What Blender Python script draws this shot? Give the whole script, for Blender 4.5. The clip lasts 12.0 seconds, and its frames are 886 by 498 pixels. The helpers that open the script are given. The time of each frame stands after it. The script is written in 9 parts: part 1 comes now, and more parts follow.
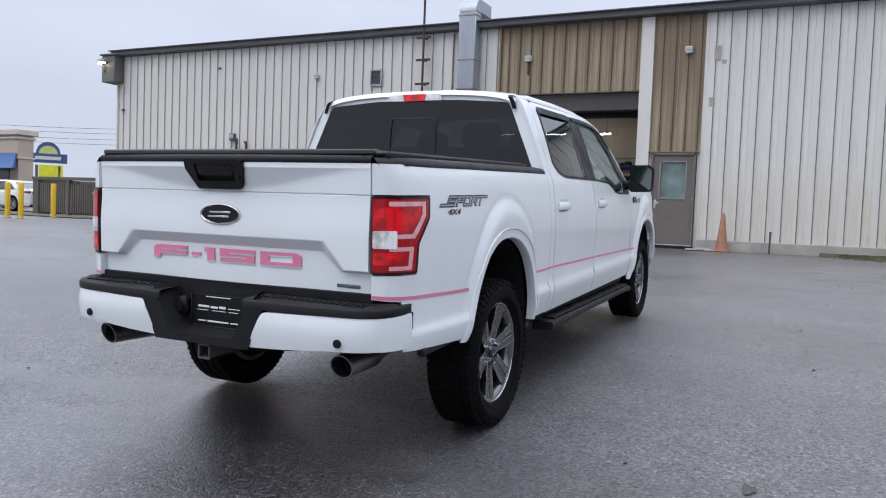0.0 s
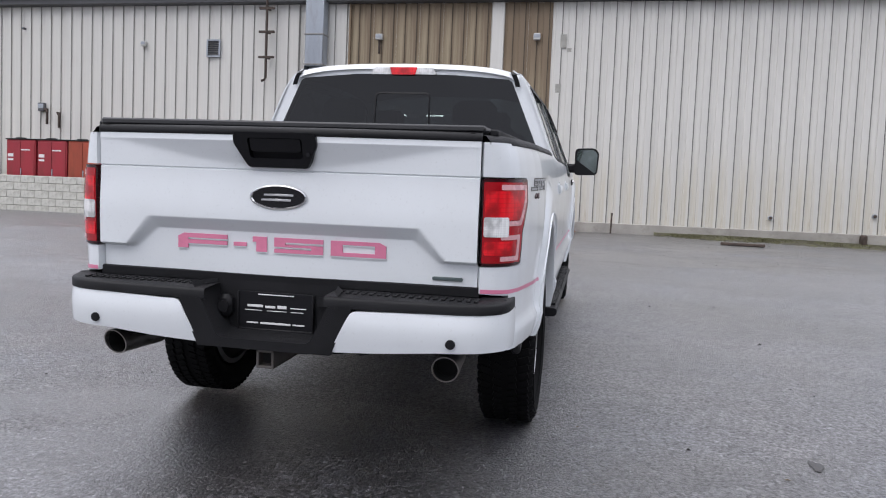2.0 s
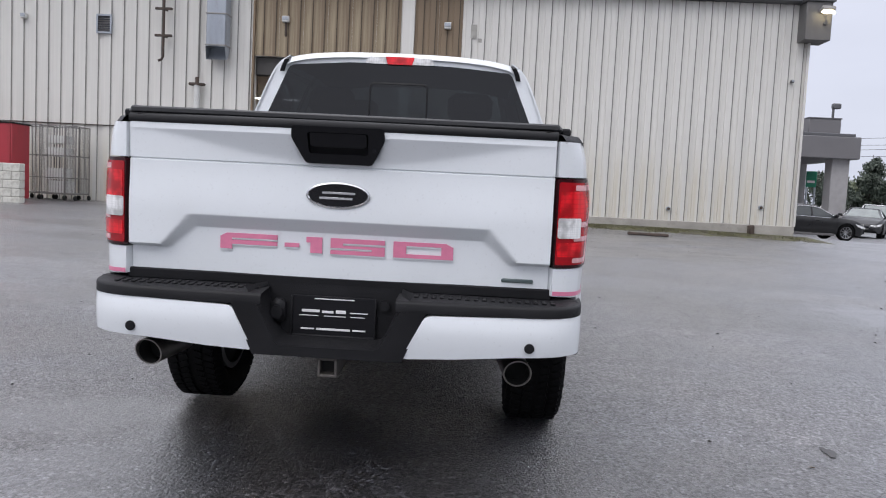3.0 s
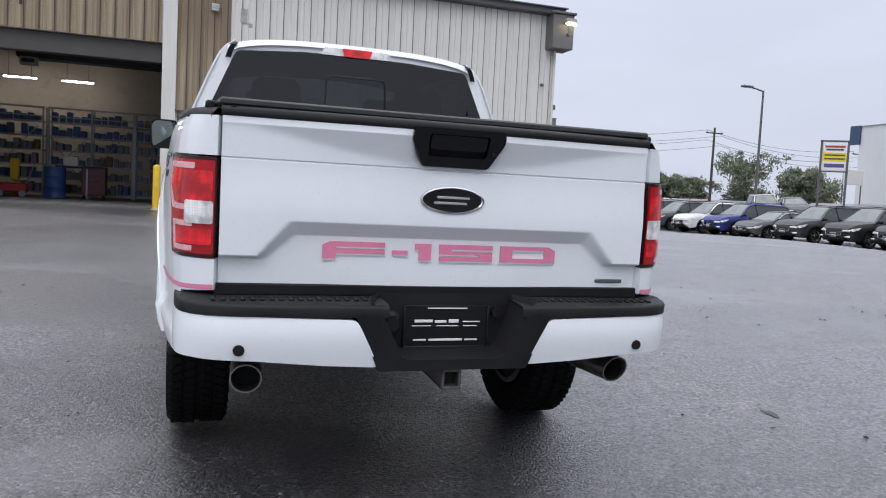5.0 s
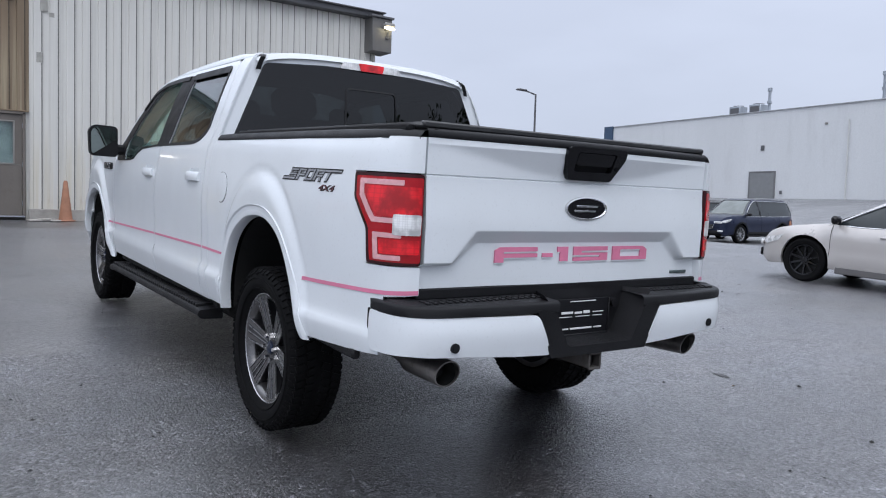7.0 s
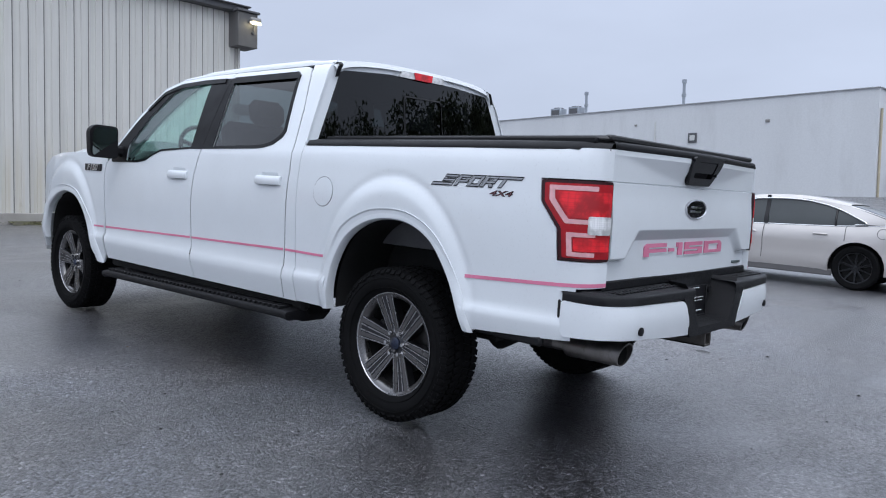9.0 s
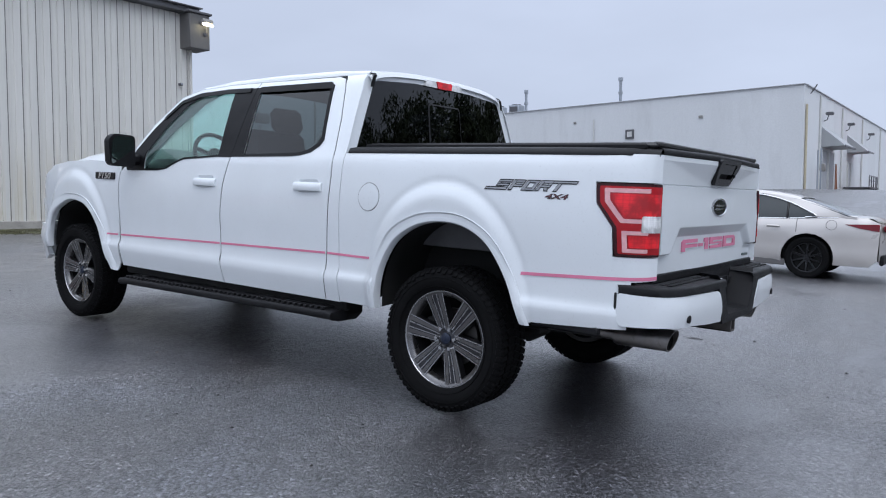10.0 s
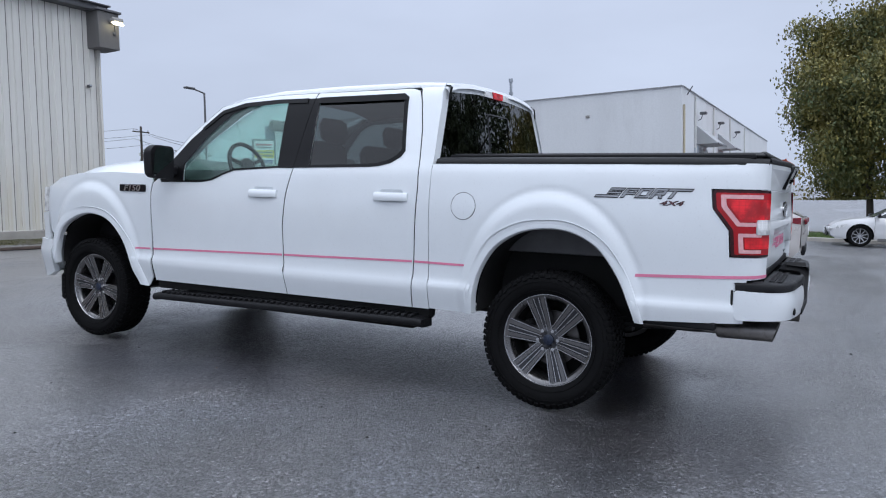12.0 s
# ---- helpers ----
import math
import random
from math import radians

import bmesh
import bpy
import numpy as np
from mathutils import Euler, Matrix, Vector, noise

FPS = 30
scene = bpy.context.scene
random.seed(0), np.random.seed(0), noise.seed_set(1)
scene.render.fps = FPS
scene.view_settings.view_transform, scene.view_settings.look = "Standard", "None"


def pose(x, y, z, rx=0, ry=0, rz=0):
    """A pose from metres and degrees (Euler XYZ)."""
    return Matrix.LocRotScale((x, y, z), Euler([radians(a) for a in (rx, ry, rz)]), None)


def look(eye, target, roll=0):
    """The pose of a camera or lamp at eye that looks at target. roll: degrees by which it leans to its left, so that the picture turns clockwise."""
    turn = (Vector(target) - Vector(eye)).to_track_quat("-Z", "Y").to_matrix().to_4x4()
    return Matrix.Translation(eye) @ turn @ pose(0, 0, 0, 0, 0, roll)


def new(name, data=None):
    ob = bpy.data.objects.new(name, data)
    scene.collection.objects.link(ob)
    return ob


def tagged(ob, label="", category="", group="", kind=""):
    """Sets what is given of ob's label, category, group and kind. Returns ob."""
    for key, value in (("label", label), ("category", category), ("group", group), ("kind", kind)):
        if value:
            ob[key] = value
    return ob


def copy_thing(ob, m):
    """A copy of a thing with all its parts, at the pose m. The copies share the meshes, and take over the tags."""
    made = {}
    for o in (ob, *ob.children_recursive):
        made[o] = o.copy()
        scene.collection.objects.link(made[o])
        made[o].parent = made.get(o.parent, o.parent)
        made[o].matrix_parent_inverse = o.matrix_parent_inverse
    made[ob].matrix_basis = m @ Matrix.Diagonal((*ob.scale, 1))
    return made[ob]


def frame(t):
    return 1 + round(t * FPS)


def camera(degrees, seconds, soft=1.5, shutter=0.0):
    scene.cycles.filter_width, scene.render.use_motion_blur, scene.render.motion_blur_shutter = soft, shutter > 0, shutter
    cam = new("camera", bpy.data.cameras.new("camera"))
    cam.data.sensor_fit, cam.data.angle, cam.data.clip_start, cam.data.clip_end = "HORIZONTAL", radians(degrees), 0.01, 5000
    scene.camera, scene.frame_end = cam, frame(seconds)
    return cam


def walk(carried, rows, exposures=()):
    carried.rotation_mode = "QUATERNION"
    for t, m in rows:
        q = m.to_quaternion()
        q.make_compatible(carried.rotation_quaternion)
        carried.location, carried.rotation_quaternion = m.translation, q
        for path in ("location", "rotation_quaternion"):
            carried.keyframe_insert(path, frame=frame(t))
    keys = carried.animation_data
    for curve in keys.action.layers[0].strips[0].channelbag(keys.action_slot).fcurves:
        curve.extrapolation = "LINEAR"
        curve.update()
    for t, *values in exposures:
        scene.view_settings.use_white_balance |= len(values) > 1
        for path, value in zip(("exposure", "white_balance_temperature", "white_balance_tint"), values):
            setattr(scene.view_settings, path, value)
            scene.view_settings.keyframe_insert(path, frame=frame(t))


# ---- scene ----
cam = camera(60.7, 12.0, soft=1.1)
PATH = [
    (0, (2.359, -3.73, 1.117), (1.492, -1.93, 1.021), 2.2),
    (0.5, (2.122, -3.738, 1.105), (1.345, -1.898, 1.001), 2.5),
    (1, (1.809, -3.767, 1.112), (1.146, -1.884, 1.004), 2.4),
    (1.5, (1.482, -3.874, 1.108), (0.948, -1.95, 0.992), 2.4),
    (2, (1.179, -3.82, 1.086), (0.789, -1.862, 0.959), 2.4),
    (2.5, (0.849, -3.787, 1.082), (0.608, -1.806, 0.945), 2.7),
    (3, (0.499, -3.814, 1.101), (0.413, -1.821, 0.954), 2.9),
    (5, (-0.841, -3.596, 1.082), (-0.215, -1.701, 0.946), 2.9),
    (5.5, (-1.222, -3.602, 1.065), (-0.432, -1.77, 0.936), 2.4),
    (6, (-1.539, -3.539, 1.063), (-0.61, -1.773, 0.938), 2.1),
    (6.5, (-1.855, -3.366, 1.08), (-0.81, -1.664, 0.958), 1.8),
    (7, (-2.221, -3.301, 1.074), (-1.075, -1.666, 0.956), 1.7),
    (9, (-3.468, -2.615, 1.066), (-1.975, -1.29, 0.952), 1.2),
    (9.5, (-3.764, -2.496, 1.07), (-2.215, -1.235, 0.959), 0.7),
    (10, (-3.999, -2.35, 1.083), (-2.404, -1.148, 0.967), 0.1),
    (10.5, (-4.153, -2.057, 1.096), (-2.517, -0.913, 0.976), -0.5),
    (11, (-4.378, -1.871, 1.102), (-2.699, -0.791, 0.979), -0.8),
    (11.5, (-4.614, -1.674, 1.118), (-2.892, -0.663, 0.999), -0.9),
    (12, (-4.745, -1.462, 1.141), (-2.988, -0.514, 1.022), -1.1),
]
walk(cam, [(t, look(eye, target, roll)) for t, eye, target, roll in PATH], exposures=[(0.0, 0.10, 6300, 11), (1.2, 0.14, 6550, 12), (3.0, 0.16, 6600, 12), (5.0, 0.12, 6450, 11), (6.5, 0.06, 6250, 10), (9.0, -0.07, 6000, 9), (12.0, -0.08, 5980, 9)])

# ---- daylight: an overcast sky, three times brighter overhead than at the horizon ----
world = bpy.data.worlds.new("overcast_sky")
scene.world = world
world.use_nodes = True
wn, wl = world.node_tree.nodes, world.node_tree.links
wn.clear()
w_out = wn.new("ShaderNodeOutputWorld")
w_bg = wn.new("ShaderNodeBackground")
w_sky = wn.new("ShaderNodeTexSky")
w_sky.sky_type, w_sky.sun_disc = "NISHITA", False
w_sky.sun_elevation, w_sky.sun_rotation = radians(52), radians(215)
w_sky.dust_density, w_sky.air_density = 4.0, 1.0
w_geo = wn.new("ShaderNodeTexCoord")
w_sep = wn.new("ShaderNodeSeparateXYZ")
w_ramp = wn.new("ShaderNodeValToRGB")
els = w_ramp.color_ramp.elements
els[0].position, els[0].color = 0.0, (0.60, 0.645, 0.76, 1)
els[1].position, els[1].color = 1.0, (2.35, 2.42, 2.62, 1)
e = els.new(0.09)
e.color = (0.635, 0.68, 0.80, 1)
e = els.new(0.30)
e.color = (0.72, 0.765, 0.90, 1)
e = els.new(0.55)
e.color = (1.25, 1.31, 1.46, 1)
w_noise = wn.new("ShaderNodeTexNoise")
w_noise.inputs["Scale"].default_value, w_noise.inputs["Detail"].default_value = 2.2, 5
w_map = wn.new("ShaderNodeMapRange")
w_map.inputs["From Min"].default_value, w_map.inputs["From Max"].default_value = 0.3, 0.7
w_map.inputs["To Min"].default_value, w_map.inputs["To Max"].default_value = 0.93, 1.07
w_cloud = wn.new("ShaderNodeMixRGB")
w_cloud.blend_type = "MULTIPLY"
w_cloud.inputs["Fac"].default_value = 1.0
w_mix = wn.new("ShaderNodeMixRGB")
w_mix.inputs["Fac"].default_value = 0.06
w_sq = wn.new("ShaderNodeMapping")
w_sq.inputs["Scale"].default_value = (1, 1, 3)
wl.new(w_geo.outputs["Generated"], w_sep.inputs["Vector"])
wl.new(w_sep.outputs["Z"], w_ramp.inputs["Fac"])
wl.new(w_geo.outputs["Generated"], w_sq.inputs["Vector"])
wl.new(w_sq.outputs["Vector"], w_noise.inputs["Vector"])
wl.new(w_noise.outputs["Fac"], w_map.inputs["Value"])
wl.new(w_ramp.outputs["Color"], w_cloud.inputs["Color1"])
wl.new(w_map.outputs["Result"], w_cloud.inputs["Color2"])
w_dim = wn.new("ShaderNodeMixRGB")
w_dim.blend_type = "MULTIPLY"
w_dim.inputs["Fac"].default_value = 1.0
w_dim.inputs["Color2"].default_value = (0.1, 0.1, 0.1, 1)
wl.new(w_sky.outputs["Color"], w_dim.inputs["Color1"])
wl.new(w_cloud.outputs["Color"], w_mix.inputs["Color1"])
wl.new(w_dim.outputs["Color"], w_mix.inputs["Color2"])
wl.new(w_mix.outputs["Color"], w_bg.inputs["Color"])
w_bg.inputs["Strength"].default_value = 1.0
wl.new(w_bg.outputs["Background"], w_out.inputs["Surface"])

sun_data = bpy.data.lights.new("sun", "SUN")
sun_data.energy, sun_data.angle, sun_data.color = 0.65, radians(40), (1.0, 0.97, 0.93)
sun = new("sun", sun_data)
sun.matrix_world = look((0, 0, 30), (0.57 * 20, 0.82 * 20, 30 - 27))


# ---- materials ----
def nodes_of(name):
    m = bpy.data.materials.new(name)
    m.use_nodes = True
    nt = m.node_tree
    return m, nt, nt.nodes["Principled BSDF"]


def node(nt, kind, **values):
    n = nt.nodes.new(kind)
    for key, value in values.items():
        n.inputs[key.replace("_", " ")].default_value = value
    return n


def coords(nt, scale=(1, 1, 1), turn=(0, 0, 0)):
    """Object-space coordinates in metres, scaled."""
    tc = nt.nodes.new("ShaderNodeTexCoord")
    mp = nt.nodes.new("ShaderNodeMapping")
    mp.inputs["Scale"].default_value = scale
    mp.inputs["Rotation"].default_value = turn
    nt.links.new(tc.outputs["Object"], mp.inputs["Vector"])
    return mp.outputs["Vector"]


def noise_tex(nt, vec, scale, detail=4.0, rough=0.55, lac=2.0):
    n = nt.nodes.new("ShaderNodeTexNoise")
    n.inputs["Scale"].default_value, n.inputs["Detail"].default_value = scale, detail
    n.inputs["Roughness"].default_value, n.inputs["Lacunarity"].default_value = rough, lac
    nt.links.new(vec, n.inputs["Vector"])
    return n.outputs["Fac"]


def remap(nt, value, a, b, c, d, smooth=False):
    n = nt.nodes.new("ShaderNodeMapRange")
    n.clamp = True
    if smooth:
        n.interpolation_type = "SMOOTHSTEP"
    for key, v in (("From Min", a), ("From Max", b), ("To Min", c), ("To Max", d)):
        n.inputs[key].default_value = v
    nt.links.new(value, n.inputs["Value"])
    return n.outputs["Result"]


def mix_rgb(nt, fac, c1, c2, mode="MIX"):
    n = nt.nodes.new("ShaderNodeMixRGB")
    n.blend_type = mode
    for key, v in (("Fac", fac), ("Color1", c1), ("Color2", c2)):
        if hasattr(v, "is_linked") or hasattr(v, "links"):
            nt.links.new(v, n.inputs[key])
        else:
            n.inputs[key].default_value = v if key == "Fac" else (*v[:3], 1)
    return n.outputs["Color"]


def math_node(nt, op, a, b=0.0):
    n = nt.nodes.new("ShaderNodeMath")
    n.operation = op
    for i, v in enumerate((a, b)):
        if hasattr(v, "links"):
            nt.links.new(v, n.inputs[i])
        else:
            n.inputs[i].default_value = v
    return n.outputs[0]


def bump(nt, bsdf, height, strength=0.3, distance=0.01):
    n = nt.nodes.new("ShaderNodeBump")
    n.inputs["Strength"].default_value, n.inputs["Distance"].default_value = strength, distance
    nt.links.new(height, n.inputs["Height"])
    nt.links.new(n.outputs["Normal"], bsdf.inputs["Normal"])


def surface(name, color, rough=0.6, metal=0.0, vary=0.12, scale=3.0, grain=60.0, bumpy=0.15, coat=0.0, spec=0.5, streak=False, dirt=None, dirt_amount=0.5):
    """A worn everyday surface: base colour with soft stains, fine grain, rough patches and relief."""
    m, nt, b = nodes_of(name)
    vec = coords(nt, (1, 1, 0.15) if streak else (1, 1, 1))
    big = noise_tex(nt, vec, scale, 5)
    fine = noise_tex(nt, coords(nt), grain, 3)
    lo, hi = tuple(c * (1 - vary) for c in color), tuple(min(c * (1 + vary), 0.95) for c in color)
    col = mix_rgb(nt, remap(nt, big, 0.3, 0.7, 0, 1), lo, hi)
    col = mix_rgb(nt, remap(nt, fine, 0.3, 0.7, 0, 0.25), col, tuple(c * 0.75 for c in color))
    if dirt:
        spots = noise_tex(nt, coords(nt, (1, 1, 0.25) if streak else (1, 1, 1)), scale * 2.3, 8, 0.7)
        col = mix_rgb(nt, remap(nt, spots, 0.52, 0.75, 0, dirt_amount), col, dirt)
    nt.links.new(col, b.inputs["Base Color"])
    nt.links.new(remap(nt, big, 0.25, 0.75, max(rough - 0.12, 0.03), min(rough + 0.12, 1)), b.inputs["Roughness"])
    b.inputs["Metallic"].default_value = metal
    b.inputs["Coat Weight"].default_value = coat
    b.inputs["Coat Roughness"].default_value = 0.05
    b.inputs["Specular IOR Level"].default_value = spec
    if bumpy:
        bump(nt, b, fine, bumpy, 0.004)
    return m


def car_paint(name, color, rough=0.35, flake=0.0, metal=0.0):
    m, nt, b = nodes_of(name)
    vec = coords(nt)
    film = noise_tex(nt, vec, 2.5, 5, 0.6)
    spots = noise_tex(nt, vec, 90, 2)
    dust = 1.0 if max(color) > 0.3 else 0.2
    col = mix_rgb(nt, remap(nt, film, 0.35, 0.75, 0, 0.10 * dust), color, (0.40, 0.39, 0.37))
    col = mix_rgb(nt, remap(nt, spots, 0.62, 0.75, 0, 0.12 * dust), col, (0.32, 0.31, 0.30))
    nt.links.new(col, b.inputs["Base Color"])
    nt.links.new(remap(nt, film, 0.3, 0.7, rough - 0.06, rough + 0.1), b.inputs["Roughness"])
    b.inputs["Metallic"].default_value = metal
    b.inputs["Coat Weight"].default_value = 0.7 if max(color) > 0.3 else 0.0
    b.inputs["Specular IOR Level"].default_value = 0.5 if max(color) > 0.3 else 0.4
    nt.links.new(remap(nt, film, 0.3, 0.7, 0.03, 0.12), b.inputs["Coat Roughness"])
    return m


def glass(name, tint, haze=0.0, rough=0.0):
    """Window glass: what is behind it, tinted, under a gloss that grows towards grazing."""
    m = bpy.data.materials.new(name)
    m.use_nodes = True
    nt = m.node_tree
    nt.nodes.clear()
    out = nt.nodes.new("ShaderNodeOutputMaterial")
    thru = nt.nodes.new("ShaderNodeBsdfTransparent")
    thru.inputs["Color"].default_value = (*tint, 1)
    gloss = nt.nodes.new("ShaderNodeBsdfGlossy")
    gloss.inputs["Roughness"].default_value = rough
    gloss.inputs["Color"].default_value = (1, 1, 1, 1)
    facing = nt.nodes.new("ShaderNodeLayerWeight")
    facing.inputs["Blend"].default_value = 0.5
    graze = math_node(nt, "POWER", facing.outputs["Facing"], 4.0)
    mix = nt.nodes.new("ShaderNodeMixShader")
    nt.links.new(math_node(nt, "ADD", math_node(nt, "MULTIPLY", graze, 0.90), 0.042), mix.inputs["Fac"])
    body = thru.outputs["BSDF"]
    if haze:
        film = nt.nodes.new("ShaderNodeBsdfTranslucent")
        film.inputs["Color"].default_value = (*[c * 0.95 for c in tint], 1)
        veil = nt.nodes.new("ShaderNodeMixShader")
        drops = noise_tex(nt, coords(nt), 9, 5, 0.65)
        nt.links.new(remap(nt, drops, 0.3, 0.7, haze * 0.6, haze * 1.4), veil.inputs["Fac"])
        nt.links.new(body, veil.inputs[1])
        nt.links.new(film.outputs["BSDF"], veil.inputs[2])
        body = veil.outputs["Shader"]
    nt.links.new(body, mix.inputs[1])
    nt.links.new(gloss.outputs["BSDF"], mix.inputs[2])
    nt.links.new(mix.outputs["Shader"], out.inputs["Surface"])
    return m


def glow(name, color, strength):
    m, nt, b = nodes_of(name)
    b.inputs["Base Color"].default_value = (*color, 1)
    b.inputs["Emission Color"].default_value = (*color, 1)
    b.inputs["Emission Strength"].default_value = strength
    return m


def plain(name, color, rough=0.5, metal=0.0, coat=0.0):
    return surface(name, color, rough, metal, vary=0.06, scale=6, grain=150, bumpy=0.05, coat=coat)


def asphalt_material():
    """Wet worn asphalt: dark stones in a darker binder, trodden patches, and a film of water that lies thicker in the hollows."""
    m, nt, b = nodes_of("wet_asphalt")
    v = coords(nt)
    stones = nt.nodes.new("ShaderNodeTexVoronoi")
    stones.inputs["Scale"].default_value = 78
    nt.links.new(v, stones.inputs["Vector"])
    tone = nt.nodes.new("ShaderNodeSeparateColor")
    nt.links.new(stones.outputs["Color"], tone.inputs["Color"])
    grain = noise_tex(nt, v, 48, 5, 0.85)
    mid = noise_tex(nt, v, 5, 8, 0.78)
    big = noise_tex(nt, v, 0.42, 6, 0.62)
    wet = noise_tex(nt, coords(nt, (0.45, 1.3, 1), (0, 0, 0.30)), 0.36, 8, 0.66)
    lanes = noise_tex(nt, coords(nt, (0.50, 0.80, 1), (0, 0, 0.6)), 0.42, 6, 0.58)
    oil = noise_tex(nt, coords(nt, (1.0, 1.2, 1), (0, 0, 1.1)), 0.75, 5, 0.6)
    tint = noise_tex(nt, v, 1.1, 3)
    damp = remap(nt, wet, 0.40, 0.62, 0, 1, True)
    pool = remap(nt, lanes, 0.52, 0.60, 0, 1, True)
    level = math_node(nt, "MULTIPLY", remap(nt, grain, 0.40, 0.60, 0.0, 2.2), remap(nt, tone.outputs["Red"], 0, 1, 0.15, 2.0))
    level = math_node(nt, "ADD", level, remap(nt, tone.outputs["Green"], 0.945, 0.965, 0.0, 3.6))
    level = math_node(nt, "MULTIPLY", level, remap(nt, mid, 0.32, 0.68, 0.55, 1.45))
    level = math_node(nt, "MULTIPLY", level, remap(nt, big, 0.35, 0.65, 0.80, 1.22))
    level = math_node(nt, "MULTIPLY", level, remap(nt, damp, 0, 1, 1.20, 0.72))
    level = math_node(nt, "MULTIPLY", level, remap(nt, oil, 0.66, 0.76, 1.0, 0.45))
    base = mix_rgb(nt, remap(nt, tint, 0.35, 0.65, 0, 1), (0.043, 0.0400, 0.0425), (0.037, 0.0377, 0.0445))
    col = mix_rgb(nt, 1.0, base, level, "MULTIPLY")
    nt.links.new(col, b.inputs["Base Color"])
    rough = math_node(nt, "SUBTRACT", remap(nt, grain, 0.35, 0.65, 0.58, 0.30), math_node(nt, "MULTIPLY", damp, 0.10))
    nt.links.new(rough, b.inputs["Roughness"])
    b.inputs["Specular IOR Level"].default_value = 1.0
    h = math_node(nt, "ADD", math_node(nt, "MULTIPLY", stones.outputs["Distance"], -0.6), grain)
    h = math_node(nt, "MULTIPLY", h, remap(nt, pool, 0, 1, 1.0, 0.30))
    bump(nt, b, h, 1.0, 0.010)
    # the water film: smoother than the stones under it, roughest where the stones stand out of it
    film = nt.nodes.new("ShaderNodeBump")
    film.inputs["Strength"].default_value, film.inputs["Distance"].default_value = 0.75, 0.009
    nt.links.new(h, film.inputs["Height"])
    nt.links.new(film.outputs["Normal"], b.inputs["Coat Normal"])
    b.inputs["Coat IOR"].default_value = 1.85
    wetness = math_node(nt, "MAXIMUM", damp, pool)
    # wheel lanes: long streaks where traffic has dried or filled the surface
    streaks = noise_tex(nt, coords(nt, (0.13, 1.0, 1), (0, 0, 0.16)), 0.85, 6, 0.68)
    streak = remap(nt, streaks, 0.42, 0.58, 0.92, 1.0, True)
    # single stones shed or hold the water, so that they glint one by one outside the smooth wet patches
    glint = math_node(nt, "MAXIMUM", remap(nt, tone.outputs["Blue"], 0.10, 0.80, 0.45, 1.0), math_node(nt, "MULTIPLY", pool, 0.80))
    nt.links.new(math_node(nt, "MULTIPLY", glint, streak), b.inputs["Coat Weight"])
    nt.links.new(math_node(nt, "MAXIMUM", remap(nt, grain, 0.40, 0.58, 0.45, 1.0), math_node(nt, "MULTIPLY", pool, 0.65)), b.inputs["Specular IOR Level"])
    nt.links.new(remap(nt, wetness, 0, 1, 0.44, 0.28), b.inputs["Coat Roughness"])
    return m


def metal_siding(name, color, rust=(0.30, 0.19, 0.09)):
    """Painted corrugated sheet: faint vertical runs, chalky patches and rust near the foot."""
    m, nt, b = nodes_of(name)
    v = coords(nt)
    runs = noise_tex(nt, coords(nt, (3.2, 3.2, 0.10)), 3.0, 6, 0.6)
    big = noise_tex(nt, v, 0.5, 4)
    spots = noise_tex(nt, coords(nt, (1.6, 1.6, 0.5)), 2.6, 8, 0.7)
    col = mix_rgb(nt, remap(nt, runs, 0.3, 0.7, 0, 1), tuple(c * 0.90 for c in color), tuple(min(1, c * 1.05) for c in color))
    col = mix_rgb(nt, remap(nt, big, 0.3, 0.7, 0, 0.22), col, tuple(c * 0.78 for c in color))
    col = mix_rgb(nt, remap(nt, spots, 0.60, 0.78, 0, 0.28), col, rust)
    tc = nt.nodes.new("ShaderNodeTexCoord")
    sep = nt.nodes.new("ShaderNodeSeparateXYZ")
    nt.links.new(tc.outputs["Object"], sep.inputs["Vector"])
    foot = math_node(nt, "MULTIPLY", remap(nt, sep.outputs["Z"], 0.6, 2.3, 0.5, 0.0, True), remap(nt, runs, 0.42, 0.66, 0, 1))
    col = mix_rgb(nt, foot, col, (0.46, 0.40, 0.27))
    nt.links.new(col, b.inputs["Base Color"])
    nt.links.new(remap(nt, runs, 0.3, 0.7, 0.48, 0.66), b.inputs["Roughness"])
    bump(nt, b, noise_tex(nt, v, 12, 3), 0.08, 0.01)
    return m


def lens(name, dark, bright, cells=95.0, rough=0.18):
    """A moulded lamp lens: small square cells between fine ridges, and a soft uneven glow painted into its colour."""
    m, nt, b = nodes_of(name)
    v = coords(nt)
    sep = nt.nodes.new("ShaderNodeSeparateXYZ")
    nt.links.new(v, sep.inputs["Vector"])
    lines = None
    for axis, pitch in (("Z", cells), ("Y", cells * 0.6), ("X", cells * 0.6)):
        saw = math_node(nt, "FRACT", math_node(nt, "MULTIPLY", sep.outputs[axis], pitch))
        edge = remap(nt, math_node(nt, "ABSOLUTE", math_node(nt, "SUBTRACT", saw, 0.5)), 0.30, 0.48, 1.0, 0.78, True)
        lines = edge if lines is None else math_node(nt, "MULTIPLY", lines, edge)
    painted_glow = remap(nt, noise_tex(nt, v, 13, 4), 0.34, 0.62, 0.0, 1.0, True)
    col = mix_rgb(nt, math_node(nt, "MULTIPLY", lines, painted_glow), dark, bright)
    nt.links.new(col, b.inputs["Base Color"])
    b.inputs["Roughness"].default_value = rough
    b.inputs["Coat Weight"].default_value = 0.3
    b.inputs["Coat Roughness"].default_value = 0.04
    bump(nt, b, lines, 0.2, 0.003)
    return m


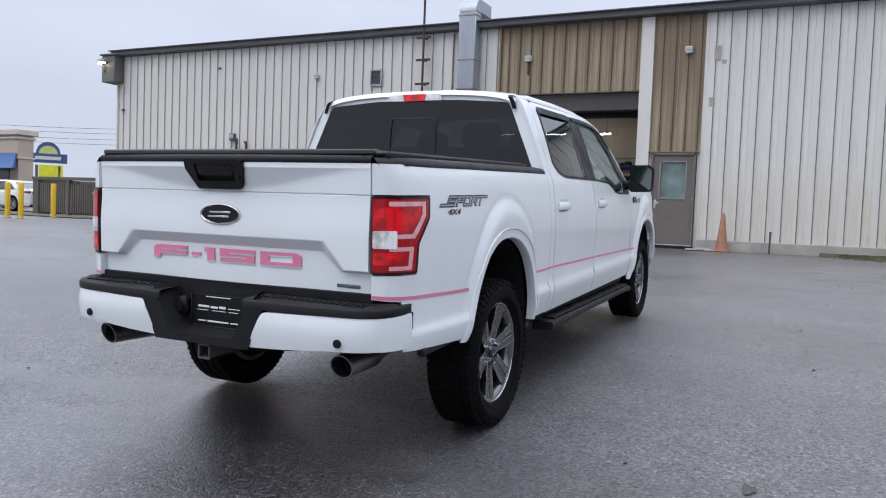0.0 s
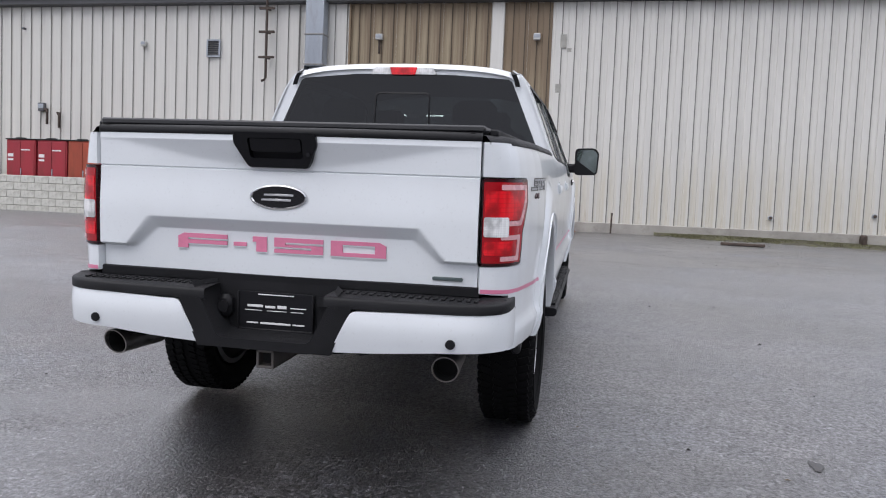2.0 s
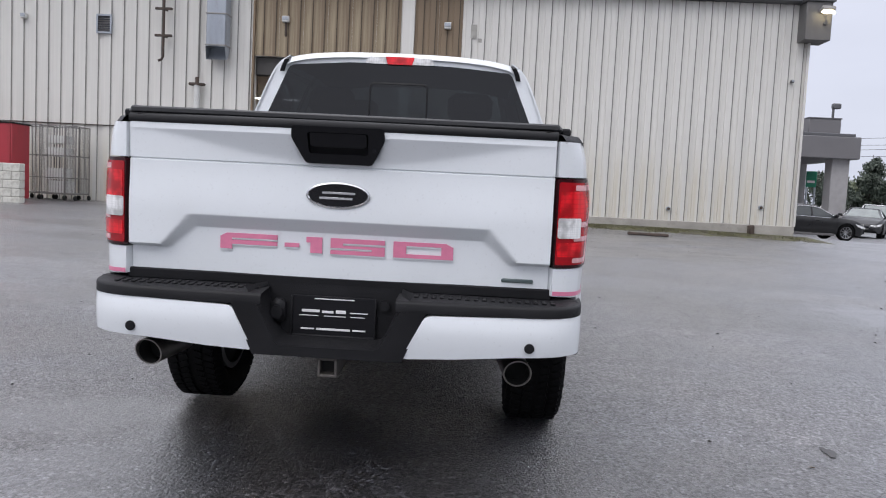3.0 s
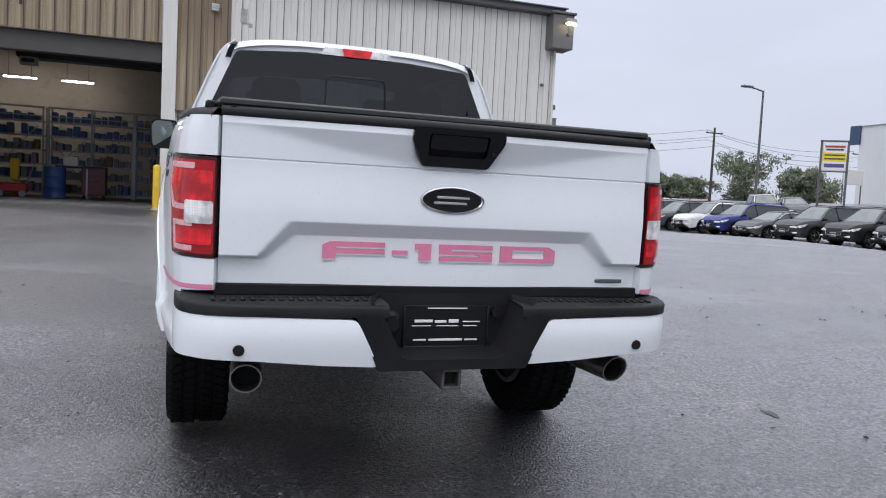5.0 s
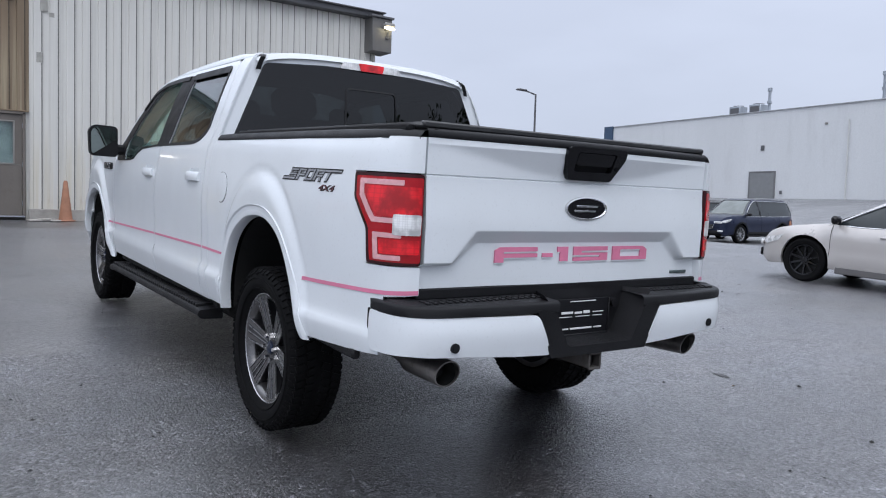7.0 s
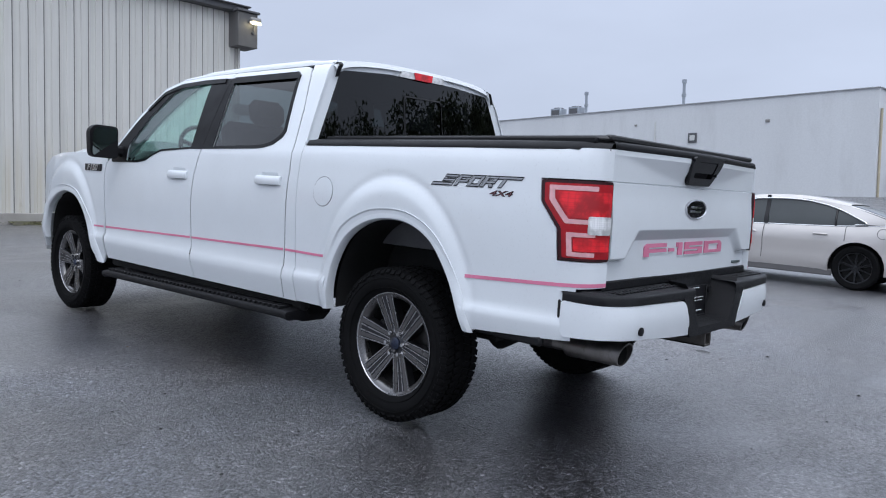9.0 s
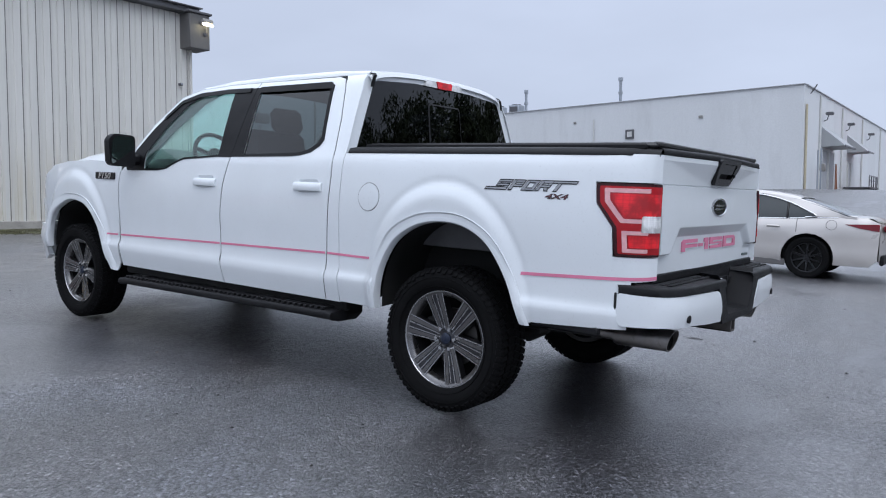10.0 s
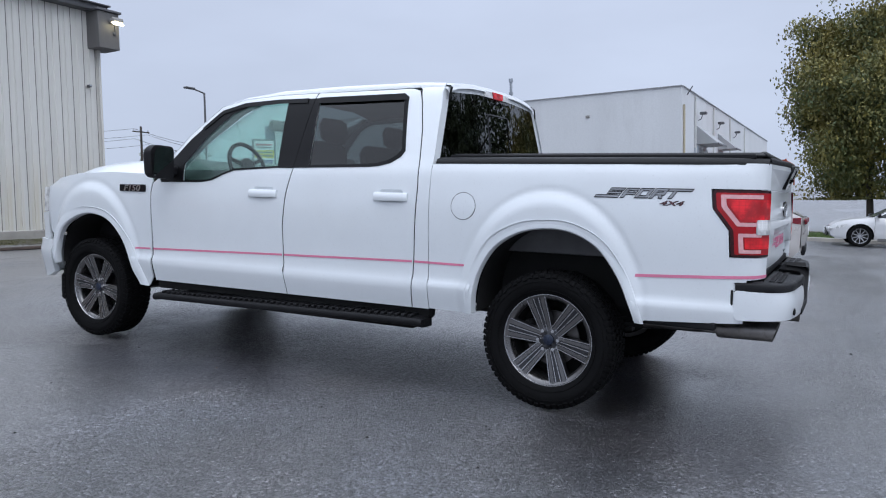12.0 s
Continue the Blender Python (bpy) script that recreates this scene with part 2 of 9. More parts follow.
WHITE_PAINT = car_paint("white_truck_paint", (0.745, 0.775, 0.80))
ASPHALT = asphalt_material()
SIDING = metal_siding("grey_white_siding", (0.66, 0.645, 0.605))
SIDING_BROWN = metal_siding("brown_siding", (0.200, 0.145, 0.092), (0.13, 0.10, 0.07))
CONCRETE = surface("concrete", (0.36, 0.34, 0.31), 0.85, vary=0.22, scale=1.6, grain=45, bumpy=0.4, dirt=(0.12, 0.11, 0.10))
WHITE_BLOCK = surface("painted_block", (0.56, 0.55, 0.50), 0.8, vary=0.12, scale=2, grain=40, bumpy=0.35, dirt=(0.16, 0.14, 0.11), dirt_amount=0.8)
DARK_TRIM = surface("dark_fascia_metal", (0.095, 0.095, 0.102), 0.45, vary=0.15, scale=1, bumpy=0.05)
STEEL_GREY = surface("galvanised_steel", (0.36, 0.39, 0.43), 0.42, 0.55, vary=0.15, scale=2, grain=30, bumpy=0.08, streak=True, dirt=(0.2, 0.16, 0.12), dirt_amount=0.35)
GREY_BOX = surface("weathered_grey_sheet", (0.27, 0.26, 0.245), 0.55, vary=0.15, scale=2, bumpy=0.1, streak=True, dirt=(0.12, 0.1, 0.08))
RUST_IRON = surface("rusty_iron", (0.075, 0.055, 0.045), 0.8, 0.1, vary=0.4, scale=8, bumpy=0.3)
DOOR_GREY = surface("grey_brown_door_paint", (0.145, 0.128, 0.112), 0.5, vary=0.1, scale=2, bumpy=0.06, dirt=(0.07, 0.06, 0.05), dirt_amount=0.4)
BLACK_PLASTIC = surface("black_textured_plastic", (0.0105, 0.0105, 0.012), 0.52, vary=0.35, scale=6, grain=260, bumpy=0.3, spec=0.22)
BLACK_GLOSS = surface("gloss_black", (0.006, 0.006, 0.008), 0.16, vary=0.1, scale=5, bumpy=0.0, spec=0.3)
TRIM_BLACK = surface("satin_black_trim", (0.006, 0.006, 0.007), 0.42, vary=0.15, scale=6, bumpy=0.0, spec=0.16)
RIM_GREY = surface("grey_alloy_face", (0.17, 0.165, 0.165), 0.3, 0.9, vary=0.12, scale=7, grain=160, bumpy=0.03, coat=0.3)
BLACK_VINYL = surface("black_vinyl", (0.030, 0.030, 0.032), 0.42, vary=0.3, scale=4, grain=220, bumpy=0.3)
RUBBER = surface("tyre_rubber", (0.006, 0.006, 0.0065), 0.8, vary=0.35, scale=9, grain=120, bumpy=0.3, dirt=(0.014, 0.0135, 0.013), dirt_amount=0.25, spec=0.1)
UNDERBODY = surface("underbody_black", (0.008, 0.008, 0.008), 0.85, vary=0.4, scale=6, bumpy=0.3)
RIM_DARK = surface("painted_dark_alloy", (0.055, 0.055, 0.060), 0.32, 0.85, vary=0.12, scale=6, bumpy=0.02, coat=0.3)
RIM_BRIGHT = surface("machined_alloy", (0.42, 0.42, 0.43), 0.26, 0.95, vary=0.1, scale=8, grain=200, bumpy=0.03, coat=0.3)
CHROME = surface("chrome", (0.62, 0.62, 0.63), 0.10, 1.0, vary=0.05, scale=5, bumpy=0.0)
STEEL_DULL = surface("stained_exhaust_steel", (0.15, 0.142, 0.138), 0.38, 0.9, vary=0.3, scale=9, bumpy=0.1, dirt=(0.05, 0.04, 0.035))
EXHAUST = surface("brushed_exhaust_steel", (0.27, 0.255, 0.245), 0.36, 0.9, vary=0.25, scale=9, bumpy=0.08, dirt=(0.10, 0.085, 0.075), dirt_amount=0.6)
PINK = surface("pink_vinyl", (0.72, 0.21, 0.34), 0.4, vary=0.08, scale=8, bumpy=0.02, coat=0.3)
DECAL_GREY = surface("dark_grey_decal", (0.055, 0.055, 0.06), 0.35, vary=0.2, scale=12, bumpy=0.0, coat=0.3)
DECAL_BLACK = surface("black_decal", (0.012, 0.012, 0.014), 0.35, vary=0.2, scale=12, bumpy=0.0, spec=0.3)
DECAL_SILVER = surface("silver_grey_decal", (0.30, 0.31, 0.33), 0.35, vary=0.25, scale=14, bumpy=0.0, coat=0.2)
DECAL_RED = surface("dull_red_decal", (0.16, 0.06, 0.07), 0.4, vary=0.2, scale=14, bumpy=0.0)
WHITE_INK = plain("white_print", (0.75, 0.75, 0.75), 0.5)
RED_LENS = lens("red_lens", (0.36, 0.002, 0.006), (0.86, 0.008, 0.018), 60.0)
RED_RIM = surface("smoked_red_lens", (0.030, 0.002, 0.004), 0.16, vary=0.2, scale=14, bumpy=0.0, spec=0.4)
RED_DEEP = surface("deep_red_lens", (0.36, 0.004, 0.010), 0.2, vary=0.25, scale=14, grain=90, bumpy=0.1, coat=0.25, spec=0.3)
PINK_LENS = surface("pale_reflector_lens", (0.72, 0.39, 0.41), 0.25, vary=0.1, scale=20, bumpy=0.1, coat=0.3)
CLEAR_LENS = lens("clear_reflector", (0.40, 0.40, 0.40), (0.90, 0.90, 0.90), 120.0)
MIRROR = surface("mirror_glass", (0.22, 0.25, 0.24), 0.04, 1.0, vary=0.05, scale=5, bumpy=0.0)
GLASS_FRONT = glass("green_tinted_glass", (0.68, 0.88, 0.82), 0.19)
GLASS_DARK = glass("privacy_glass", (0.11, 0.12, 0.13), 0.03)
GLASS_REAR = glass("dark_rear_glass", (0.022, 0.024, 0.028))
GLASS_CLEAR = glass("clear_glass", (0.75, 0.80, 0.80))
INTERIOR = surface("black_cloth", (0.035, 0.035, 0.037), 0.85, vary=0.2, scale=8, grain=200, bumpy=0.3)
YELLOW = surface("yellow_paint", (0.68, 0.44, 0.015), 0.55, vary=0.12, scale=3, bumpy=0.08, dirt=(0.25, 0.17, 0.03), dirt_amount=0.4)
ORANGE = surface("faded_orange_plastic", (0.36, 0.17, 0.10), 0.6, vary=0.2, scale=6, bumpy=0.1, dirt=(0.14, 0.09, 0.06))
RED_PAINT = surface("red_steel_paint", (0.31, 0.022, 0.034), 0.55, vary=0.25, scale=2, bumpy=0.1, streak=True, dirt=(0.09, 0.03, 0.02))
RED_RUST = surface("rusty_red_steel", (0.33, 0.060, 0.032), 0.7, vary=0.35, scale=2, bumpy=0.2, streak=True, dirt=(0.08, 0.04, 0.02))


# ---- mesh helpers ----
from mathutils import geometry


class Shape:
    """Collects vertices and faces of one mesh."""

    def __init__(self):
        self.v, self.f = [], []

    def add(self, verts, faces):
        n = len(self.v)
        self.v += [tuple(p) for p in verts]
        self.f += [tuple(i + n for i in q) for q in faces]
        return self

    def box(self, c, s, b=0.0, m=None):
        """A box with centre c, size s and chamfered edges b."""
        hx, hy, hz = s[0] / 2, s[1] / 2, s[2] / 2
        b = min(b, hx * 0.98, hy * 0.98, hz * 0.98)
        vs, fs = [], []
        if b <= 0:
            for x in (-hx, hx):
                for y in (-hy, hy):
                    for z in (-hz, hz):
                        vs.append((x, y, z))
            fs = [(0, 1, 3, 2), (4, 6, 7, 5), (0, 4, 5, 1), (2, 3, 7, 6), (0, 2, 6, 4), (1, 5, 7, 3)]
        else:
            ids = {}
            for sx in (-1, 1):
                for sy in (-1, 1):
                    for sz in (-1, 1):
                        for a in range(3):
                            p = [sx * (hx - b), sy * (hy - b), sz * (hz - b)]
                            p[a] = (sx * hx, sy * hy, sz * hz)[a]
                            ids[sx, sy, sz, a] = len(vs)
                            vs.append(tuple(p))
            for a in range(3):
                u, w = (a + 1) % 3, (a + 2) % 3
                for s1 in (-1, 1):
                    q = []
                    for su, sw in ((-1, -1), (1, -1), (1, 1), (-1, 1)):
                        k = [0, 0, 0]
                        k[a], k[u], k[w] = s1, su, sw
                        q.append(ids[k[0], k[1], k[2], a])
                    fs.append(tuple(q) if s1 > 0 else tuple(reversed(q)))
                for su in (-1, 1):
                    for sw in (-1, 1):
                        q = []
                        for s1, ax in ((-1, u), (1, u), (1, w), (-1, w)):
                            k = [0, 0, 0]
                            k[a], k[u], k[w] = s1, su, sw
                            q.append(ids[k[0], k[1], k[2], ax])
                        fs.append(tuple(q) if su * sw < 0 else tuple(reversed(q)))
            for sx in (-1, 1):
                for sy in (-1, 1):
                    for sz in (-1, 1):
                        q = (ids[sx, sy, sz, 0], ids[sx, sy, sz, 1], ids[sx, sy, sz, 2])
                        fs.append(q if sx * sy * sz > 0 else tuple(reversed(q)))
        mm = Matrix.Translation(c) @ (m.to_4x4() if m else Matrix())
        return self.add([mm @ Vector(p) for p in vs], fs)

    def cyl(self, p0, p1, r0, r1=None, n=16, caps=True):
        p0, p1 = Vector(p0), Vector(p1)
        r1 = r0 if r1 is None else r1
        q = (p1 - p0).to_track_quat("Z", "Y").to_matrix()
        ring = [q @ Vector((math.cos(2 * math.pi * i / n), math.sin(2 * math.pi * i / n), 0)) for i in range(n)]
        vs = [p0 + d * r0 for d in ring] + [p1 + d * r1 for d in ring]
        fs = [(i, (i + 1) % n, n + (i + 1) % n, n + i) for i in range(n)]
        if caps:
            fs += [tuple(reversed(range(n))), tuple(range(n, 2 * n))]
        return self.add(vs, fs)

    def tube(self, pts, r, n=10, caps=True):
        """A round bar along points; r is one radius or one per point."""
        pts = [Vector(p) for p in pts]
        rs = r if isinstance(r, (list, tuple)) else [r] * len(pts)
        vs, fs, up = [], [], None
        for i, p in enumerate(pts):
            d = (pts[min(i + 1, len(pts) - 1)] - pts[max(i - 1, 0)]).normalized()
            if up is None:
                up = d.orthogonal().normalized()
            up = (up - d * up.dot(d)).normalized()
            sd = d.cross(up)
            for k in range(n):
                a = 2 * math.pi * k / n
                vs.append(p + (up * math.cos(a) + sd * math.sin(a)) * rs[i])
        for i in range(len(pts) - 1):
            for k in range(n):
                a, b = i * n + k, i * n + (k + 1) % n
                fs.append((a, b, b + n, a + n))
        if caps:
            fs += [tuple(reversed(range(n))), tuple(range(len(vs) - n, len(vs)))]
        return self.add(vs, fs)

    def lathe(self, prof, m=None, n=32):
        """Turns (radius, height) pairs round local z."""
        mm = m or Matrix()
        vs, fs = [], []
        for r, h in prof:
            for i in range(n):
                a = 2 * math.pi * i / n
                vs.append(mm @ Vector((r * math.cos(a), r * math.sin(a), h)))
        for j in range(len(prof) - 1):
            for i in range(n):
                k = (i + 1) % n
                fs.append((j * n + i, j * n + k, (j + 1) * n + k, (j + 1) * n + i))
        return self.add(vs, fs)

    def prism(self, poly, place, depth):
        """A 2D polygon (u, v) swept by depth; place(u, v, w) gives the world point."""
        n = len(poly)
        vs = [place(u, v, 0) for u, v in poly] + [place(u, v, depth) for u, v in poly]
        fs = [tuple(reversed(range(n))), tuple(range(n, 2 * n))]
        fs += [(i, (i + 1) % n, n + (i + 1) % n, n + i) for i in range(n)]
        return self.add(vs, fs)

    def grid(self, rows, close=False):
        """A sheet through rows of points."""
        w = len(rows[0])
        fs = []
        for i in range(len(rows) - 1):
            for j in range(w if close else w - 1):
                k = (j + 1) % w
                fs.append((i * w + j, i * w + k, (i + 1) * w + k, (i + 1) * w + j))
        return self.add([p for r in rows for p in r], fs)

    def mirror_x(self):
        n = len(self.v)
        self.v += [(-x, y, z) for x, y, z in self.v]
        self.f += [tuple(i + n for i in reversed(q)) for q in self.f]
        return self


def mesh_of(name, sh, mat, smooth=40, fix=True):
    me = bpy.data.meshes.new(name)
    me.from_pydata(sh.v, [], sh.f)
    if fix:
        bm = bmesh.new()
        bm.from_mesh(me)
        bmesh.ops.recalc_face_normals(bm, faces=bm.faces)
        bm.to_mesh(me)
        bm.free()
    if smooth:
        me.shade_smooth()
        me.set_sharp_from_angle(angle=radians(smooth))
    me.materials.append(mat)
    return me


def part(name, sh, mat, parent=None, label="", smooth=40, fix=True):
    """Links a shape as one mesh object, under a thing or a part."""
    ob = new(name, mesh_of(name, sh, mat, smooth, fix))
    if parent:
        ob.parent = parent
    if label:
        ob["label"] = label
    return ob


def thing(name, label, category, m=None, group="", kind=""):
    """An Empty that carries the parts of one thing."""
    ob = new(name)
    ob.empty_display_size = 0.2
    if m:
        ob.matrix_world = m
    return tagged(ob, label, category, group, kind)


def lerp_table(table, v):
    if v <= table[0][0]:
        return table[0][1]
    for (a, x), (b, y) in zip(table, table[1:]):
        if v <= b:
            f = (v - a) / (b - a)
            return x + (y - x) * f
    return table[-1][1]


def smooth_table(table, v):
    """Catmull-Rom through a table of (v, value)."""
    if v <= table[0][0]:
        return table[0][1]
    if v >= table[-1][0]:
        return table[-1][1]
    for i in range(len(table) - 1):
        a, b = table[i], table[i + 1]
        if v <= b[0]:
            h = b[0] - a[0]
            p, q = table[max(i - 1, 0)], table[min(i + 2, len(table) - 1)]
            ma = (b[1] - p[1]) / (b[0] - p[0])
            mb = (q[1] - a[1]) / (q[0] - a[0])
            t = (v - a[0]) / h
            return (2 * t**3 - 3 * t**2 + 1) * a[1] + (t**3 - 2 * t**2 + t) * h * ma + (3 * t**2 - 2 * t**3) * b[1] + (t**3 - t**2) * h * mb


def sstep(a, b, v):
    t = min(max((v - a) / (b - a), 0), 1)
    return t * t * (3 - 2 * t)


def dense(poly, step, closed=True):
    out = []
    n = len(poly)
    for i in range(n if closed else n - 1):
        a, b = Vector(poly[i]), Vector(poly[(i + 1) % n])
        k = max(1, int((b - a).length / step))
        out += [tuple(a.lerp(b, j / k)) for j in range(k)]
    if not closed:
        out.append(tuple(poly[-1]))
    return out


def rounded(poly, r, n=4, only=None):
    """Rounds the corners of a closed polygon."""
    out, m = [], len(poly)
    for i in range(m):
        if only is not None and i not in only:
            out.append(tuple(poly[i]))
            continue
        p, a, b = Vector(poly[i]), Vector(poly[i - 1]), Vector(poly[(i + 1) % m])
        ra = min(r, (a - p).length * 0.45, (b - p).length * 0.45)
        s, e = p + (a - p).normalized() * ra, p + (b - p).normalized() * ra
        for k in range(n + 1):
            t = k / n
            out.append(tuple(s * (1 - t) ** 2 + p * 2 * t * (1 - t) + e * t * t))
    return out


def inside(poly, x, y):
    hit = False
    j = len(poly) - 1
    for i in range(len(poly)):
        (xi, yi), (xj, yj) = poly[i], poly[j]
        if (yi > y) != (yj > y) and x < (xj - xi) * (y - yi) / (yj - yi) + xi:
            hit = not hit
        j = i
    return hit


def sheet(outer, holes, place, step=0.05, flange=0.03, edge=0.04):
    """A curved panel: a 2D outline with holes, laid on the surface place(u, v, inward) with edges turned in by flange."""
    loops = [dense(o, edge) for o in (outer, *holes)]
    pts, edges = [], []
    for lp in loops:
        n = len(pts)
        pts += lp
        edges += [(n + i, n + (i + 1) % len(lp)) for i in range(len(lp))]
    bound = len(pts)
    us, vs = [p[0] for p in loops[0]], [p[1] for p in loops[0]]
    arr = np.array(pts)
    k = 0
    v = min(vs) + step * 0.5
    while v < max(vs):
        u = min(us) + (0.25 if k % 2 else 0.75) * step
        while u < max(us):
            if inside(loops[0], u, v) and not any(inside(h, u, v) for h in loops[1:]):
                if np.min((arr[:bound, 0] - u) ** 2 + (arr[:bound, 1] - v) ** 2) > (0.45 * step) ** 2:
                    pts.append((u, v))
            u += step
        v += step
        k += 1
    res = geometry.delaunay_2d_cdt([Vector(p) for p in pts], edges, [], 0, 1e-6)
    cv, cf = [tuple(p) for p in res[0]], res[2]
    faces = []
    for q in cf:
        cu, cw = sum(cv[i][0] for i in q) / len(q), sum(cv[i][1] for i in q) / len(q)
        if inside(loops[0], cu, cw) and not any(inside(h, cu, cw) for h in loops[1:]):
            faces.append(tuple(q))
    sh = Shape()
    sh.add([place(u, w, 0) for u, w in cv], faces)
    if flange:
        for lp in loops:
            sh.grid([[place(u, w, 0) for u, w in lp], [place(u, w, flange) for u, w in lp]], close=True)
    return sh


def flat_text(word, size, mat, parent, m, depth=0.002, name="lettering", font_shear=0.0, stretch=1.0, bold=0.0):
    cu = bpy.data.curves.new(name, "FONT")
    cu.body, cu.size, cu.extrude, cu.shear = word, size, depth, font_shear
    cu.offset = bold
    cu.align_x, cu.align_y = "CENTER", "CENTER"
    tmp = bpy.data.objects.new(name, cu)
    me = bpy.data.meshes.new_from_object(tmp)
    me.name = name
    me.materials.clear()
    me.materials.append(mat)
    bpy.data.objects.remove(tmp)
    bpy.data.curves.remove(cu)
    ob = new(name, me)
    ob.parent = parent
    ob.matrix_local = m @ Matrix.Diagonal((stretch, 1, 1, 1))
    return ob


# ---- the pickup truck, in its own frame: x to its right, y ahead, z up, rear axle over the origin ----
truck = thing("pickup_truck", "white crew-cab pickup truck with pink stripes, parked on wet asphalt", "truck", pose(0, 0, 0, 2.55, 0, 0))

SIDE_X = [(0.40, 0.915), (0.50, 0.930), (0.60, 0.956), (0.652, 0.962), (0.672, 0.949), (0.74, 0.947), (0.82, 0.950), (0.95, 0.957), (1.08, 0.957), (1.20, 0.946), (1.30, 0.930), (1.36, 0.905), (1.50, 0.853), (1.65, 0.793), (1.76, 0.743), (1.80, 0.715), (1.84, 0.660)]
PLAN_OFF = [(-1.148, 0.176), (-1.079, 0.118), (-1.008, 0.076), (-0.921, 0.050), (-0.80, 0.032), (-0.62, 0.012), (-0.42, 0.0), (3.70, 0.0), (3.95, 0.012), (4.20, 0.045), (4.40, 0.110), (4.60, 0.250), (4.80, 0.420), (5.40, 0.950)]
PLAN_Y = [(-1.148, -1.068), (-1.079, -1.045), (-1.008, -1.0), (-0.921, -0.92), (-0.80, -0.80), (3.70, 3.70), (3.95, 3.95), (4.20, 4.195), (4.40, 4.385), (4.60, 4.52), (4.80, 4.60), (5.40, 4.66)]
ARCH_R = [(0.425, 0.505), (0.420, 0.62), (0.384, 0.75), (0.30, 0.88), (0.166, 0.965), (0.02, 0.996), (-0.135, 0.984), (-0.274, 0.912), (-0.382, 0.774), (-0.445, 0.636), (-0.475, 0.545)]
ARCH_R_OUT = [(0.475, 0.500), (0.470, 0.62), (0.436, 0.76), (0.335, 0.93), (0.180, 1.022), (0.025, 1.050), (-0.150, 1.037), (-0.312, 0.955), (-0.428, 0.805), (-0.494, 0.64), (-0.522, 0.540)]
ARCH_F = [(3.150, 0.460), (3.210, 0.594), (3.300, 0.776), (3.455, 0.915), (3.645, 0.958), (3.81, 0.928), (3.98, 0.835), (4.050, 0.67), (4.055, 0.56)]
ARCH_F_OUT = [(3.065, 0.450), (3.152, 0.658), (3.242, 0.82), (3.425, 0.972), (3.645, 1.014), (3.860, 0.985), (4.050, 0.875), (4.110, 0.70), (4.115, 0.55)]


def side_x(s, z):
    x = smooth_table(SIDE_X, z)
    off = lerp_table(PLAN_OFF, s)
    x -= off * (x - 0.775) / 0.178 if s < 0 else off
    for c in (0.0, 3.655):
        e = math.hypot((s - c) / 0.510, (z - 0.55) / 0.635)
        x += 0.020 * (1 - sstep(0.90, 1.04, e)) - 0.006 * (1 - sstep(0.70, 0.93, e)) - 0.005 * math.exp(-(((e - 1.035) / 0.022) ** 2))
    return x


def on_side(sgn):
    def place(s, z, w):
        turn = sstep(-0.80, -1.148, s) * 1.25 if s < -0.8 else (sstep(3.95, 5.2, s) * 1.5 if s > 3.95 else 0)
        way = 1 if s < 0 else -1
        return (sgn * (side_x(s, z) - w * math.cos(turn)), smooth_table(PLAN_Y, s) + way * w * math.sin(turn), z)

    return place


def curve_pts(pts, k=4):
    """A smooth polyline through points."""
    out = []
    n = len(pts)
    for i in range(n - 1):
        p0, p1, p2, p3 = (Vector(pts[max(i - 1, 0)]), Vector(pts[i]), Vector(pts[i + 1]), Vector(pts[min(i + 2, n - 1)]))
        for j in range(k):
            t = j / k
            out.append(tuple(0.5 * ((2 * p1) + (p2 - p0) * t + (2 * p0 - 5 * p1 + 4 * p2 - p3) * t * t + (3 * p1 - p0 - 3 * p2 + p3) * t**3)))
    out.append(tuple(pts[-1]))
    return out


ARCH_R_MID = [((a + c) / 2, (b + d) / 2) for (a, b), (c, d) in zip(ARCH_R, ARCH_R_OUT)]
ARCH_F_MID = [((a + c) / 2, (b + d) / 2) for (a, b), (c, d) in zip(ARCH_F, ARCH_F_OUT)]
BEDSIDE = [(-1.146, 1.350), (-1.0, 1.350), (0.7185, 1.343), (0.7165, 0.505), *curve_pts(ARCH_R_MID, 3), (-0.53, 0.560), (-0.988, 0.580), (-0.998, 0.79), (-1.146, 0.800), (-1.146, 0.899), (-0.912, 0.899), (-0.903, 1.028), (-0.826, 1.132), (-0.816, 1.226), (-1.146, 1.226)]
TAIL_LAMP = [(-1.146, 1.221), (-1.146, 0.904), (-0.918, 0.904), (-0.909, 1.026), (-0.832, 1.130), (-0.822, 1.221)]
FRONT_DOOR = [(1.778, 0.500), (2.985, 0.500), (2.994, 0.90), (3.0, 1.13), (2.985, 1.20), (2.93, 1.235), (2.855, 1.375), (2.725, 1.535), (2.50, 1.735), (2.30, 1.785), (2.0, 1.803), (1.702, 1.805), (1.738, 1.31), (1.778, 1.15), (1.801, 0.942), (1.795, 0.70)]
REAR_DOOR = [(0.838, 0.500), (1.770, 0.500), (1.787, 0.70), (1.792, 0.942), (1.769, 1.15), (1.729, 1.31), (1.693, 1.805), (0.98, 1.805), (0.925, 1.79), (0.89, 1.72), (0.843, 1.546), (0.815, 1.34), (0.806, 1.21), (0.822, 0.785)]
CORNER = [(0.722, 0.500), (0.830, 0.500), (0.814, 0.785), (0.798, 1.21), (0.807, 1.34), (0.835, 1.546), (0.881, 1.72), (0.912, 1.80), (0.98, 1.838), (0.775, 1.838), (0.745, 1.70), (0.722, 1.40)]
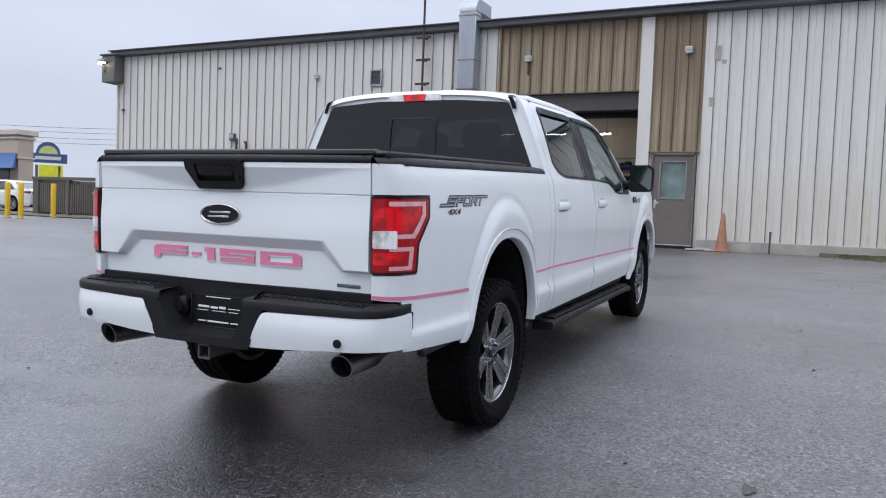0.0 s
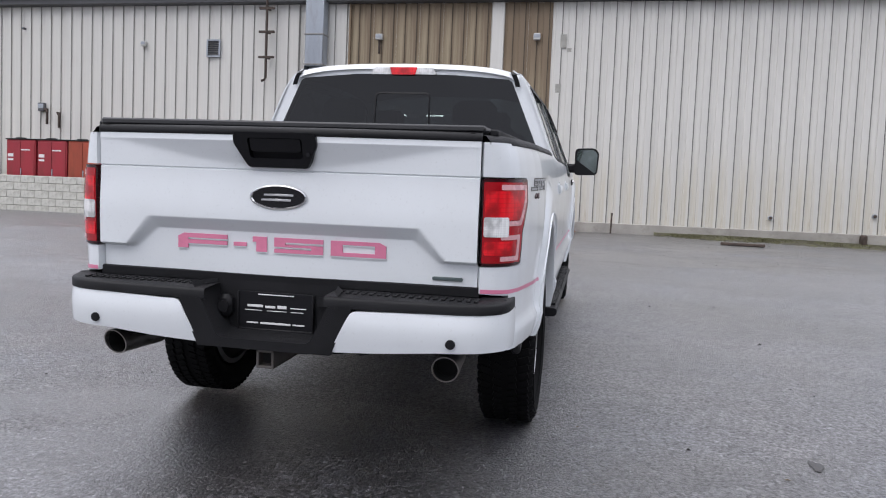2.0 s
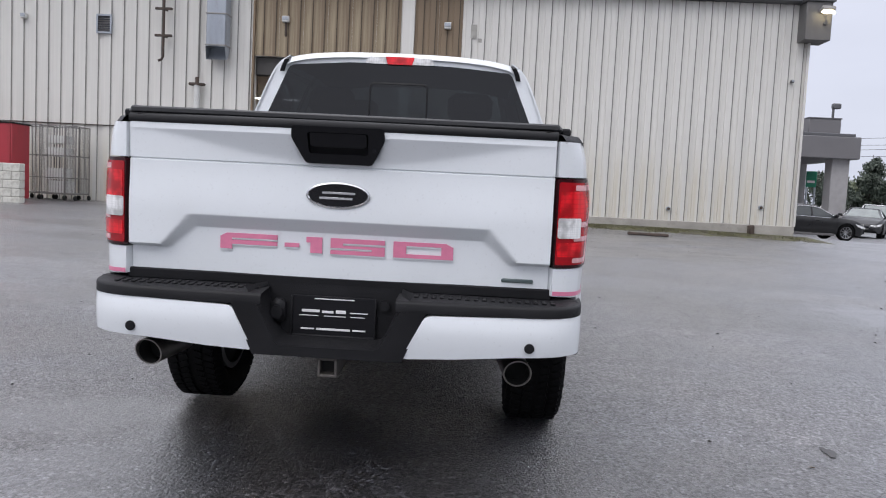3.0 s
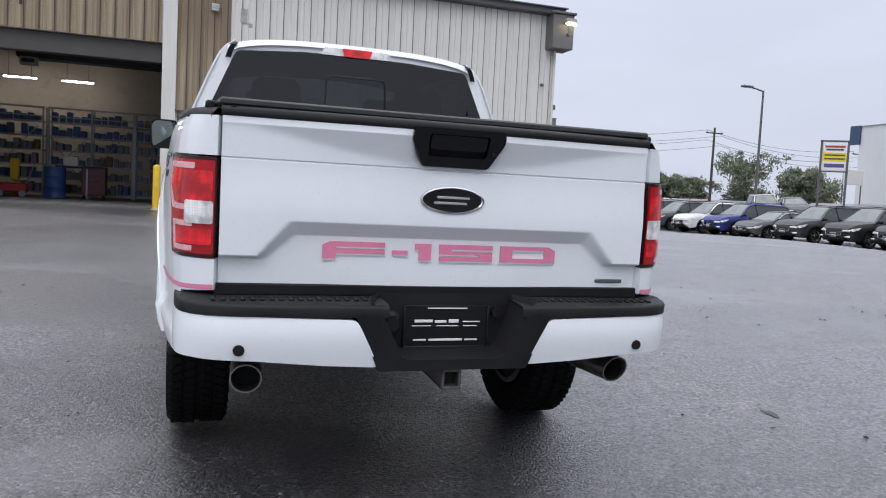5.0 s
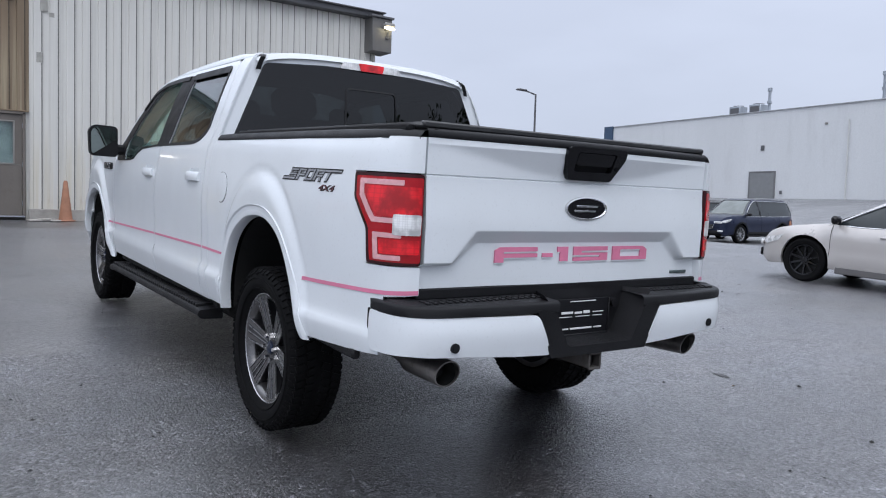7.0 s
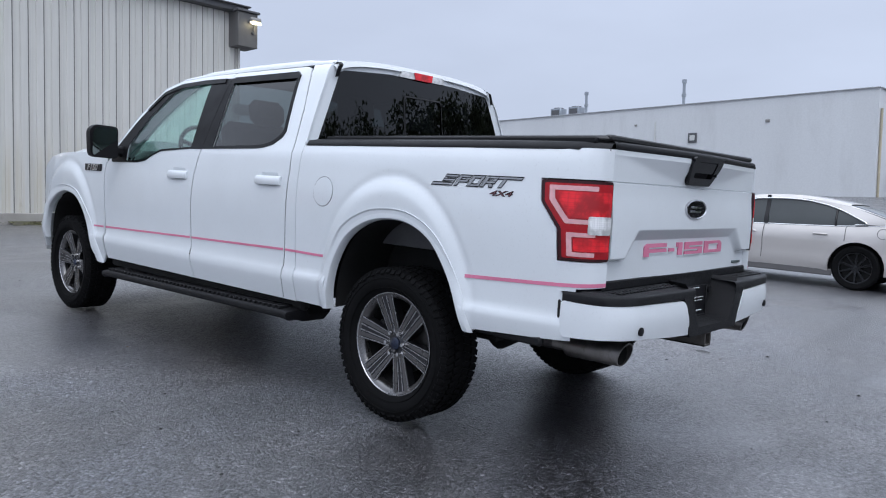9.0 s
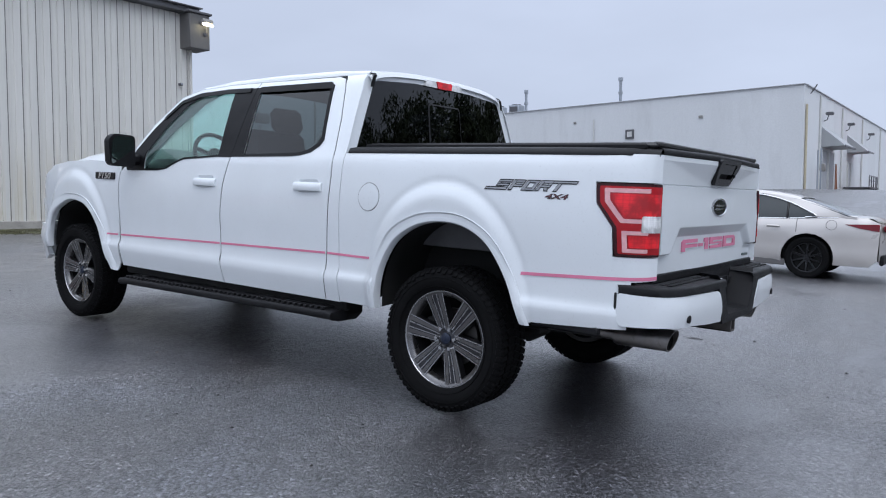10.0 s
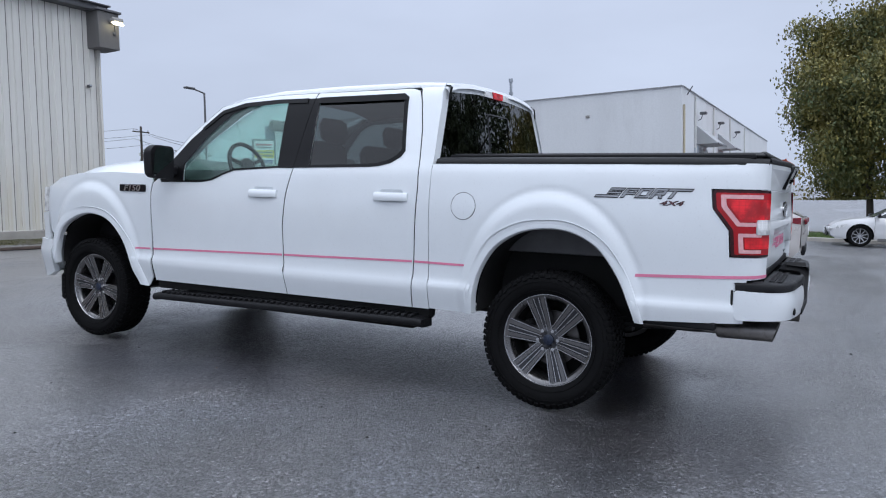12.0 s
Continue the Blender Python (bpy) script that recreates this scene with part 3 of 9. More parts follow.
FENDER = [(3.010, 0.52), (3.003, 0.90), (3.009, 1.13), (2.995, 1.215), (3.02, 1.262), (3.4, 1.275), (3.8, 1.262), (4.05, 1.225), (4.22, 1.150), (4.24, 0.96), (4.20, 0.80), (4.09, 0.76), *reversed(curve_pts(ARCH_F_MID, 3)), (3.06, 0.458)]
WIN_F_TRIM = [(1.7348, 1.312), (1.87, 1.313), (2.23, 1.293), (2.33, 1.262), (2.42, 1.225), (2.52, 1.212), (2.905, 1.207), (2.915, 1.225), (2.835, 1.360), (2.70, 1.515), (2.475, 1.71), (2.285, 1.758), (2.0, 1.770), (1.7015, 1.770)]
WIN_F_GLASS = [(1.865, 1.325), (2.235, 1.305), (2.35, 1.268), (2.44, 1.232), (2.53, 1.224), (2.69, 1.222), (2.70, 1.34), (2.55, 1.535), (2.38, 1.685), (2.26, 1.730), (2.0, 1.745), (1.915, 1.745)]
WIN_R_TRIM = [(1.7325, 1.314), (1.6975, 1.770), (1.02, 1.772), (0.985, 1.745), (0.925, 1.42), (0.945, 1.385), (1.01, 1.345), (1.09, 1.327), (1.16, 1.322)]
WIN_R_GLASS = [(1.615, 1.332), (1.655, 1.745), (1.035, 1.748), (1.008, 1.72), (0.952, 1.43), (0.972, 1.40), (1.03, 1.365), (1.10, 1.348), (1.17, 1.342)]


def flare(path_in, path_out, sgn):
    """The rolled lip round a wheel opening."""
    a, b = curve_pts(path_in, 5), curve_pts(path_out, 5)
    rows = []
    for (y0, z0), (y1, z1) in zip(a, b):
        xo = side_x(y1, z1)
        row = [(0.925, 0.0, 0), (0.962, 0.0, 1), (0.972, 0.12, 1), (0.974, 0.45, 1), (0.970, 0.75, 1), (xo + 0.006, 0.97, 1), (xo - 0.01, 1.0, 1)]
        k = 0.35 + 0.65 * sstep(0.50, 0.66, z1)
        rows.append([(sgn * (x * k + (xo + 0.004 if f > 0 else 0.915) * (1 - k)), y0 + (y1 - y0) * f, z0 + (z1 - z0) * f) for x, f, _ in row])
    sh = Shape().grid(rows)
    for r in (rows[0], rows[-1]):
        sh.add(r, [tuple(range(len(r)))])
    return sh


# slanted block letters of the bed decal: start, then strokes (u0, v0, u1, v1, lean of the foot)
BLOCK_LETTERS = (
    (0.0, ((-1.2, 0.0, 1.55, 0.22, 0), (1.2, 0.22, 1.55, 0.40, 0), (0.0, 0.40, 1.55, 0.60, 0), (0.0, 0.60, 0.36, 0.79, 0), (0.0, 0.79, 1.66, 1.0, 0))),
    (1.86, ((0.0, 0.0, 0.36, 1.0, 0), (0.36, 0.79, 1.40, 1.0, 0), (1.05, 0.56, 1.40, 0.79, 0), (0.36, 0.35, 1.40, 0.56, 0))),
    (3.48, ((0.0, 0.0, 0.36, 1.0, 0), (0.36, 0.79, 1.10, 1.0, 0), (0.36, 0.0, 1.10, 0.21, 0), (1.10, 0.0, 1.45, 1.0, 0))),
    (5.14, ((0.0, 0.0, 0.36, 1.0, 0), (0.36, 0.79, 1.40, 1.0, 0), (1.05, 0.56, 1.40, 0.79, 0), (0.36, 0.35, 1.40, 0.56, 0), (0.70, 0.0, 1.08, 0.35, 0.36))),
    (6.62, ((0.0, 0.79, 2.55, 1.0, 0), (0.62, 0.0, 0.98, 0.79, 0))),
)


def handle_hole(c, d=0.0):
    """The outline of the hollow behind a door handle, drawn in by d."""
    return rounded([(c - 0.088 + d, 1.112 + d), (c + 0.088 - d, 1.112 + d), (c + 0.084 - d, 1.190 - d), (c - 0.084 + d, 1.190 - d)], 0.022, 4)


for sgn in (-1, 1):
    at = on_side(sgn)
    part("bedside", sheet(BEDSIDE, [], at, 0.017, 0.045, 0.017), WHITE_PAINT, truck, smooth=55)
    front_door = part("door", sheet(FRONT_DOOR, [WIN_F_GLASS, handle_hole(1.96)], at, 0.03, 0.010, 0.03), WHITE_PAINT, truck, smooth=30)
    rear_door = part("door", sheet(REAR_DOOR, [WIN_R_GLASS, handle_hole(0.98)], at, 0.03, 0.010, 0.03), WHITE_PAINT, truck, smooth=30)
    part("cab_corner", sheet(CORNER, [], at, 0.03, 0.010, 0.03), WHITE_PAINT, truck, smooth=30)
    part("front_fender", sheet(FENDER, [], at, 0.019, 0.010, 0.019), WHITE_PAINT, truck, smooth=55)
    part("wheel_arch_flare", flare(ARCH_R, ARCH_R_OUT, sgn), WHITE_PAINT, truck)
    part("wheel_arch_flare", flare(ARCH_F, ARCH_F_OUT, sgn), WHITE_PAINT, truck)

    def proud(h, at=at):
        return lambda s, z, w: at(s, z, w - h)

    part("window_surround", sheet(WIN_F_TRIM, [WIN_F_GLASS], proud(0.003), 0.05, 0.012, 0.03), TRIM_BLACK, front_door, "satin black window surround")
    part("window_surround", sheet(WIN_R_TRIM, [WIN_R_GLASS], proud(0.003), 0.05, 0.012, 0.03), TRIM_BLACK, rear_door, "satin black window surround")
    part("window_pane", sheet([(s, z) for s, z in WIN_F_GLASS], [], proud(-0.006), 0.08, 0, 0.05), GLASS_FRONT, front_door, "green-tinted glass")
    part("window_pane", sheet([(s, z) for s, z in WIN_R_GLASS], [], proud(-0.006), 0.08, 0, 0.05), GLASS_DARK, rear_door, "dark privacy glass")
    part("window_visor", sheet([(1.75, 1.742), (1.755, 1.772), (2.0, 1.773), (2.29, 1.759), (2.48, 1.710), (2.62, 1.590), (2.600, 1.575), (2.46, 1.688), (2.28, 1.731), (2.0, 1.744)], [], proud(0.010), 0.05, 0.012, 0.03), TRIM_BLACK, front_door, "dark smoked rain visor")
    part("window_visor", sheet([(1.655, 1.735), (1.66, 1.774), (1.02, 1.776), (0.985, 1.753), (0.980, 1.722), (1.0, 1.735)], [], proud(0.010), 0.05, 0.012, 0.03), TRIM_BLACK, rear_door, "dark smoked rain visor")

    # door handles in their hollows
    for door, c in ((front_door, 1.96), (rear_door, 0.98)):
        bowl = Shape()
        rings = [[at(s, z, w) for s, z in handle_hole(c, d)] for d, w in ((-0.002, 0.001), (0.003, 0.003), (0.008, 0.009), (0.016, 0.011))]
        bowl.grid(rings, close=True).add(rings[-1], [tuple(range(len(rings[-1])))])
        part("handle_cup", bowl, WHITE_PAINT, door, fix=False)
        grip = Shape()
        rows = []
        for i in range(9):
            u = -0.115 + 0.23 * i / 8
            out = 0.004 + 0.016 * math.sin(math.pi * (0.08 + 0.84 * i / 8)) ** 0.6
            zc = 1.149
            rows.append([at(c + u, zc - 0.026, 0.004), at(c + u, zc - 0.026, -out), at(c + u, zc - 0.012, -out - 0.005), at(c + u, zc + 0.012, -out - 0.004), at(c + u, zc + 0.022, -out + 0.004), at(c + u, zc + 0.022, 0.004)])
        grip.grid(rows)
        for r in (rows[0], rows[-1]):
            grip.add(r, [tuple(range(6))])
        part("door_handle", grip, WHITE_PAINT, door)

    # pink pinstripes and the lettering on the bed
    def stripe(s0, s1, z0, z1, h=0.013, n=24, at=at):
        rows = [[], []]
        for i in range(n + 1):
            f = i / n
            for k, d in ((0, -h / 2), (1, h / 2)):
                rows[k].append(at(s0 + (s1 - s0) * f, z0 + (z1 - z0) * f + d, -0.0025))
        return Shape().grid(rows)

    part("pinstripe", stripe(3.02, 3.17, 0.727, 0.724), PINK, truck, "pink vinyl pinstripe")
    part("pinstripe", stripe(1.803, 2.988, 0.755, 0.728), PINK, front_door, "pink vinyl pinstripe")
    part("pinstripe", stripe(0.828, 1.786, 0.774, 0.755), PINK, rear_door, "pink vinyl pinstripe")
    part("pinstripe", stripe(0.49, 0.812, 0.772, 0.774), PINK, truck, "pink vinyl pinstripe")
    part("pinstripe", stripe(-0.475, -1.144, 0.786, 0.810, 0.015), PINK, truck, "pink vinyl pinstripe")
    turn = pose(0, 0, 0, 90, 0, -90) if sgn < 0 else pose(0, 0, 0, 90, 0, 90)
    for k, (mat, grow, lift) in enumerate(((DECAL_BLACK, 0.075, 0.0010), (DECAL_SILVER, -0.030, 0.0024))):
        for start, strokes in BLOCK_LETTERS:
            glyph = Shape()
            for n, (u0, v0, u1, v1, lean) in enumerate(strokes):
                g = grow if u1 - u0 > 0.3 else grow * 0.8
                corners = [(u0 - g * 0.7 + lean, v0 - g), (u1 + g * 0.7 + lean, v0 - g), (u1 + g * 0.7, v1 + g), (u0 - g * 0.7, v1 + g)]
                pts = []
                for u, v in corners:
                    along, up = -0.196 + 0.0435 * (start + u) + 0.033 * v, 1.176 + 0.0455 * v
                    py = -0.500 - along if sgn < 0 else -0.500 + along
                    pts.append((py, up))
                out = lift + 0.00006 * n
                glyph.prism(pts, lambda py, up, w, out=out: (sgn * (side_x(py, up) + out + w), py, up), 0.0012)
            part("letter", glyph, mat, truck, smooth=0)
        m = Matrix.Translation((0, -0.632, 1.150)) @ turn
        letters = flat_text("4X4", 0.032, DECAL_RED if k else DECAL_BLACK, truck, m, 0.0006, "lettering", 0.3, 2.0, 0.032 * (-0.02 if k else 0.04))
        for vert in letters.data.vertices:
            p = m @ Matrix.Diagonal((2.0, 1, 1, 1)) @ vert.co
            vert.co = (sgn * (side_x(p.y, p.z) + lift + (0.0006 if p.x * sgn > 0 else -0.0006)), p.y, p.z)
        letters.matrix_basis = Matrix()
    # black strips in the gaps between panels, standing in for the shade inside them
    def gap_strip(pts, at=at):
        return Shape().grid([[at(s - 0.0042, z, 0.0040) for s, z in pts], [at(s + 0.0042, z, 0.0040) for s, z in pts]])

    for edge in (FRONT_DOOR[-4:] + FRONT_DOOR[:1], [(2.990, 0.51), (2.998, 0.90), (3.004, 1.13), (2.991, 1.205)], [(0.834, 0.505), (0.818, 0.785), (0.802, 1.21), (0.811, 1.34), (0.839, 1.546), (0.885, 1.72), (0.918, 1.795)]):
        part("door_gap_shade", gap_strip([(s - (0.004 if edge[0][0] == 1.702 else 0), z) for s, z in dense(edge, 0.05, False)]), TRIM_BLACK, truck)
    # black strip behind the tailgate gap, for the shade in it
    part("tailgate_gap_shade", Shape().box((sgn * 0.7705, -1.022, 1.075), (0.016, 0.006, 0.55)), TRIM_BLACK, truck)
    part("inner_bed_wall", Shape().box((sgn * 0.66, -0.02, 0.93), (0.02, 0.80, 0.17), 0.005), surface("dusty_bed_steel", (0.13, 0.13, 0.135), 0.7, vary=0.25, scale=5, bumpy=0.15), truck, "dusty grey inner bed wall")

    # fuel filler flap on the driver's side
    if sgn < 0:
        ring = Shape()
        rows = [[at(0.50 + r * math.cos(a), 1.106 + r * math.sin(a), -h) for a in [2 * math.pi * i / 40 for i in range(40)]] for r, h in ((0.0775, 0.0002), (0.0762, 0.0010), (0.0748, 0.0002))]
        ring.grid(rows, close=True)
        part("fuel_flap_seam", ring, BLACK_PLASTIC, truck)
        flap = Shape()
        rows = [[at(0.50 + r * math.cos(a), 1.106 + r * math.sin(a), -h) for a in [2 * math.pi * i / 40 for i in range(40)]] for r, h in ((0.0742, 0.0), (0.0735, 0.003), (0.04, 0.0042), (0.001, 0.0045))]
        flap.grid(rows, close=True)
        part("fuel_flap", flap, WHITE_PAINT, truck)

    # badge on the front fender
    badge = Shape().box((sgn * 0.956, 3.19, 1.160), (0.012, 0.27, 0.052), 0.004)
    frame_ob = part("fender_badge", badge, BLACK_GLOSS, truck, "black badge with chrome characters")
    letters = flat_text("F150", 0.060, CHROME, frame_ob, Matrix.Translation((sgn * 0.9645, 3.19, 1.158)) @ turn, 0.0015, "badge_inlay", 0.2, 1.45, 0.0015)

# tail lamps: deep red housing, bright red chambers, a pale C-shaped guide and a clear reversing chamber
for sgn in (-1, 1):
    at = on_side(sgn)
    lamp = part("tail_lamp", sheet(rounded(TAIL_LAMP, 0.012, 3), [], lambda s, z, w, at=at: at(s, z, w - 0.005), 0.03, 0.03, 0.02), RED_RIM, truck, "red tail lamp with a clear reversing light")

    def chip(name, poly, mat, h, r=0.008, lamp=lamp, at=at):
        part(name, sheet(rounded(poly, r, 3), [], lambda s, z, w: at(s, z, w - h), 0.03, 0.006, 0.015), mat, lamp)

    chip("outer_lens", [(-1.143, 1.209), (-0.838, 1.209), (-0.846, 1.134), (-0.924, 1.030), (-0.933, 0.914), (-1.143, 0.914)], RED_DEEP, 0.0068)
    chip("light_guide", [(-1.066, 1.200), (-0.860, 1.200), (-0.866, 1.140), (-0.938, 1.050), (-1.066, 1.050), (-1.066, 1.068), (-0.950, 1.068), (-0.889, 1.147), (-0.884, 1.181), (-1.066, 1.181)], PINK_LENS, 0.0085, 0.004)
    chip("light_guide", [(-1.066, 1.016), (-0.944, 1.016), (-0.951, 0.921), (-1.066, 0.921), (-1.066, 0.938), (-0.971, 0.938), (-0.966, 0.999), (-1.066, 0.999)], PINK_LENS, 0.0085, 0.004)
    chip("stop_chamber", [(-1.137, 1.177), (-0.896, 1.177), (-0.899, 1.150), (-0.956, 1.073), (-1.137, 1.073)], RED_LENS, 0.0095)
    chip("turn_chamber", [(-1.137, 0.994), (-0.973, 0.994), (-0.977, 0.943), (-1.137, 0.943)], RED_LENS, 0.0095)
    chip("reversing_light", [(-1.140, 1.082), (-1.030, 1.082), (-1.030, 1.010), (-1.140, 1.010)], CLEAR_LENS, 0.0115)

# roof, pillars, glass
def roof_z(x, y):
    z = smooth_table([(0, 1.890), (0.30, 1.886), (0.50, 1.872), (0.60, 1.856), (0.66, 1.840), (0.700, 1.818)], abs(x))
    return z - 0.020 * sstep(0.98, 0.74, y) - 0.045 * sstep(1.75, 2.25, y)


rows = []
for j in range(25):
    y = 0.755 + (2.22 - 0.755) * j / 24
    rows.append([(x, y + (-0.055 * (1 - (x / 0.7) ** 2) if j == 24 else 0) * -1, roof_z(x, y)) for x in [-0.70 + 1.40 * i / 28 for i in range(29)]])
roof = Shape().grid(rows)
back = [(p[0] * 0.985, p[1] - 0.016, p[2] - 0.030) for p in rows[0]]
roof.grid([back, rows[0]])
part("roof", roof, WHITE_PAINT, truck, smooth=50)
for sgn in (-1, 1):
    strip = [(0.694, 0.7385, 1.735), (0.686, 0.7385, 1.765), (0.676, 0.738, 1.790), (0.667, 0.738, 1.806)] + [(x, y, roof_z(x, y)) for x, y in ((0.658, 0.757), (0.653, 0.785), (0.650, 0.82))]
    part("roof_seam", Shape().grid([[(sgn * (x - 0.014), y - 0.002, z + 0.003) for x, y, z in strip], [(sgn * x, y - 0.004, z + 0.004) for x, y, z in strip], [(sgn * (x + 0.015), y - 0.002, z + 0.001) for x, y, z in strip]]), TRIM_BLACK, truck, "black rubber roof seam strip")
    rail = []
    for (y, z), (xi, yi, zi) in zip(
        [(0.770, 1.812), (0.98, 1.812), (1.5, 1.809), (2.0, 1.807), (2.30, 1.789), (2.505, 1.738), (2.730, 1.538), (2.860, 1.378), (2.940, 1.235)],
        [(0.640, 0.775, 1.826), (0.636, 0.98, 1.847), (0.636, 1.5, 1.850), (0.636, 2.0, 1.828), (0.615, 2.26, 1.790), (0.635, 2.42, 1.730), (0.705, 2.68, 1.535), (0.765, 2.83, 1.375), (0.81, 2.93, 1.245)]):
        x = side_x(y, z)
        o = Vector((x, y, z))
        i = Vector((xi, yi, zi))
        k = 0.35 if y < 0.9 else 1.0
        m = (o + i) / 2 + Vector((0.016, 0.006, 0.016)) * k
        rail.append([(sgn * p[0], p[1], p[2]) for p in ((o.x - 0.03, o.y, o.z - 0.01), tuple(o), tuple(o * 0.6 + m * 0.4 + Vector((0.004, 0, 0.004))), tuple(m), tuple(i), (i.x - 0.01, i.y - 0.01, i.z - 0.03))])
    part("roof_rail", Shape().grid(rail), WHITE_PAINT, truck, smooth=60)

rows = []
for j in range(9):
    f = j / 8
    row = []
    for i in range(13):
        u = -1 + 2 * i / 12
        row.append((u * (0.815 - 0.19 * f), 3.04 - 0.10 * u * u - (0.80 - 0.0 * u) * f + 0.02 * u * u * f, 1.245 + 0.02 * (1 - u * u) * (1 - f) + 0.56 * f + 0.03 * math.sin(math.pi * f) + 0.035 * f * (1 - u * u)))
    rows.append(row)
part("windscreen", Shape().grid(rows), GLASS_FRONT, truck, "green-tinted windscreen")


def on_back(x, z, w):
    return (x, 0.700 + (z - 1.36) * 0.115 + 0.020 * (abs(x) / 0.80) ** 3 + w, z)


BACK = [(-0.905, 1.30), (0.905, 1.30), (0.884, 1.40), (0.850, 1.50), (0.790, 1.65), (0.742, 1.755), (0.706, 1.805), (0.60, 1.832), (0.3, 1.862), (0, 1.868), (-0.3, 1.862), (-0.60, 1.832), (-0.706, 1.805), (-0.742, 1.755), (-0.790, 1.65), (-0.850, 1.50), (-0.884, 1.40)]
REAR_GLASS = rounded([(-0.838, 1.345), (0.838, 1.345), (0.652, 1.782), (0.30, 1.806), (0, 1.812), (-0.30, 1.808), (-0.652, 1.782)], 0.03, 4, only=(0, 1, 2, 6))
part("cab_back", sheet(BACK, [REAR_GLASS], on_back, 0.06, 0.03, 0.04), WHITE_PAINT, truck)
rear_glass = part("rear_window", sheet(REAR_GLASS, [], lambda x, z, w: on_back(x, z, w - 0.004), 0.08, 0.01, 0.05), GLASS_REAR, truck, "dark tinted rear window with a sliding centre pane")
slider = Shape()
out_r = rounded([(-0.178, 1.35), (0.178, 1.35), (0.172, 1.700), (-0.172, 1.700)], 0.03, 4, only=(2, 3))
in_r = rounded([(-0.168, 1.35), (0.168, 1.35), (0.162, 1.690), (-0.162, 1.690)], 0.026, 4, only=(2, 3))
slider.grid([[on_back(x, z, -0.006) for x, z in out_r], [on_back(x, z, -0.010) for x, z in in_r]], close=True)
part("slider_frame", slider, BLACK_PLASTIC, rear_glass)
brake = part("high_brake_lamp", sheet(rounded([(-0.205, 1.806), (0.205, 1.806), (0.185, 1.846), (-0.185, 1.846)], 0.012, 3), [], lambda x, z, w: (x, on_back(x, z, 0)[1] - 0.016 + w, z), 0.03, 0.05, 0.02), CLEAR_LENS, truck, "high brake lamp, clear ends and a red centre")
part("brake_lens", sheet(rounded([(-0.072, 1.804), (0.072, 1.804), (0.085, 1.848), (-0.085, 1.848)], 0.006, 2), [], lambda x, z, w: (x, on_back(x, z, 0)[1] - 0.021 + w, z), 0.03, 0.02, 0.02), RED_LENS, brake)

# hood and front end
rows = []
for j in range(15):
    y = 3.0 + 1.45 * j / 14
    drop = smooth_table([(3.0, 0.0), (3.4, 0.005), (3.9, 0.045), (4.2, 0.13), (4.45, 0.26)], y)
    row = []
    for i in range(25):
        u = -1 + 2 * i / 24
        half = lerp_table([(3.0, 0.925), (4.0, 0.915), (4.2, 0.87), (4.45, 0.74)], y)
        z = smooth_table([(0, 1.372), (0.35, 1.374), (0.55, 1.386), (0.75, 1.362), (0.9, 1.305), (1.0, 1.266)], abs(u)) - drop
        row.append((u * half, y, z))
    rows.append(row)
part("hood", Shape().grid(rows), WHITE_PAINT, truck, smooth=50)
part("cowl", Shape().box((0, 3.0, 1.235), (1.72, 0.16, 0.03), 0.01), BLACK_PLASTIC, truck)
for sgn in (-1, 1):
    at = on_side(sgn)
    part("headlamp", sheet([(4.245, 1.145), (4.245, 0.965), (4.40, 0.95), (4.62, 0.96), (4.64, 1.12), (4.45, 1.15)], [], lambda s, z, w, at=at: at(s, z, w + 0.010), 0.03, 0.02, 0.03), CLEAR_LENS, truck)
    part("front_bumper_wing", sheet([(4.13, 0.735), (4.15, 0.48), (4.30, 0.43), (5.38, 0.43), (5.38, 0.735)], [], lambda s, z, w, at=at: at(s, z, w - 0.022), 0.05, 0.04, 0.04), WHITE_PAINT, truck)
    part("nose_corner", sheet([(4.245, 0.955), (4.245, 0.74), (4.655, 0.74), (4.655, 0.945), (4.40, 0.94)], [], at, 0.04, 0.02, 0.03), WHITE_PAINT, truck, smooth=30)
    part("grille_half", sheet([(4.66, 0.955), (4.66, 0.76), (5.38, 0.76), (5.38, 1.13), (4.67, 1.13)], [], lambda s, z, w, at=at: at(s, z, w), 0.08, 0.03, 0.05), BLACK_GLOSS, truck)

# door mirrors
for sgn in (-1, 1):
    rows = []
    for k in range(9):
        f = k / 8
        sc = math.sqrt(max(0.0, 1 - (max(f - 0.35, 0) / 0.65) ** 2.2)) * 0.98 + 0.02
        ring = rounded([(-0.100, -0.118), (0.090, -0.112), (0.100, 0.075), (0.062, 0.112), (-0.098, 0.105)], 0.035, 4)
        rows.append([(sgn * (1.083 + u * sc), 2.735 + 0.125 * f, 1.345 + v * sc) for u, v in ring])
    shell = Shape().grid(rows, close=True)
    shell.add(rows[0], [tuple(range(len(rows[0])))])
    mirror = part("door_mirror", shell, BLACK_PLASTIC, truck, "black folding door mirror")
    face = rounded([(-0.088, -0.105), (0.080, -0.100), (0.088, 0.066), (0.054, 0.098), (-0.086, 0.092)], 0.03, 4)
    part("mirror_glass", Shape().add([(sgn * (1.083 + u), 2.728 - 0.10 * u - 0.14 * v, 1.345 + v) for u, v in face], [tuple(range(len(face)))]), MIRROR, mirror, "mirror glass")
    part("mirror_arm", Shape().box((sgn * 0.955, 2.79, 1.285), (0.11, 0.075, 0.075), 0.02), BLACK_PLASTIC, mirror)

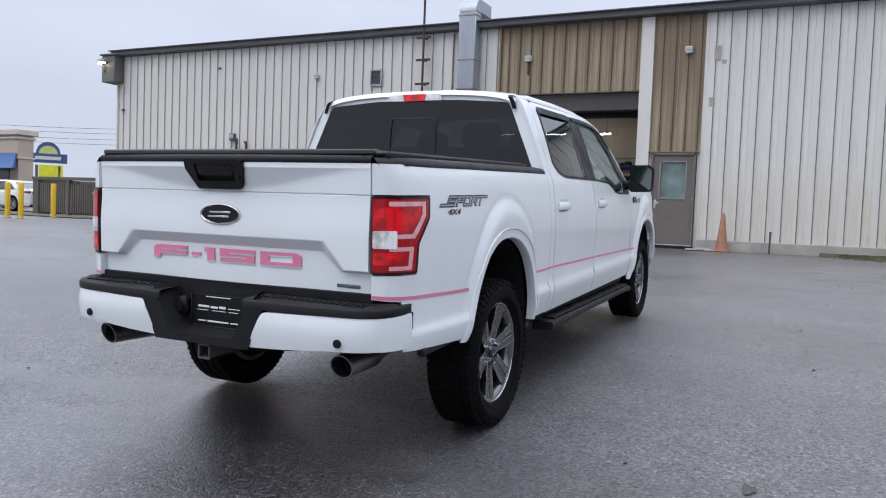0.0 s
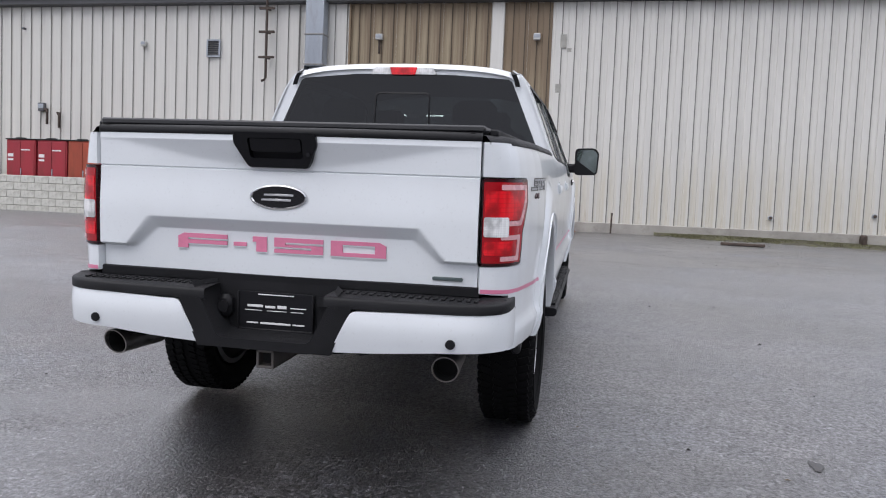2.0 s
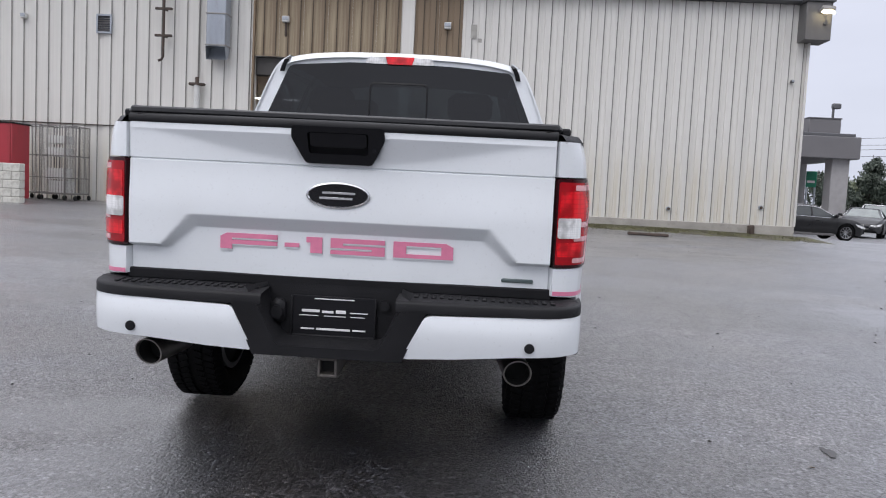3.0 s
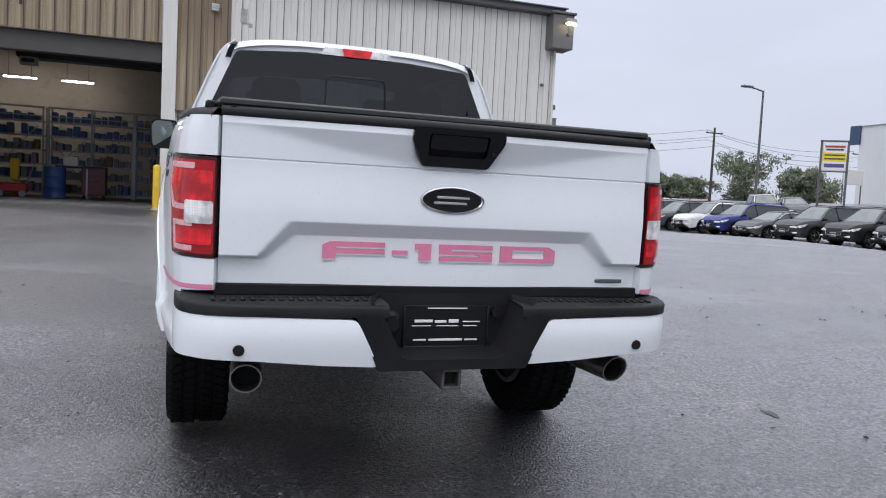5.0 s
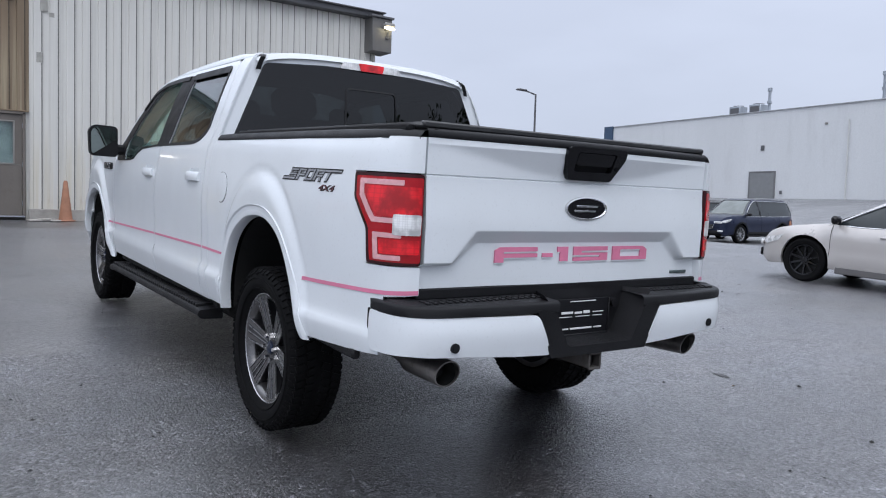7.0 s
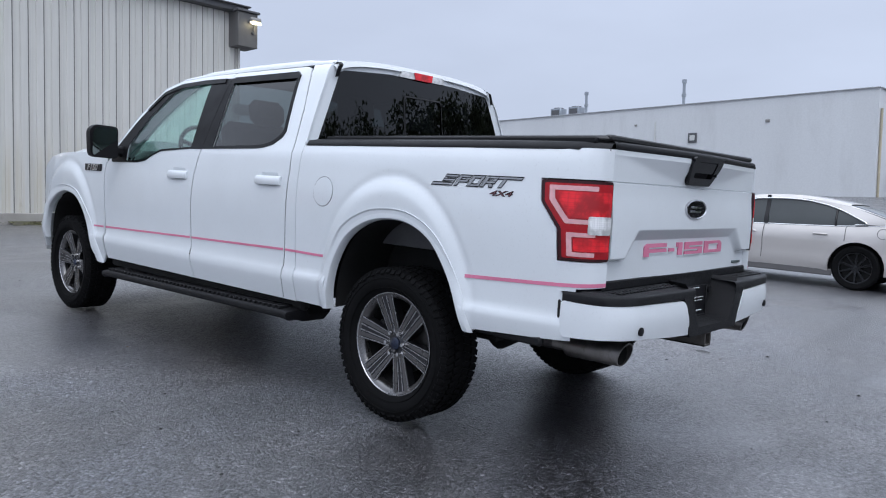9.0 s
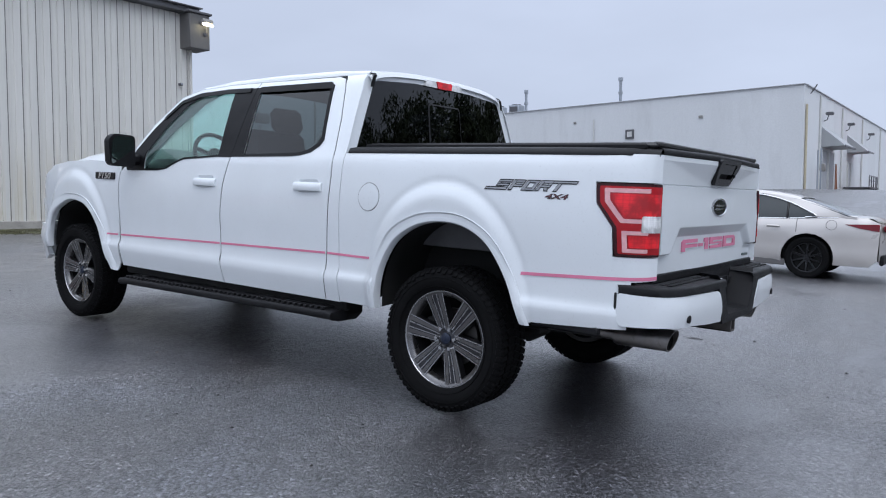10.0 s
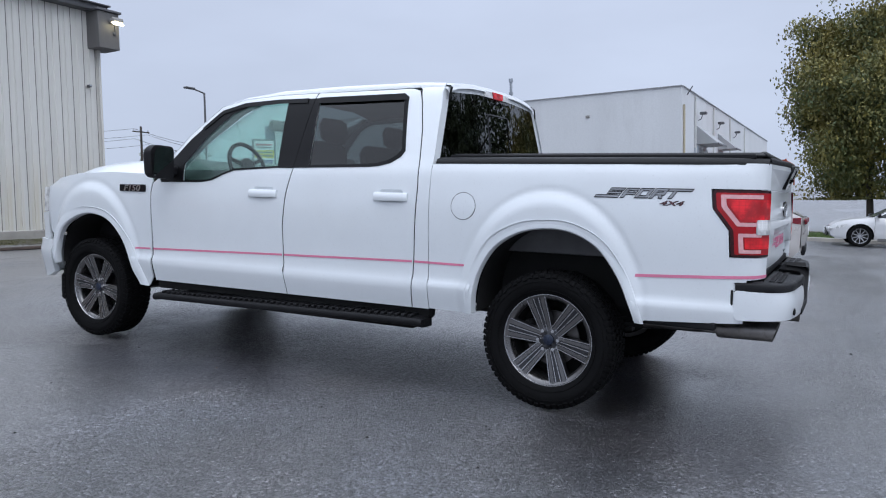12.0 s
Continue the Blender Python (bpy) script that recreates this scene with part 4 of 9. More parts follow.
# ---- tailgate ----
def gate_y(x, z):
    y = -1.070
    ax = abs(x)
    low = lerp_table([(0.0, 1.236), (0.16, 1.238), (0.34, 1.262), (0.54, 1.302), (0.68, 1.326), (0.80, 1.332)], ax)
    t = min(z, 1.331) - low
    y -= 0.46 * (t + math.sqrt(t * t + 0.00012)) / 2 * sstep(0.125, 0.150, ax)
    y += 0.10 * max(0, z - 1.331)
    y += 0.006 * max(0, 1 - abs(z - 1.2225) / 0.004)
    y -= 0.012 * sstep(1.22, 1.04, z)
    lo = lerp_table([(0.0, 0.982), (0.525, 0.982), (0.625, 0.902), (0.80, 0.902)], ax)
    hi = lerp_table([(0.0, 1.030), (0.545, 1.030), (0.645, 0.912), (0.80, 0.912)], ax)
    y += 0.034 * min(max((hi - z) / (hi - lo), 0), 1)
    y += 0.010 * (x / 0.77) ** 2
    return y


zs = sorted({round(0.795 + i * 0.0125, 4) for i in range(45)} | {round(0.895 + i * 0.005, 4) for i in range(30)} | {1.2185, 1.2205, 1.2225, 1.2245, 1.2265, 1.352} | {round(1.24 + i * 0.006, 4) for i in range(15)} | {1.328, 1.331, 1.334})
xs = [-0.766 + 1.532 * i / 152 for i in range(153)]
rows = [[(x, gate_y(x, z), z) for x in xs] for z in zs if z <= 1.3525]
gate = Shape().grid(rows)
rim_pts = [*rows[0], *[r[-1] for r in rows[1:]], *reversed(rows[-1][:-1]), *[r[0] for r in reversed(rows[1:-1])]]
gate.grid([rim_pts, [(x * 0.998, max(y + 0.02, -1.02), z) for x, y, z in rim_pts]], close=True)
tailgate = part("tailgate", gate, WHITE_PAINT, truck, smooth=38)
rows = []
for i in range(61):
    x = -0.770 + 1.54 * i / 60
    y = gate_y(max(abs(x), 0.16), 1.352)
    rows.append([(x, y + 0.012, 1.3525), (x, y - 0.002, 1.3530), (x, y - 0.005, 1.357), (x, y - 0.003, 1.374), (x, y + 0.006, 1.382), (x, y + 0.022, 1.385), (x, -1.0, 1.385)])
part("tailgate_cap", Shape().grid(rows), BLACK_PLASTIC, tailgate, "black plastic top cap", smooth=60)

BEZEL = rounded([(-0.160, 1.362), (0.160, 1.362), (0.166, 1.322), (0.118, 1.233), (-0.118, 1.233), (-0.166, 1.322)], 0.012, 3)
CUP = rounded([(-0.108, 1.342), (0.108, 1.342), (0.105, 1.268), (-0.105, 1.268)], 0.012, 3)


def on_bezel(h):
    return lambda x, z, w: (x, -1.080 - 0.050 * (z - 1.233) / 0.127 - h + w, z)


bezel = part("tailgate_handle", sheet(BEZEL, [CUP], on_bezel(0.006), 0.03, 0.055, 0.02), BLACK_GLOSS, tailgate, "gloss black handle bezel with a camera")
part("handle_cup", sheet(CUP, [], on_bezel(-0.022), 0.03, 0.012, 0.02), BLACK_PLASTIC, bezel)
part("handle_grip", sheet(rounded([(-0.100, 1.340), (0.100, 1.340), (0.100, 1.298), (0.09, 1.292), (-0.09, 1.292), (-0.100, 1.298)], 0.008, 3), [], on_bezel(0.002), 0.03, 0.02, 0.02), BLACK_GLOSS, bezel)
part("camera_lens", Shape().cyl((0.128, -1.10, 1.285), (0.128, -1.112, 1.285), 0.008, n=12), BLACK_GLOSS, bezel)

# oval maker's mark: dark field in a bright ring, with two plain bars across it
oval = [(math.cos(2 * math.pi * i / 48), math.sin(2 * math.pi * i / 48)) for i in range(48)]
ring = Shape()
yb = gate_y(0, 1.122)
ring.grid([[(a * rx, yb - h, 1.122 + b * rz) for a, b in oval] for rx, rz, h in ((0.116, 0.048, 0.0), (0.115, 0.047, 0.008), (0.109, 0.0425, 0.010), (0.105, 0.039, 0.006))], close=True)
emblem = part("emblem", ring, CHROME, tailgate, "dark oval emblem in a chrome ring")
part("emblem_field", Shape().add([(a * 0.106, yb - 0.0062, 1.122 + b * 0.040) for a, b in oval], [tuple(range(48))]), BLACK_GLOSS, emblem)
swash = Shape()
for x0, x1, dz, h in ((-0.058, 0.062, 0.009, 0.009), (-0.068, 0.052, -0.010, 0.009)):
    swash.box(((x0 + x1) / 2, yb - 0.0070, 1.122 + dz), (x1 - x0, 0.003, h), 0.0012)
part("emblem_bar", swash, CHROME, emblem)

# pink pressed characters of the tailgate: slabs parted by slots
def gate_slab(sh, poly, h=0.006):
    sh.prism(poly, lambda x, z, w: (x, gate_y(x, 0.935) - 0.001 - w, z), h)


def slab_with_slots(x0, x1, slots, cut_l=0.02, cut_r=0.02):
    """Rows of a slab between z 0.908 and 0.966, parted by slots (x0, x1, z0, z1)."""
    sh = Shape()
    z0, z1 = 0.908, 0.966
    edges = sorted({z0, z1, *[z for s in slots for z in s[2:]]})
    for a, b in zip(edges, edges[1:]):
        mid = (a + b) / 2
        spans = [(x0, x1)]
        for s in slots:
            if s[2] <= mid <= s[3]:
                spans = [p for q in spans for p in ((q[0], min(q[1], s[0])), (max(q[0], s[1]), q[1])) if p[1] - p[0] > 0.003]
        for l, r in spans:
            cl = cut_l if l == x0 and b == z1 else 0
            cr = cut_r if r == x1 and b == z1 else 0
            gate_slab(sh, [(l, a), (r, a), (r, b - cr * 0.5), (r - cr, b), (l + cl, b), (l, b - cl * 0.5)])
    return sh


for x0, x1, slots, cl, cr in (
    (-0.434, -0.223, [(-0.391, -0.223, 0.941, 0.949), (-0.391, -0.223, 0.908, 0.926)], 0.024, 0.0),
    (-0.196, -0.142, [(-0.196, -0.142, 0.908, 0.926), (-0.196, -0.142, 0.941, 0.966)], 0.0, 0.0),
    (-0.116, -0.058, [(-0.116, -0.101, 0.908, 0.946)], 0.0, 0.0),
    (-0.027, 0.171, [(0.018, 0.171, 0.940, 0.949), (-0.027, 0.124, 0.922, 0.931)], 0.0, 0.0),
    (0.202, 0.419, [(0.249, 0.376, 0.922, 0.952)], 0.0, 0.026)):
    part("tailgate_mark", slab_with_slots(x0, x1, slots, cl, cr), PINK, tailgate, "pink pressed lettering on the white tailgate")
    spans = [(x0, x1)]
    for q in slots:
        if q[2] <= 0.909:
            spans = [p for l, r in spans for p in ((l, min(r, q[0])), (max(l, q[1]), r)) if p[1] - p[0] > 0.005]
    for a, b, zz in [(l, r, 0.908) for l, r in spans] + [(q[0], q[1], q[3]) for q in slots if q[3] < 0.96]:
        edge_strip = Shape()
        if zz < 0.91:
            gate_slab(edge_strip, [(a - 0.001, zz - 0.0050), (b + 0.002, zz - 0.0050), (b + 0.002, zz - 0.0005), (a - 0.001, zz - 0.0005)], 0.0045)
        else:
            gate_slab(edge_strip, [(a + 0.001, zz - 0.0050), (b - 0.001, zz - 0.0050), (b - 0.001, zz - 0.0005), (a + 0.001, zz - 0.0005)], 0.0045)
        part("mark_edge", edge_strip, WHITE_PAINT, tailgate)
gbadge = Shape().box((0.655, gate_y(0.655, 0.845) - 0.003, 0.845), (0.115, 0.008, 0.014), 0.003)
part("engine_badge", gbadge, plain("green_grey_badge", (0.10, 0.13, 0.13), 0.35, 0.4), tailgate, "small grey-green badge bar")
jamb = Shape().box((0, -1.0, 0.80), (1.56, 0.10, 0.04), 0.005)
part("tailgate_sill", jamb, BLACK_PLASTIC, truck)

# ---- folding cover over the bed ----
cover = part("bed_cover", Shape().box((0, -0.19, 1.392), (1.575, 1.69, 0.028), 0.012), BLACK_VINYL, truck, "black folding tonneau cover")
for yc, ln in ((-0.745, 0.555), (-0.182, 0.555), (0.382, 0.555)):
    rows = []
    for j in range(7):
        y = yc - ln / 2 + ln * j / 6
        rows.append([(x, y, 1.404 + 0.012 * (1 - (x / 0.78) ** 4) * (1 - abs(2 * j / 6 - 1) ** 6) + 0.001) for x in [-0.778 + 1.556 * i / 20 for i in range(21)]])
    part("cover_panel", Shape().grid(rows), BLACK_VINYL, cover)
part("cover_edge", Shape().box((0, -1.028, 1.398), (1.55, 0.030, 0.024), 0.006), BLACK_VINYL, cover)
for sgn in (-1, 1):
    rows = []
    for j in range(12):
        s = -1.12 + 1.82 * j / 11
        y = smooth_table(PLAN_Y, s)
        xo = side_x(s, 1.347)
        rows.append([(sgn * (xo + 0.004), y, 1.343), (sgn * (xo + 0.004), y, 1.352), (sgn * (xo - 0.012), y, 1.372), (sgn * (xo - 0.07), y, 1.382), (sgn * 0.74, y, 1.382)])
    part("bed_rail_cap", Shape().grid(rows), BLACK_PLASTIC, truck, smooth=60)
    part("cover_rail", Shape().box((sgn * 0.800, -0.17, 1.385), (0.035, 1.66, 0.028), 0.006), BLACK_PLASTIC, cover)

# ---- rear bumper ----
BUMP_X = [(0, 0), (0.35, 0.350), (0.702, 0.699), (0.80, 0.794), (0.865, 0.848), (0.90, 0.871), (0.94, 0.886), (1.0, 0.895), (1.07, 0.899), (1.14, 0.902)]
BUMP_Y = [(0, -1.205), (0.35, -1.203), (0.702, -1.184), (0.80, -1.162), (0.865, -1.128), (0.90, -1.100), (0.94, -1.064), (1.0, -1.005), (1.07, -0.935), (1.14, -0.865)]


def on_bump(sgn):
    def place(s, z, w):
        f = sstep(0.84, 0.94, s)
        bow = 0.014 * sstep(0.56, 0.66, z) - 0.012 * sstep(0.70, 0.75, z)
        return (sgn * (smooth_table(BUMP_X, s) - (w - 0.25 * bow) * f), smooth_table(BUMP_Y, s) + (w - bow) * (1 - f), z)

    return place


bumper_core = Shape().box((0, -1.005, 0.665), (1.66, 0.12, 0.14), 0.03)
bumper = part("rear_bumper", bumper_core, BLACK_PLASTIC, truck, "white rear bumper with a black step pad")
for sgn in (-1, 1):
    at = on_bump(sgn)
    wing = rounded([(0.338, 0.731), (0.258, 0.574), (0.44, 0.582), (0.65, 0.598), (0.86, 0.604), (1.05, 0.596), (1.064, 0.62), (1.064, 0.744), (0.92, 0.746), (0.6, 0.737)], 0.02, 3, only=(0, 1, 5, 7))
    part("bumper_face", sheet(wing, [], at, 0.035, 0.03, 0.02), WHITE_PAINT, bumper)
    sensor = Shape()
    c = Vector(at(0.705, 0.635, 0))
    sensor.cyl(c + Vector((0, 0.01, 0)), c + Vector((0, -0.006, 0)), 0.0175, n=20).cyl(c + Vector((0, -0.006, 0)), c + Vector((0, -0.008, 0)), 0.012, n=16)
    part("parking_sensor", sensor, BLACK_PLASTIC, bumper)
    rows = []
    for j in range(30):
        s = 0.235 + (1.066 - 0.235) * j / 29
        p = Vector(at(s, 0.75, 0))
        inner = Vector((p.x * (1 - 0.02 * (s > 0.9)), max(-1.06, p.y + 0.02), 0))
        if s > 0.95:
            inner = Vector((sgn * 0.80, p.y + 0.03, 0))
        rows.append([(p.x, p.y + 0.004, 0.736), (p.x, p.y - 0.006, 0.740), (p.x, p.y - 0.006, 0.768), (p.x * 0.998, p.y, 0.776), (p.x * 0.992, p.y + 0.010, 0.779), (inner.x, inner.y, 0.784)])
    pad_shape = Shape().grid(rows)
    pad = part("step_pad", pad_shape, BLACK_PLASTIC, bumper, "black ribbed step pad", smooth=50)
    treads = Shape()
    for j in range(20):
        x = sgn * (0.27 + 0.030 * j)
        for yy in (-1.095, -1.13):
            if abs(x) < 0.80:
                treads.box((x, yy, 0.7835), (0.016, 0.024, 0.007), 0.002)
    part("tread_pattern", treads, BLACK_PLASTIC, pad)
    part("pad_end", Shape().box((sgn * 0.83, -1.035, 0.776), (0.10, 0.055, 0.02), 0.008), BLACK_PLASTIC, pad)
# centre section with the plate hollow
front = [(-0.345, 0.750), (-0.25, 0.742), (-0.185, 0.610), (-0.165, 0.598), (0.165, 0.598), (0.185, 0.610), (0.25, 0.742), (0.345, 0.750), (0.262, 0.562), (-0.262, 0.562)]
part("bumper_centre", sheet(front, [], lambda x, z, w: (x, -1.212 + w, z), 0.03, 0.05, 0.02), BLACK_PLASTIC, bumper)
hollow = Shape()
rim_f = [(-0.30, 0.80), (-0.25, 0.742), (-0.185, 0.610), (-0.165, 0.598), (0.165, 0.598), (0.185, 0.610), (0.25, 0.742), (0.30, 0.80)]
rim_b = [(-0.245, 0.80), (-0.235, 0.742), (-0.190, 0.625), (-0.17, 0.612), (0.17, 0.612), (0.190, 0.625), (0.235, 0.742), (0.245, 0.80)]
hollow.grid([[(x, -1.210 if z < 0.79 else -1.19, z) for x, z in rim_f], [(x, -1.085, z) for x, z in rim_b]])
hollow.add([(x, -1.085, z) for x, z in rim_b], [tuple(range(8))])
part("plate_hollow", hollow, BLACK_PLASTIC, bumper)
plate = part("dealer_plate", Shape().box((0, -1.094, 0.683), (0.300, 0.006, 0.152), 0.002), surface("black_plate_print", (0.008, 0.008, 0.010), 0.5, vary=0.1, scale=8, bumpy=0.0, spec=0.2), bumper, "black plate insert with white bars for its print")
for x0, x1, z, h in ((-0.070, 0.075, 0.749, 0.004), (-0.115, -0.050, 0.704, 0.010), (-0.042, 0.000, 0.702, 0.009), (0.008, 0.045, 0.704, 0.012), (0.060, 0.125, 0.702, 0.004), (-0.125, -0.055, 0.687, 0.003), (-0.035, 0.045, 0.687, 0.003), (0.062, 0.115, 0.687, 0.003), (-0.118, -0.070, 0.638, 0.006), (-0.062, 0.062, 0.638, 0.008), (0.070, 0.118, 0.638, 0.006)):
    part("print_bar", Shape().box(((x0 + x1) / 2, -1.0985, z), (x1 - x0, 0.002, h), 0.0009), WHITE_INK, plate)
part("plate_frame", Shape().box((0, -1.098, 0.612), (0.305, 0.012, 0.010), 0.003).box((-0.152, -1.098, 0.683), (0.006, 0.012, 0.15), 0.002).box((0.152, -1.098, 0.683), (0.006, 0.012, 0.15), 0.002), BLACK_PLASTIC, plate)
part("trailer_socket", Shape().box((-0.200, -1.100, 0.700), (0.052, 0.05, 0.085), 0.014).cyl((-0.2, -1.12, 0.70), (-0.2, -1.135, 0.70), 0.022, n=16), BLACK_PLASTIC, bumper)
part("lock_cover", Shape().cyl((0.185, -1.085, 0.735), (0.185, -1.105, 0.735), 0.018, n=16), BLACK_PLASTIC, bumper)
for sgn in (-1, 1):
    part("plate_light", Shape().box((sgn * 0.252, -1.150, 0.700), (0.010, 0.03, 0.055), 0.003, Matrix.Rotation(radians(sgn * 18), 3, "Y")), CLEAR_LENS, bumper)

hitch = Shape()
for dx, dz, w, h in ((-0.030, 0, 0.010, 0.07), (0.030, 0, 0.010, 0.07), (0, 0.030, 0.07, 0.010), (0, -0.030, 0.07, 0.010)):
    hitch.box((dx, -1.05, 0.522 + dz), (w, 0.28, h), 0.002)
hitch.box((0, -0.96, 0.585), (0.36, 0.07, 0.06), 0.01)
receiver = part("hitch_receiver", hitch, surface("worn_hitch_steel", (0.10, 0.092, 0.086), 0.55, 0.4, vary=0.3, scale=14, bumpy=0.2, dirt=(0.06, 0.035, 0.022)), truck, "worn square steel hitch receiver")
# black block inside the square tube, in place of the shade there
part("receiver_shade_block", Shape().box((0, -1.10, 0.522), (0.049, 0.10, 0.049)), UNDERBODY, receiver)
for sgn in (-1, 1):
    part("chain_loop", Shape().tube([(sgn * 0.05, -1.08, 0.555), (sgn * 0.10, -1.13, 0.545), (sgn * 0.135, -1.12, 0.555), (sgn * 0.13, -1.07, 0.56), (sgn * 0.08, -1.05, 0.56)], 0.009, 8), RUST_IRON, receiver)

for sgn in (-1, 1):
    tip = Shape()
    a, b = Vector((sgn * 0.652, -0.84, 0.513)), Vector((sgn * 0.672, -1.120, 0.522))
    d = (b - a).normalized()
    n = 28
    q = d.to_track_quat("Z", "Y").to_matrix()
    rows = []
    for r, f in ((0.030, -0.25), (0.032, -0.02), (0.047, 0.0), (0.051, 0.05), (0.051, 1.0), (0.0465, 1.0), (0.0465, 0.3)):
        ring = []
        for i in range(n):
            an = 2 * math.pi * i / n
            p = a.lerp(b, f) + q @ Vector((math.cos(an) * r, math.sin(an) * r, 0))
            if f >= 1.0:
                p += d * (p.z - b.z) * 0.35
            ring.append(tuple(p))
        rows.append(ring)
    tip.grid(rows, close=True)
    tip_ob = part("exhaust_tip", tip, EXHAUST, truck, "stained round exhaust tip", fix=False)
    part("tip_inside", Shape().cyl(a.lerp(b, 0.62), a.lerp(b, 0.64), 0.046, n=20).cyl(a.lerp(b, 0.62), a.lerp(b, 0.93), 0.0458, n=24, caps=False), UNDERBODY, tip_ob)
    part("exhaust_pipe", Shape().tube([(sgn * 0.60, -0.45, 0.50), (sgn * 0.61, -0.7, 0.50), tuple(a)], 0.03, 12), STEEL_DULL, truck)

# ---- underside ----
# black core added inside the body; it also keeps the panel gaps dark
under = Shape()
under.box((0, 1.9, 0.80), (1.72, 2.35, 0.62), 0.02)
under.box((0, -0.75, 0.86), (1.66, 0.46, 0.50), 0.02).box((0, 0.0, 1.16), (1.66, 1.9, 0.28), 0.02)
under.box((0, 3.65, 0.95), (1.20, 1.3, 0.4), 0.02)
part("body_core", under, UNDERBODY, truck)
part("frame_rail", Shape().box((-0.42, 1.75, 0.555), (0.09, 4.4, 0.14), 0.01), UNDERBODY, truck)
part("frame_rail", Shape().box((0.42, 1.75, 0.555), (0.09, 4.4, 0.14), 0.01), UNDERBODY, truck)
axle = Shape().cyl((-0.72, 0, 0.40), (0.72, 0, 0.40), 0.05, n=16)
axle.lathe([(0.001, -0.13), (0.09, -0.11), (0.15, 0.0), (0.09, 0.11), (0.001, 0.13)], Matrix.Translation((0.0, 0, 0.40)) @ Matrix.Rotation(radians(90), 4, "X"), 20)
part("rear_axle", axle, UNDERBODY, truck)
# four made-up bulks, added to keep light off the ground under the truck
part("left_light_block", Shape().box((-0.60, 1.55, 0.42), (0.26, 1.25, 0.20), 0.05), UNDERBODY, truck)
part("right_light_block", Shape().box((0.58, 1.35, 0.42), (0.26, 0.75, 0.17), 0.06), UNDERBODY, truck)
part("front_light_block", Shape().box((0, 4.22, 0.345), (1.62, 0.05, 0.22), 0.02), BLACK_PLASTIC, truck)
part("middle_light_block", Shape().box((0, 2.9, 0.42), (0.70, 1.3, 0.10), 0.03), UNDERBODY, truck)
part("front_axle", Shape().cyl((-0.70, 3.683, 0.40), (0.70, 3.683, 0.40), 0.045, n=12).box((0, 3.68, 0.45), (0.7, 0.25, 0.14), 0.03), UNDERBODY, truck)
for sgn in (-1, 1):
    part("leaf_spring", Shape().box((sgn * 0.53, 0.05, 0.465), (0.065, 1.15, 0.022)).box((sgn * 0.53, 0.05, 0.44), (0.065, 0.85, 0.022)), UNDERBODY, truck)
part("spare_tyre", Shape().lathe([(0.20, -0.10), (0.36, -0.11), (0.385, -0.06), (0.385, 0.06), (0.36, 0.11), (0.20, 0.10)], Matrix.Translation((0, -0.60, 0.60)), 32), RUBBER, truck)
part("silencer", Shape().cyl((0.25, 0.6, 0.47), (0.25, 1.3, 0.47), 0.11, n=16), STEEL_DULL, truck)
for sgn in (-1, 1):
    for path_in, zlow in ((ARCH_R, 0.5), (ARCH_F, 0.5)):
        pts = curve_pts(path_in, 4)
        liner = Shape().grid([[(sgn * 0.905, y, z + 0.004) for y, z in pts], [(sgn * 0.56, y, z + 0.02) for y, z in pts]])
        liner.add([(sgn * 0.56, y, z + 0.02) for y, z in pts], [tuple(range(len(pts)))])
        part("wheel_arch_liner", liner, UNDERBODY, truck)
    # black strip that draws the shaded gap between bed and bumper
    part("bumper_gap_shade", Shape().box((sgn * 0.888, -0.930, 0.668), (0.022, 0.012, 0.150), 0.003), UNDERBODY, truck)
    part("lower_bed_trim", Shape().box((sgn * 0.893, -0.685, 0.558), (0.035, 0.36, 0.040), 0.008, Matrix.Rotation(radians(sgn * 2.5), 3, "Z")), BLACK_PLASTIC, truck)
    part("rocker_trim", Shape().box((sgn * 0.850, 1.88, 0.470), (0.06, 2.3, 0.07), 0.015), UNDERBODY, truck)
    step = Shape()
    prof = rounded([(0.845, 0.374), (0.968, 0.378), (0.985, 0.398), (0.978, 0.426), (0.85, 0.434)], 0.014, 3)
    rows = [[(sgn * x, y, z + zz) for x, z in prof] for y, zz in ((0.745, 0.012), (0.79, 0.018), (2.90, -0.010), (2.965, -0.018))]
    step.grid(rows, close=True)
    step.add(rows[0], [tuple(range(len(prof)))]).add(rows[-1], [tuple(range(len(prof)))])
    board = part("running_board", step, BLACK_PLASTIC, truck, "black ribbed running board")
    ribs = Shape()
    for i in range(44):
        y = 0.83 + i * 0.0475
        ribs.box((sgn * 0.918, y, 0.435 + 0.018 - (y - 0.79) * 0.0133), (0.105, 0.024, 0.020), 0.003)
    part("board_tread", ribs, BLACK_PLASTIC, board)
    for y in (0.95, 1.85, 2.75):
        part("board_bracket", Shape().box((sgn * 0.80, y, 0.43), (0.22, 0.06, 0.03), 0.008), UNDERBODY, board)

# ---- cabin ----
def seat(x, y, wide, rear=False):
    cushion = Shape().box((x, y, 1.02), (wide, 0.52, 0.16), 0.05)
    ob = part("bench_seat" if rear else "seat", cushion, INTERIOR, truck, "black cloth seat")
    part("backrest", Shape().box((x, y - 0.27, 1.24), (wide, 0.14, 0.56), 0.05, Matrix.Rotation(radians(-12), 3, "X")), INTERIOR, ob)
    for hx in ((x,) if not rear else (x - 0.42, x + 0.42)):
        part("headrest", Shape().box((hx, y - 0.345, 1.585), (0.27, 0.10, 0.17), 0.04, Matrix.Rotation(radians(-12), 3, "X")), INTERIOR, ob)


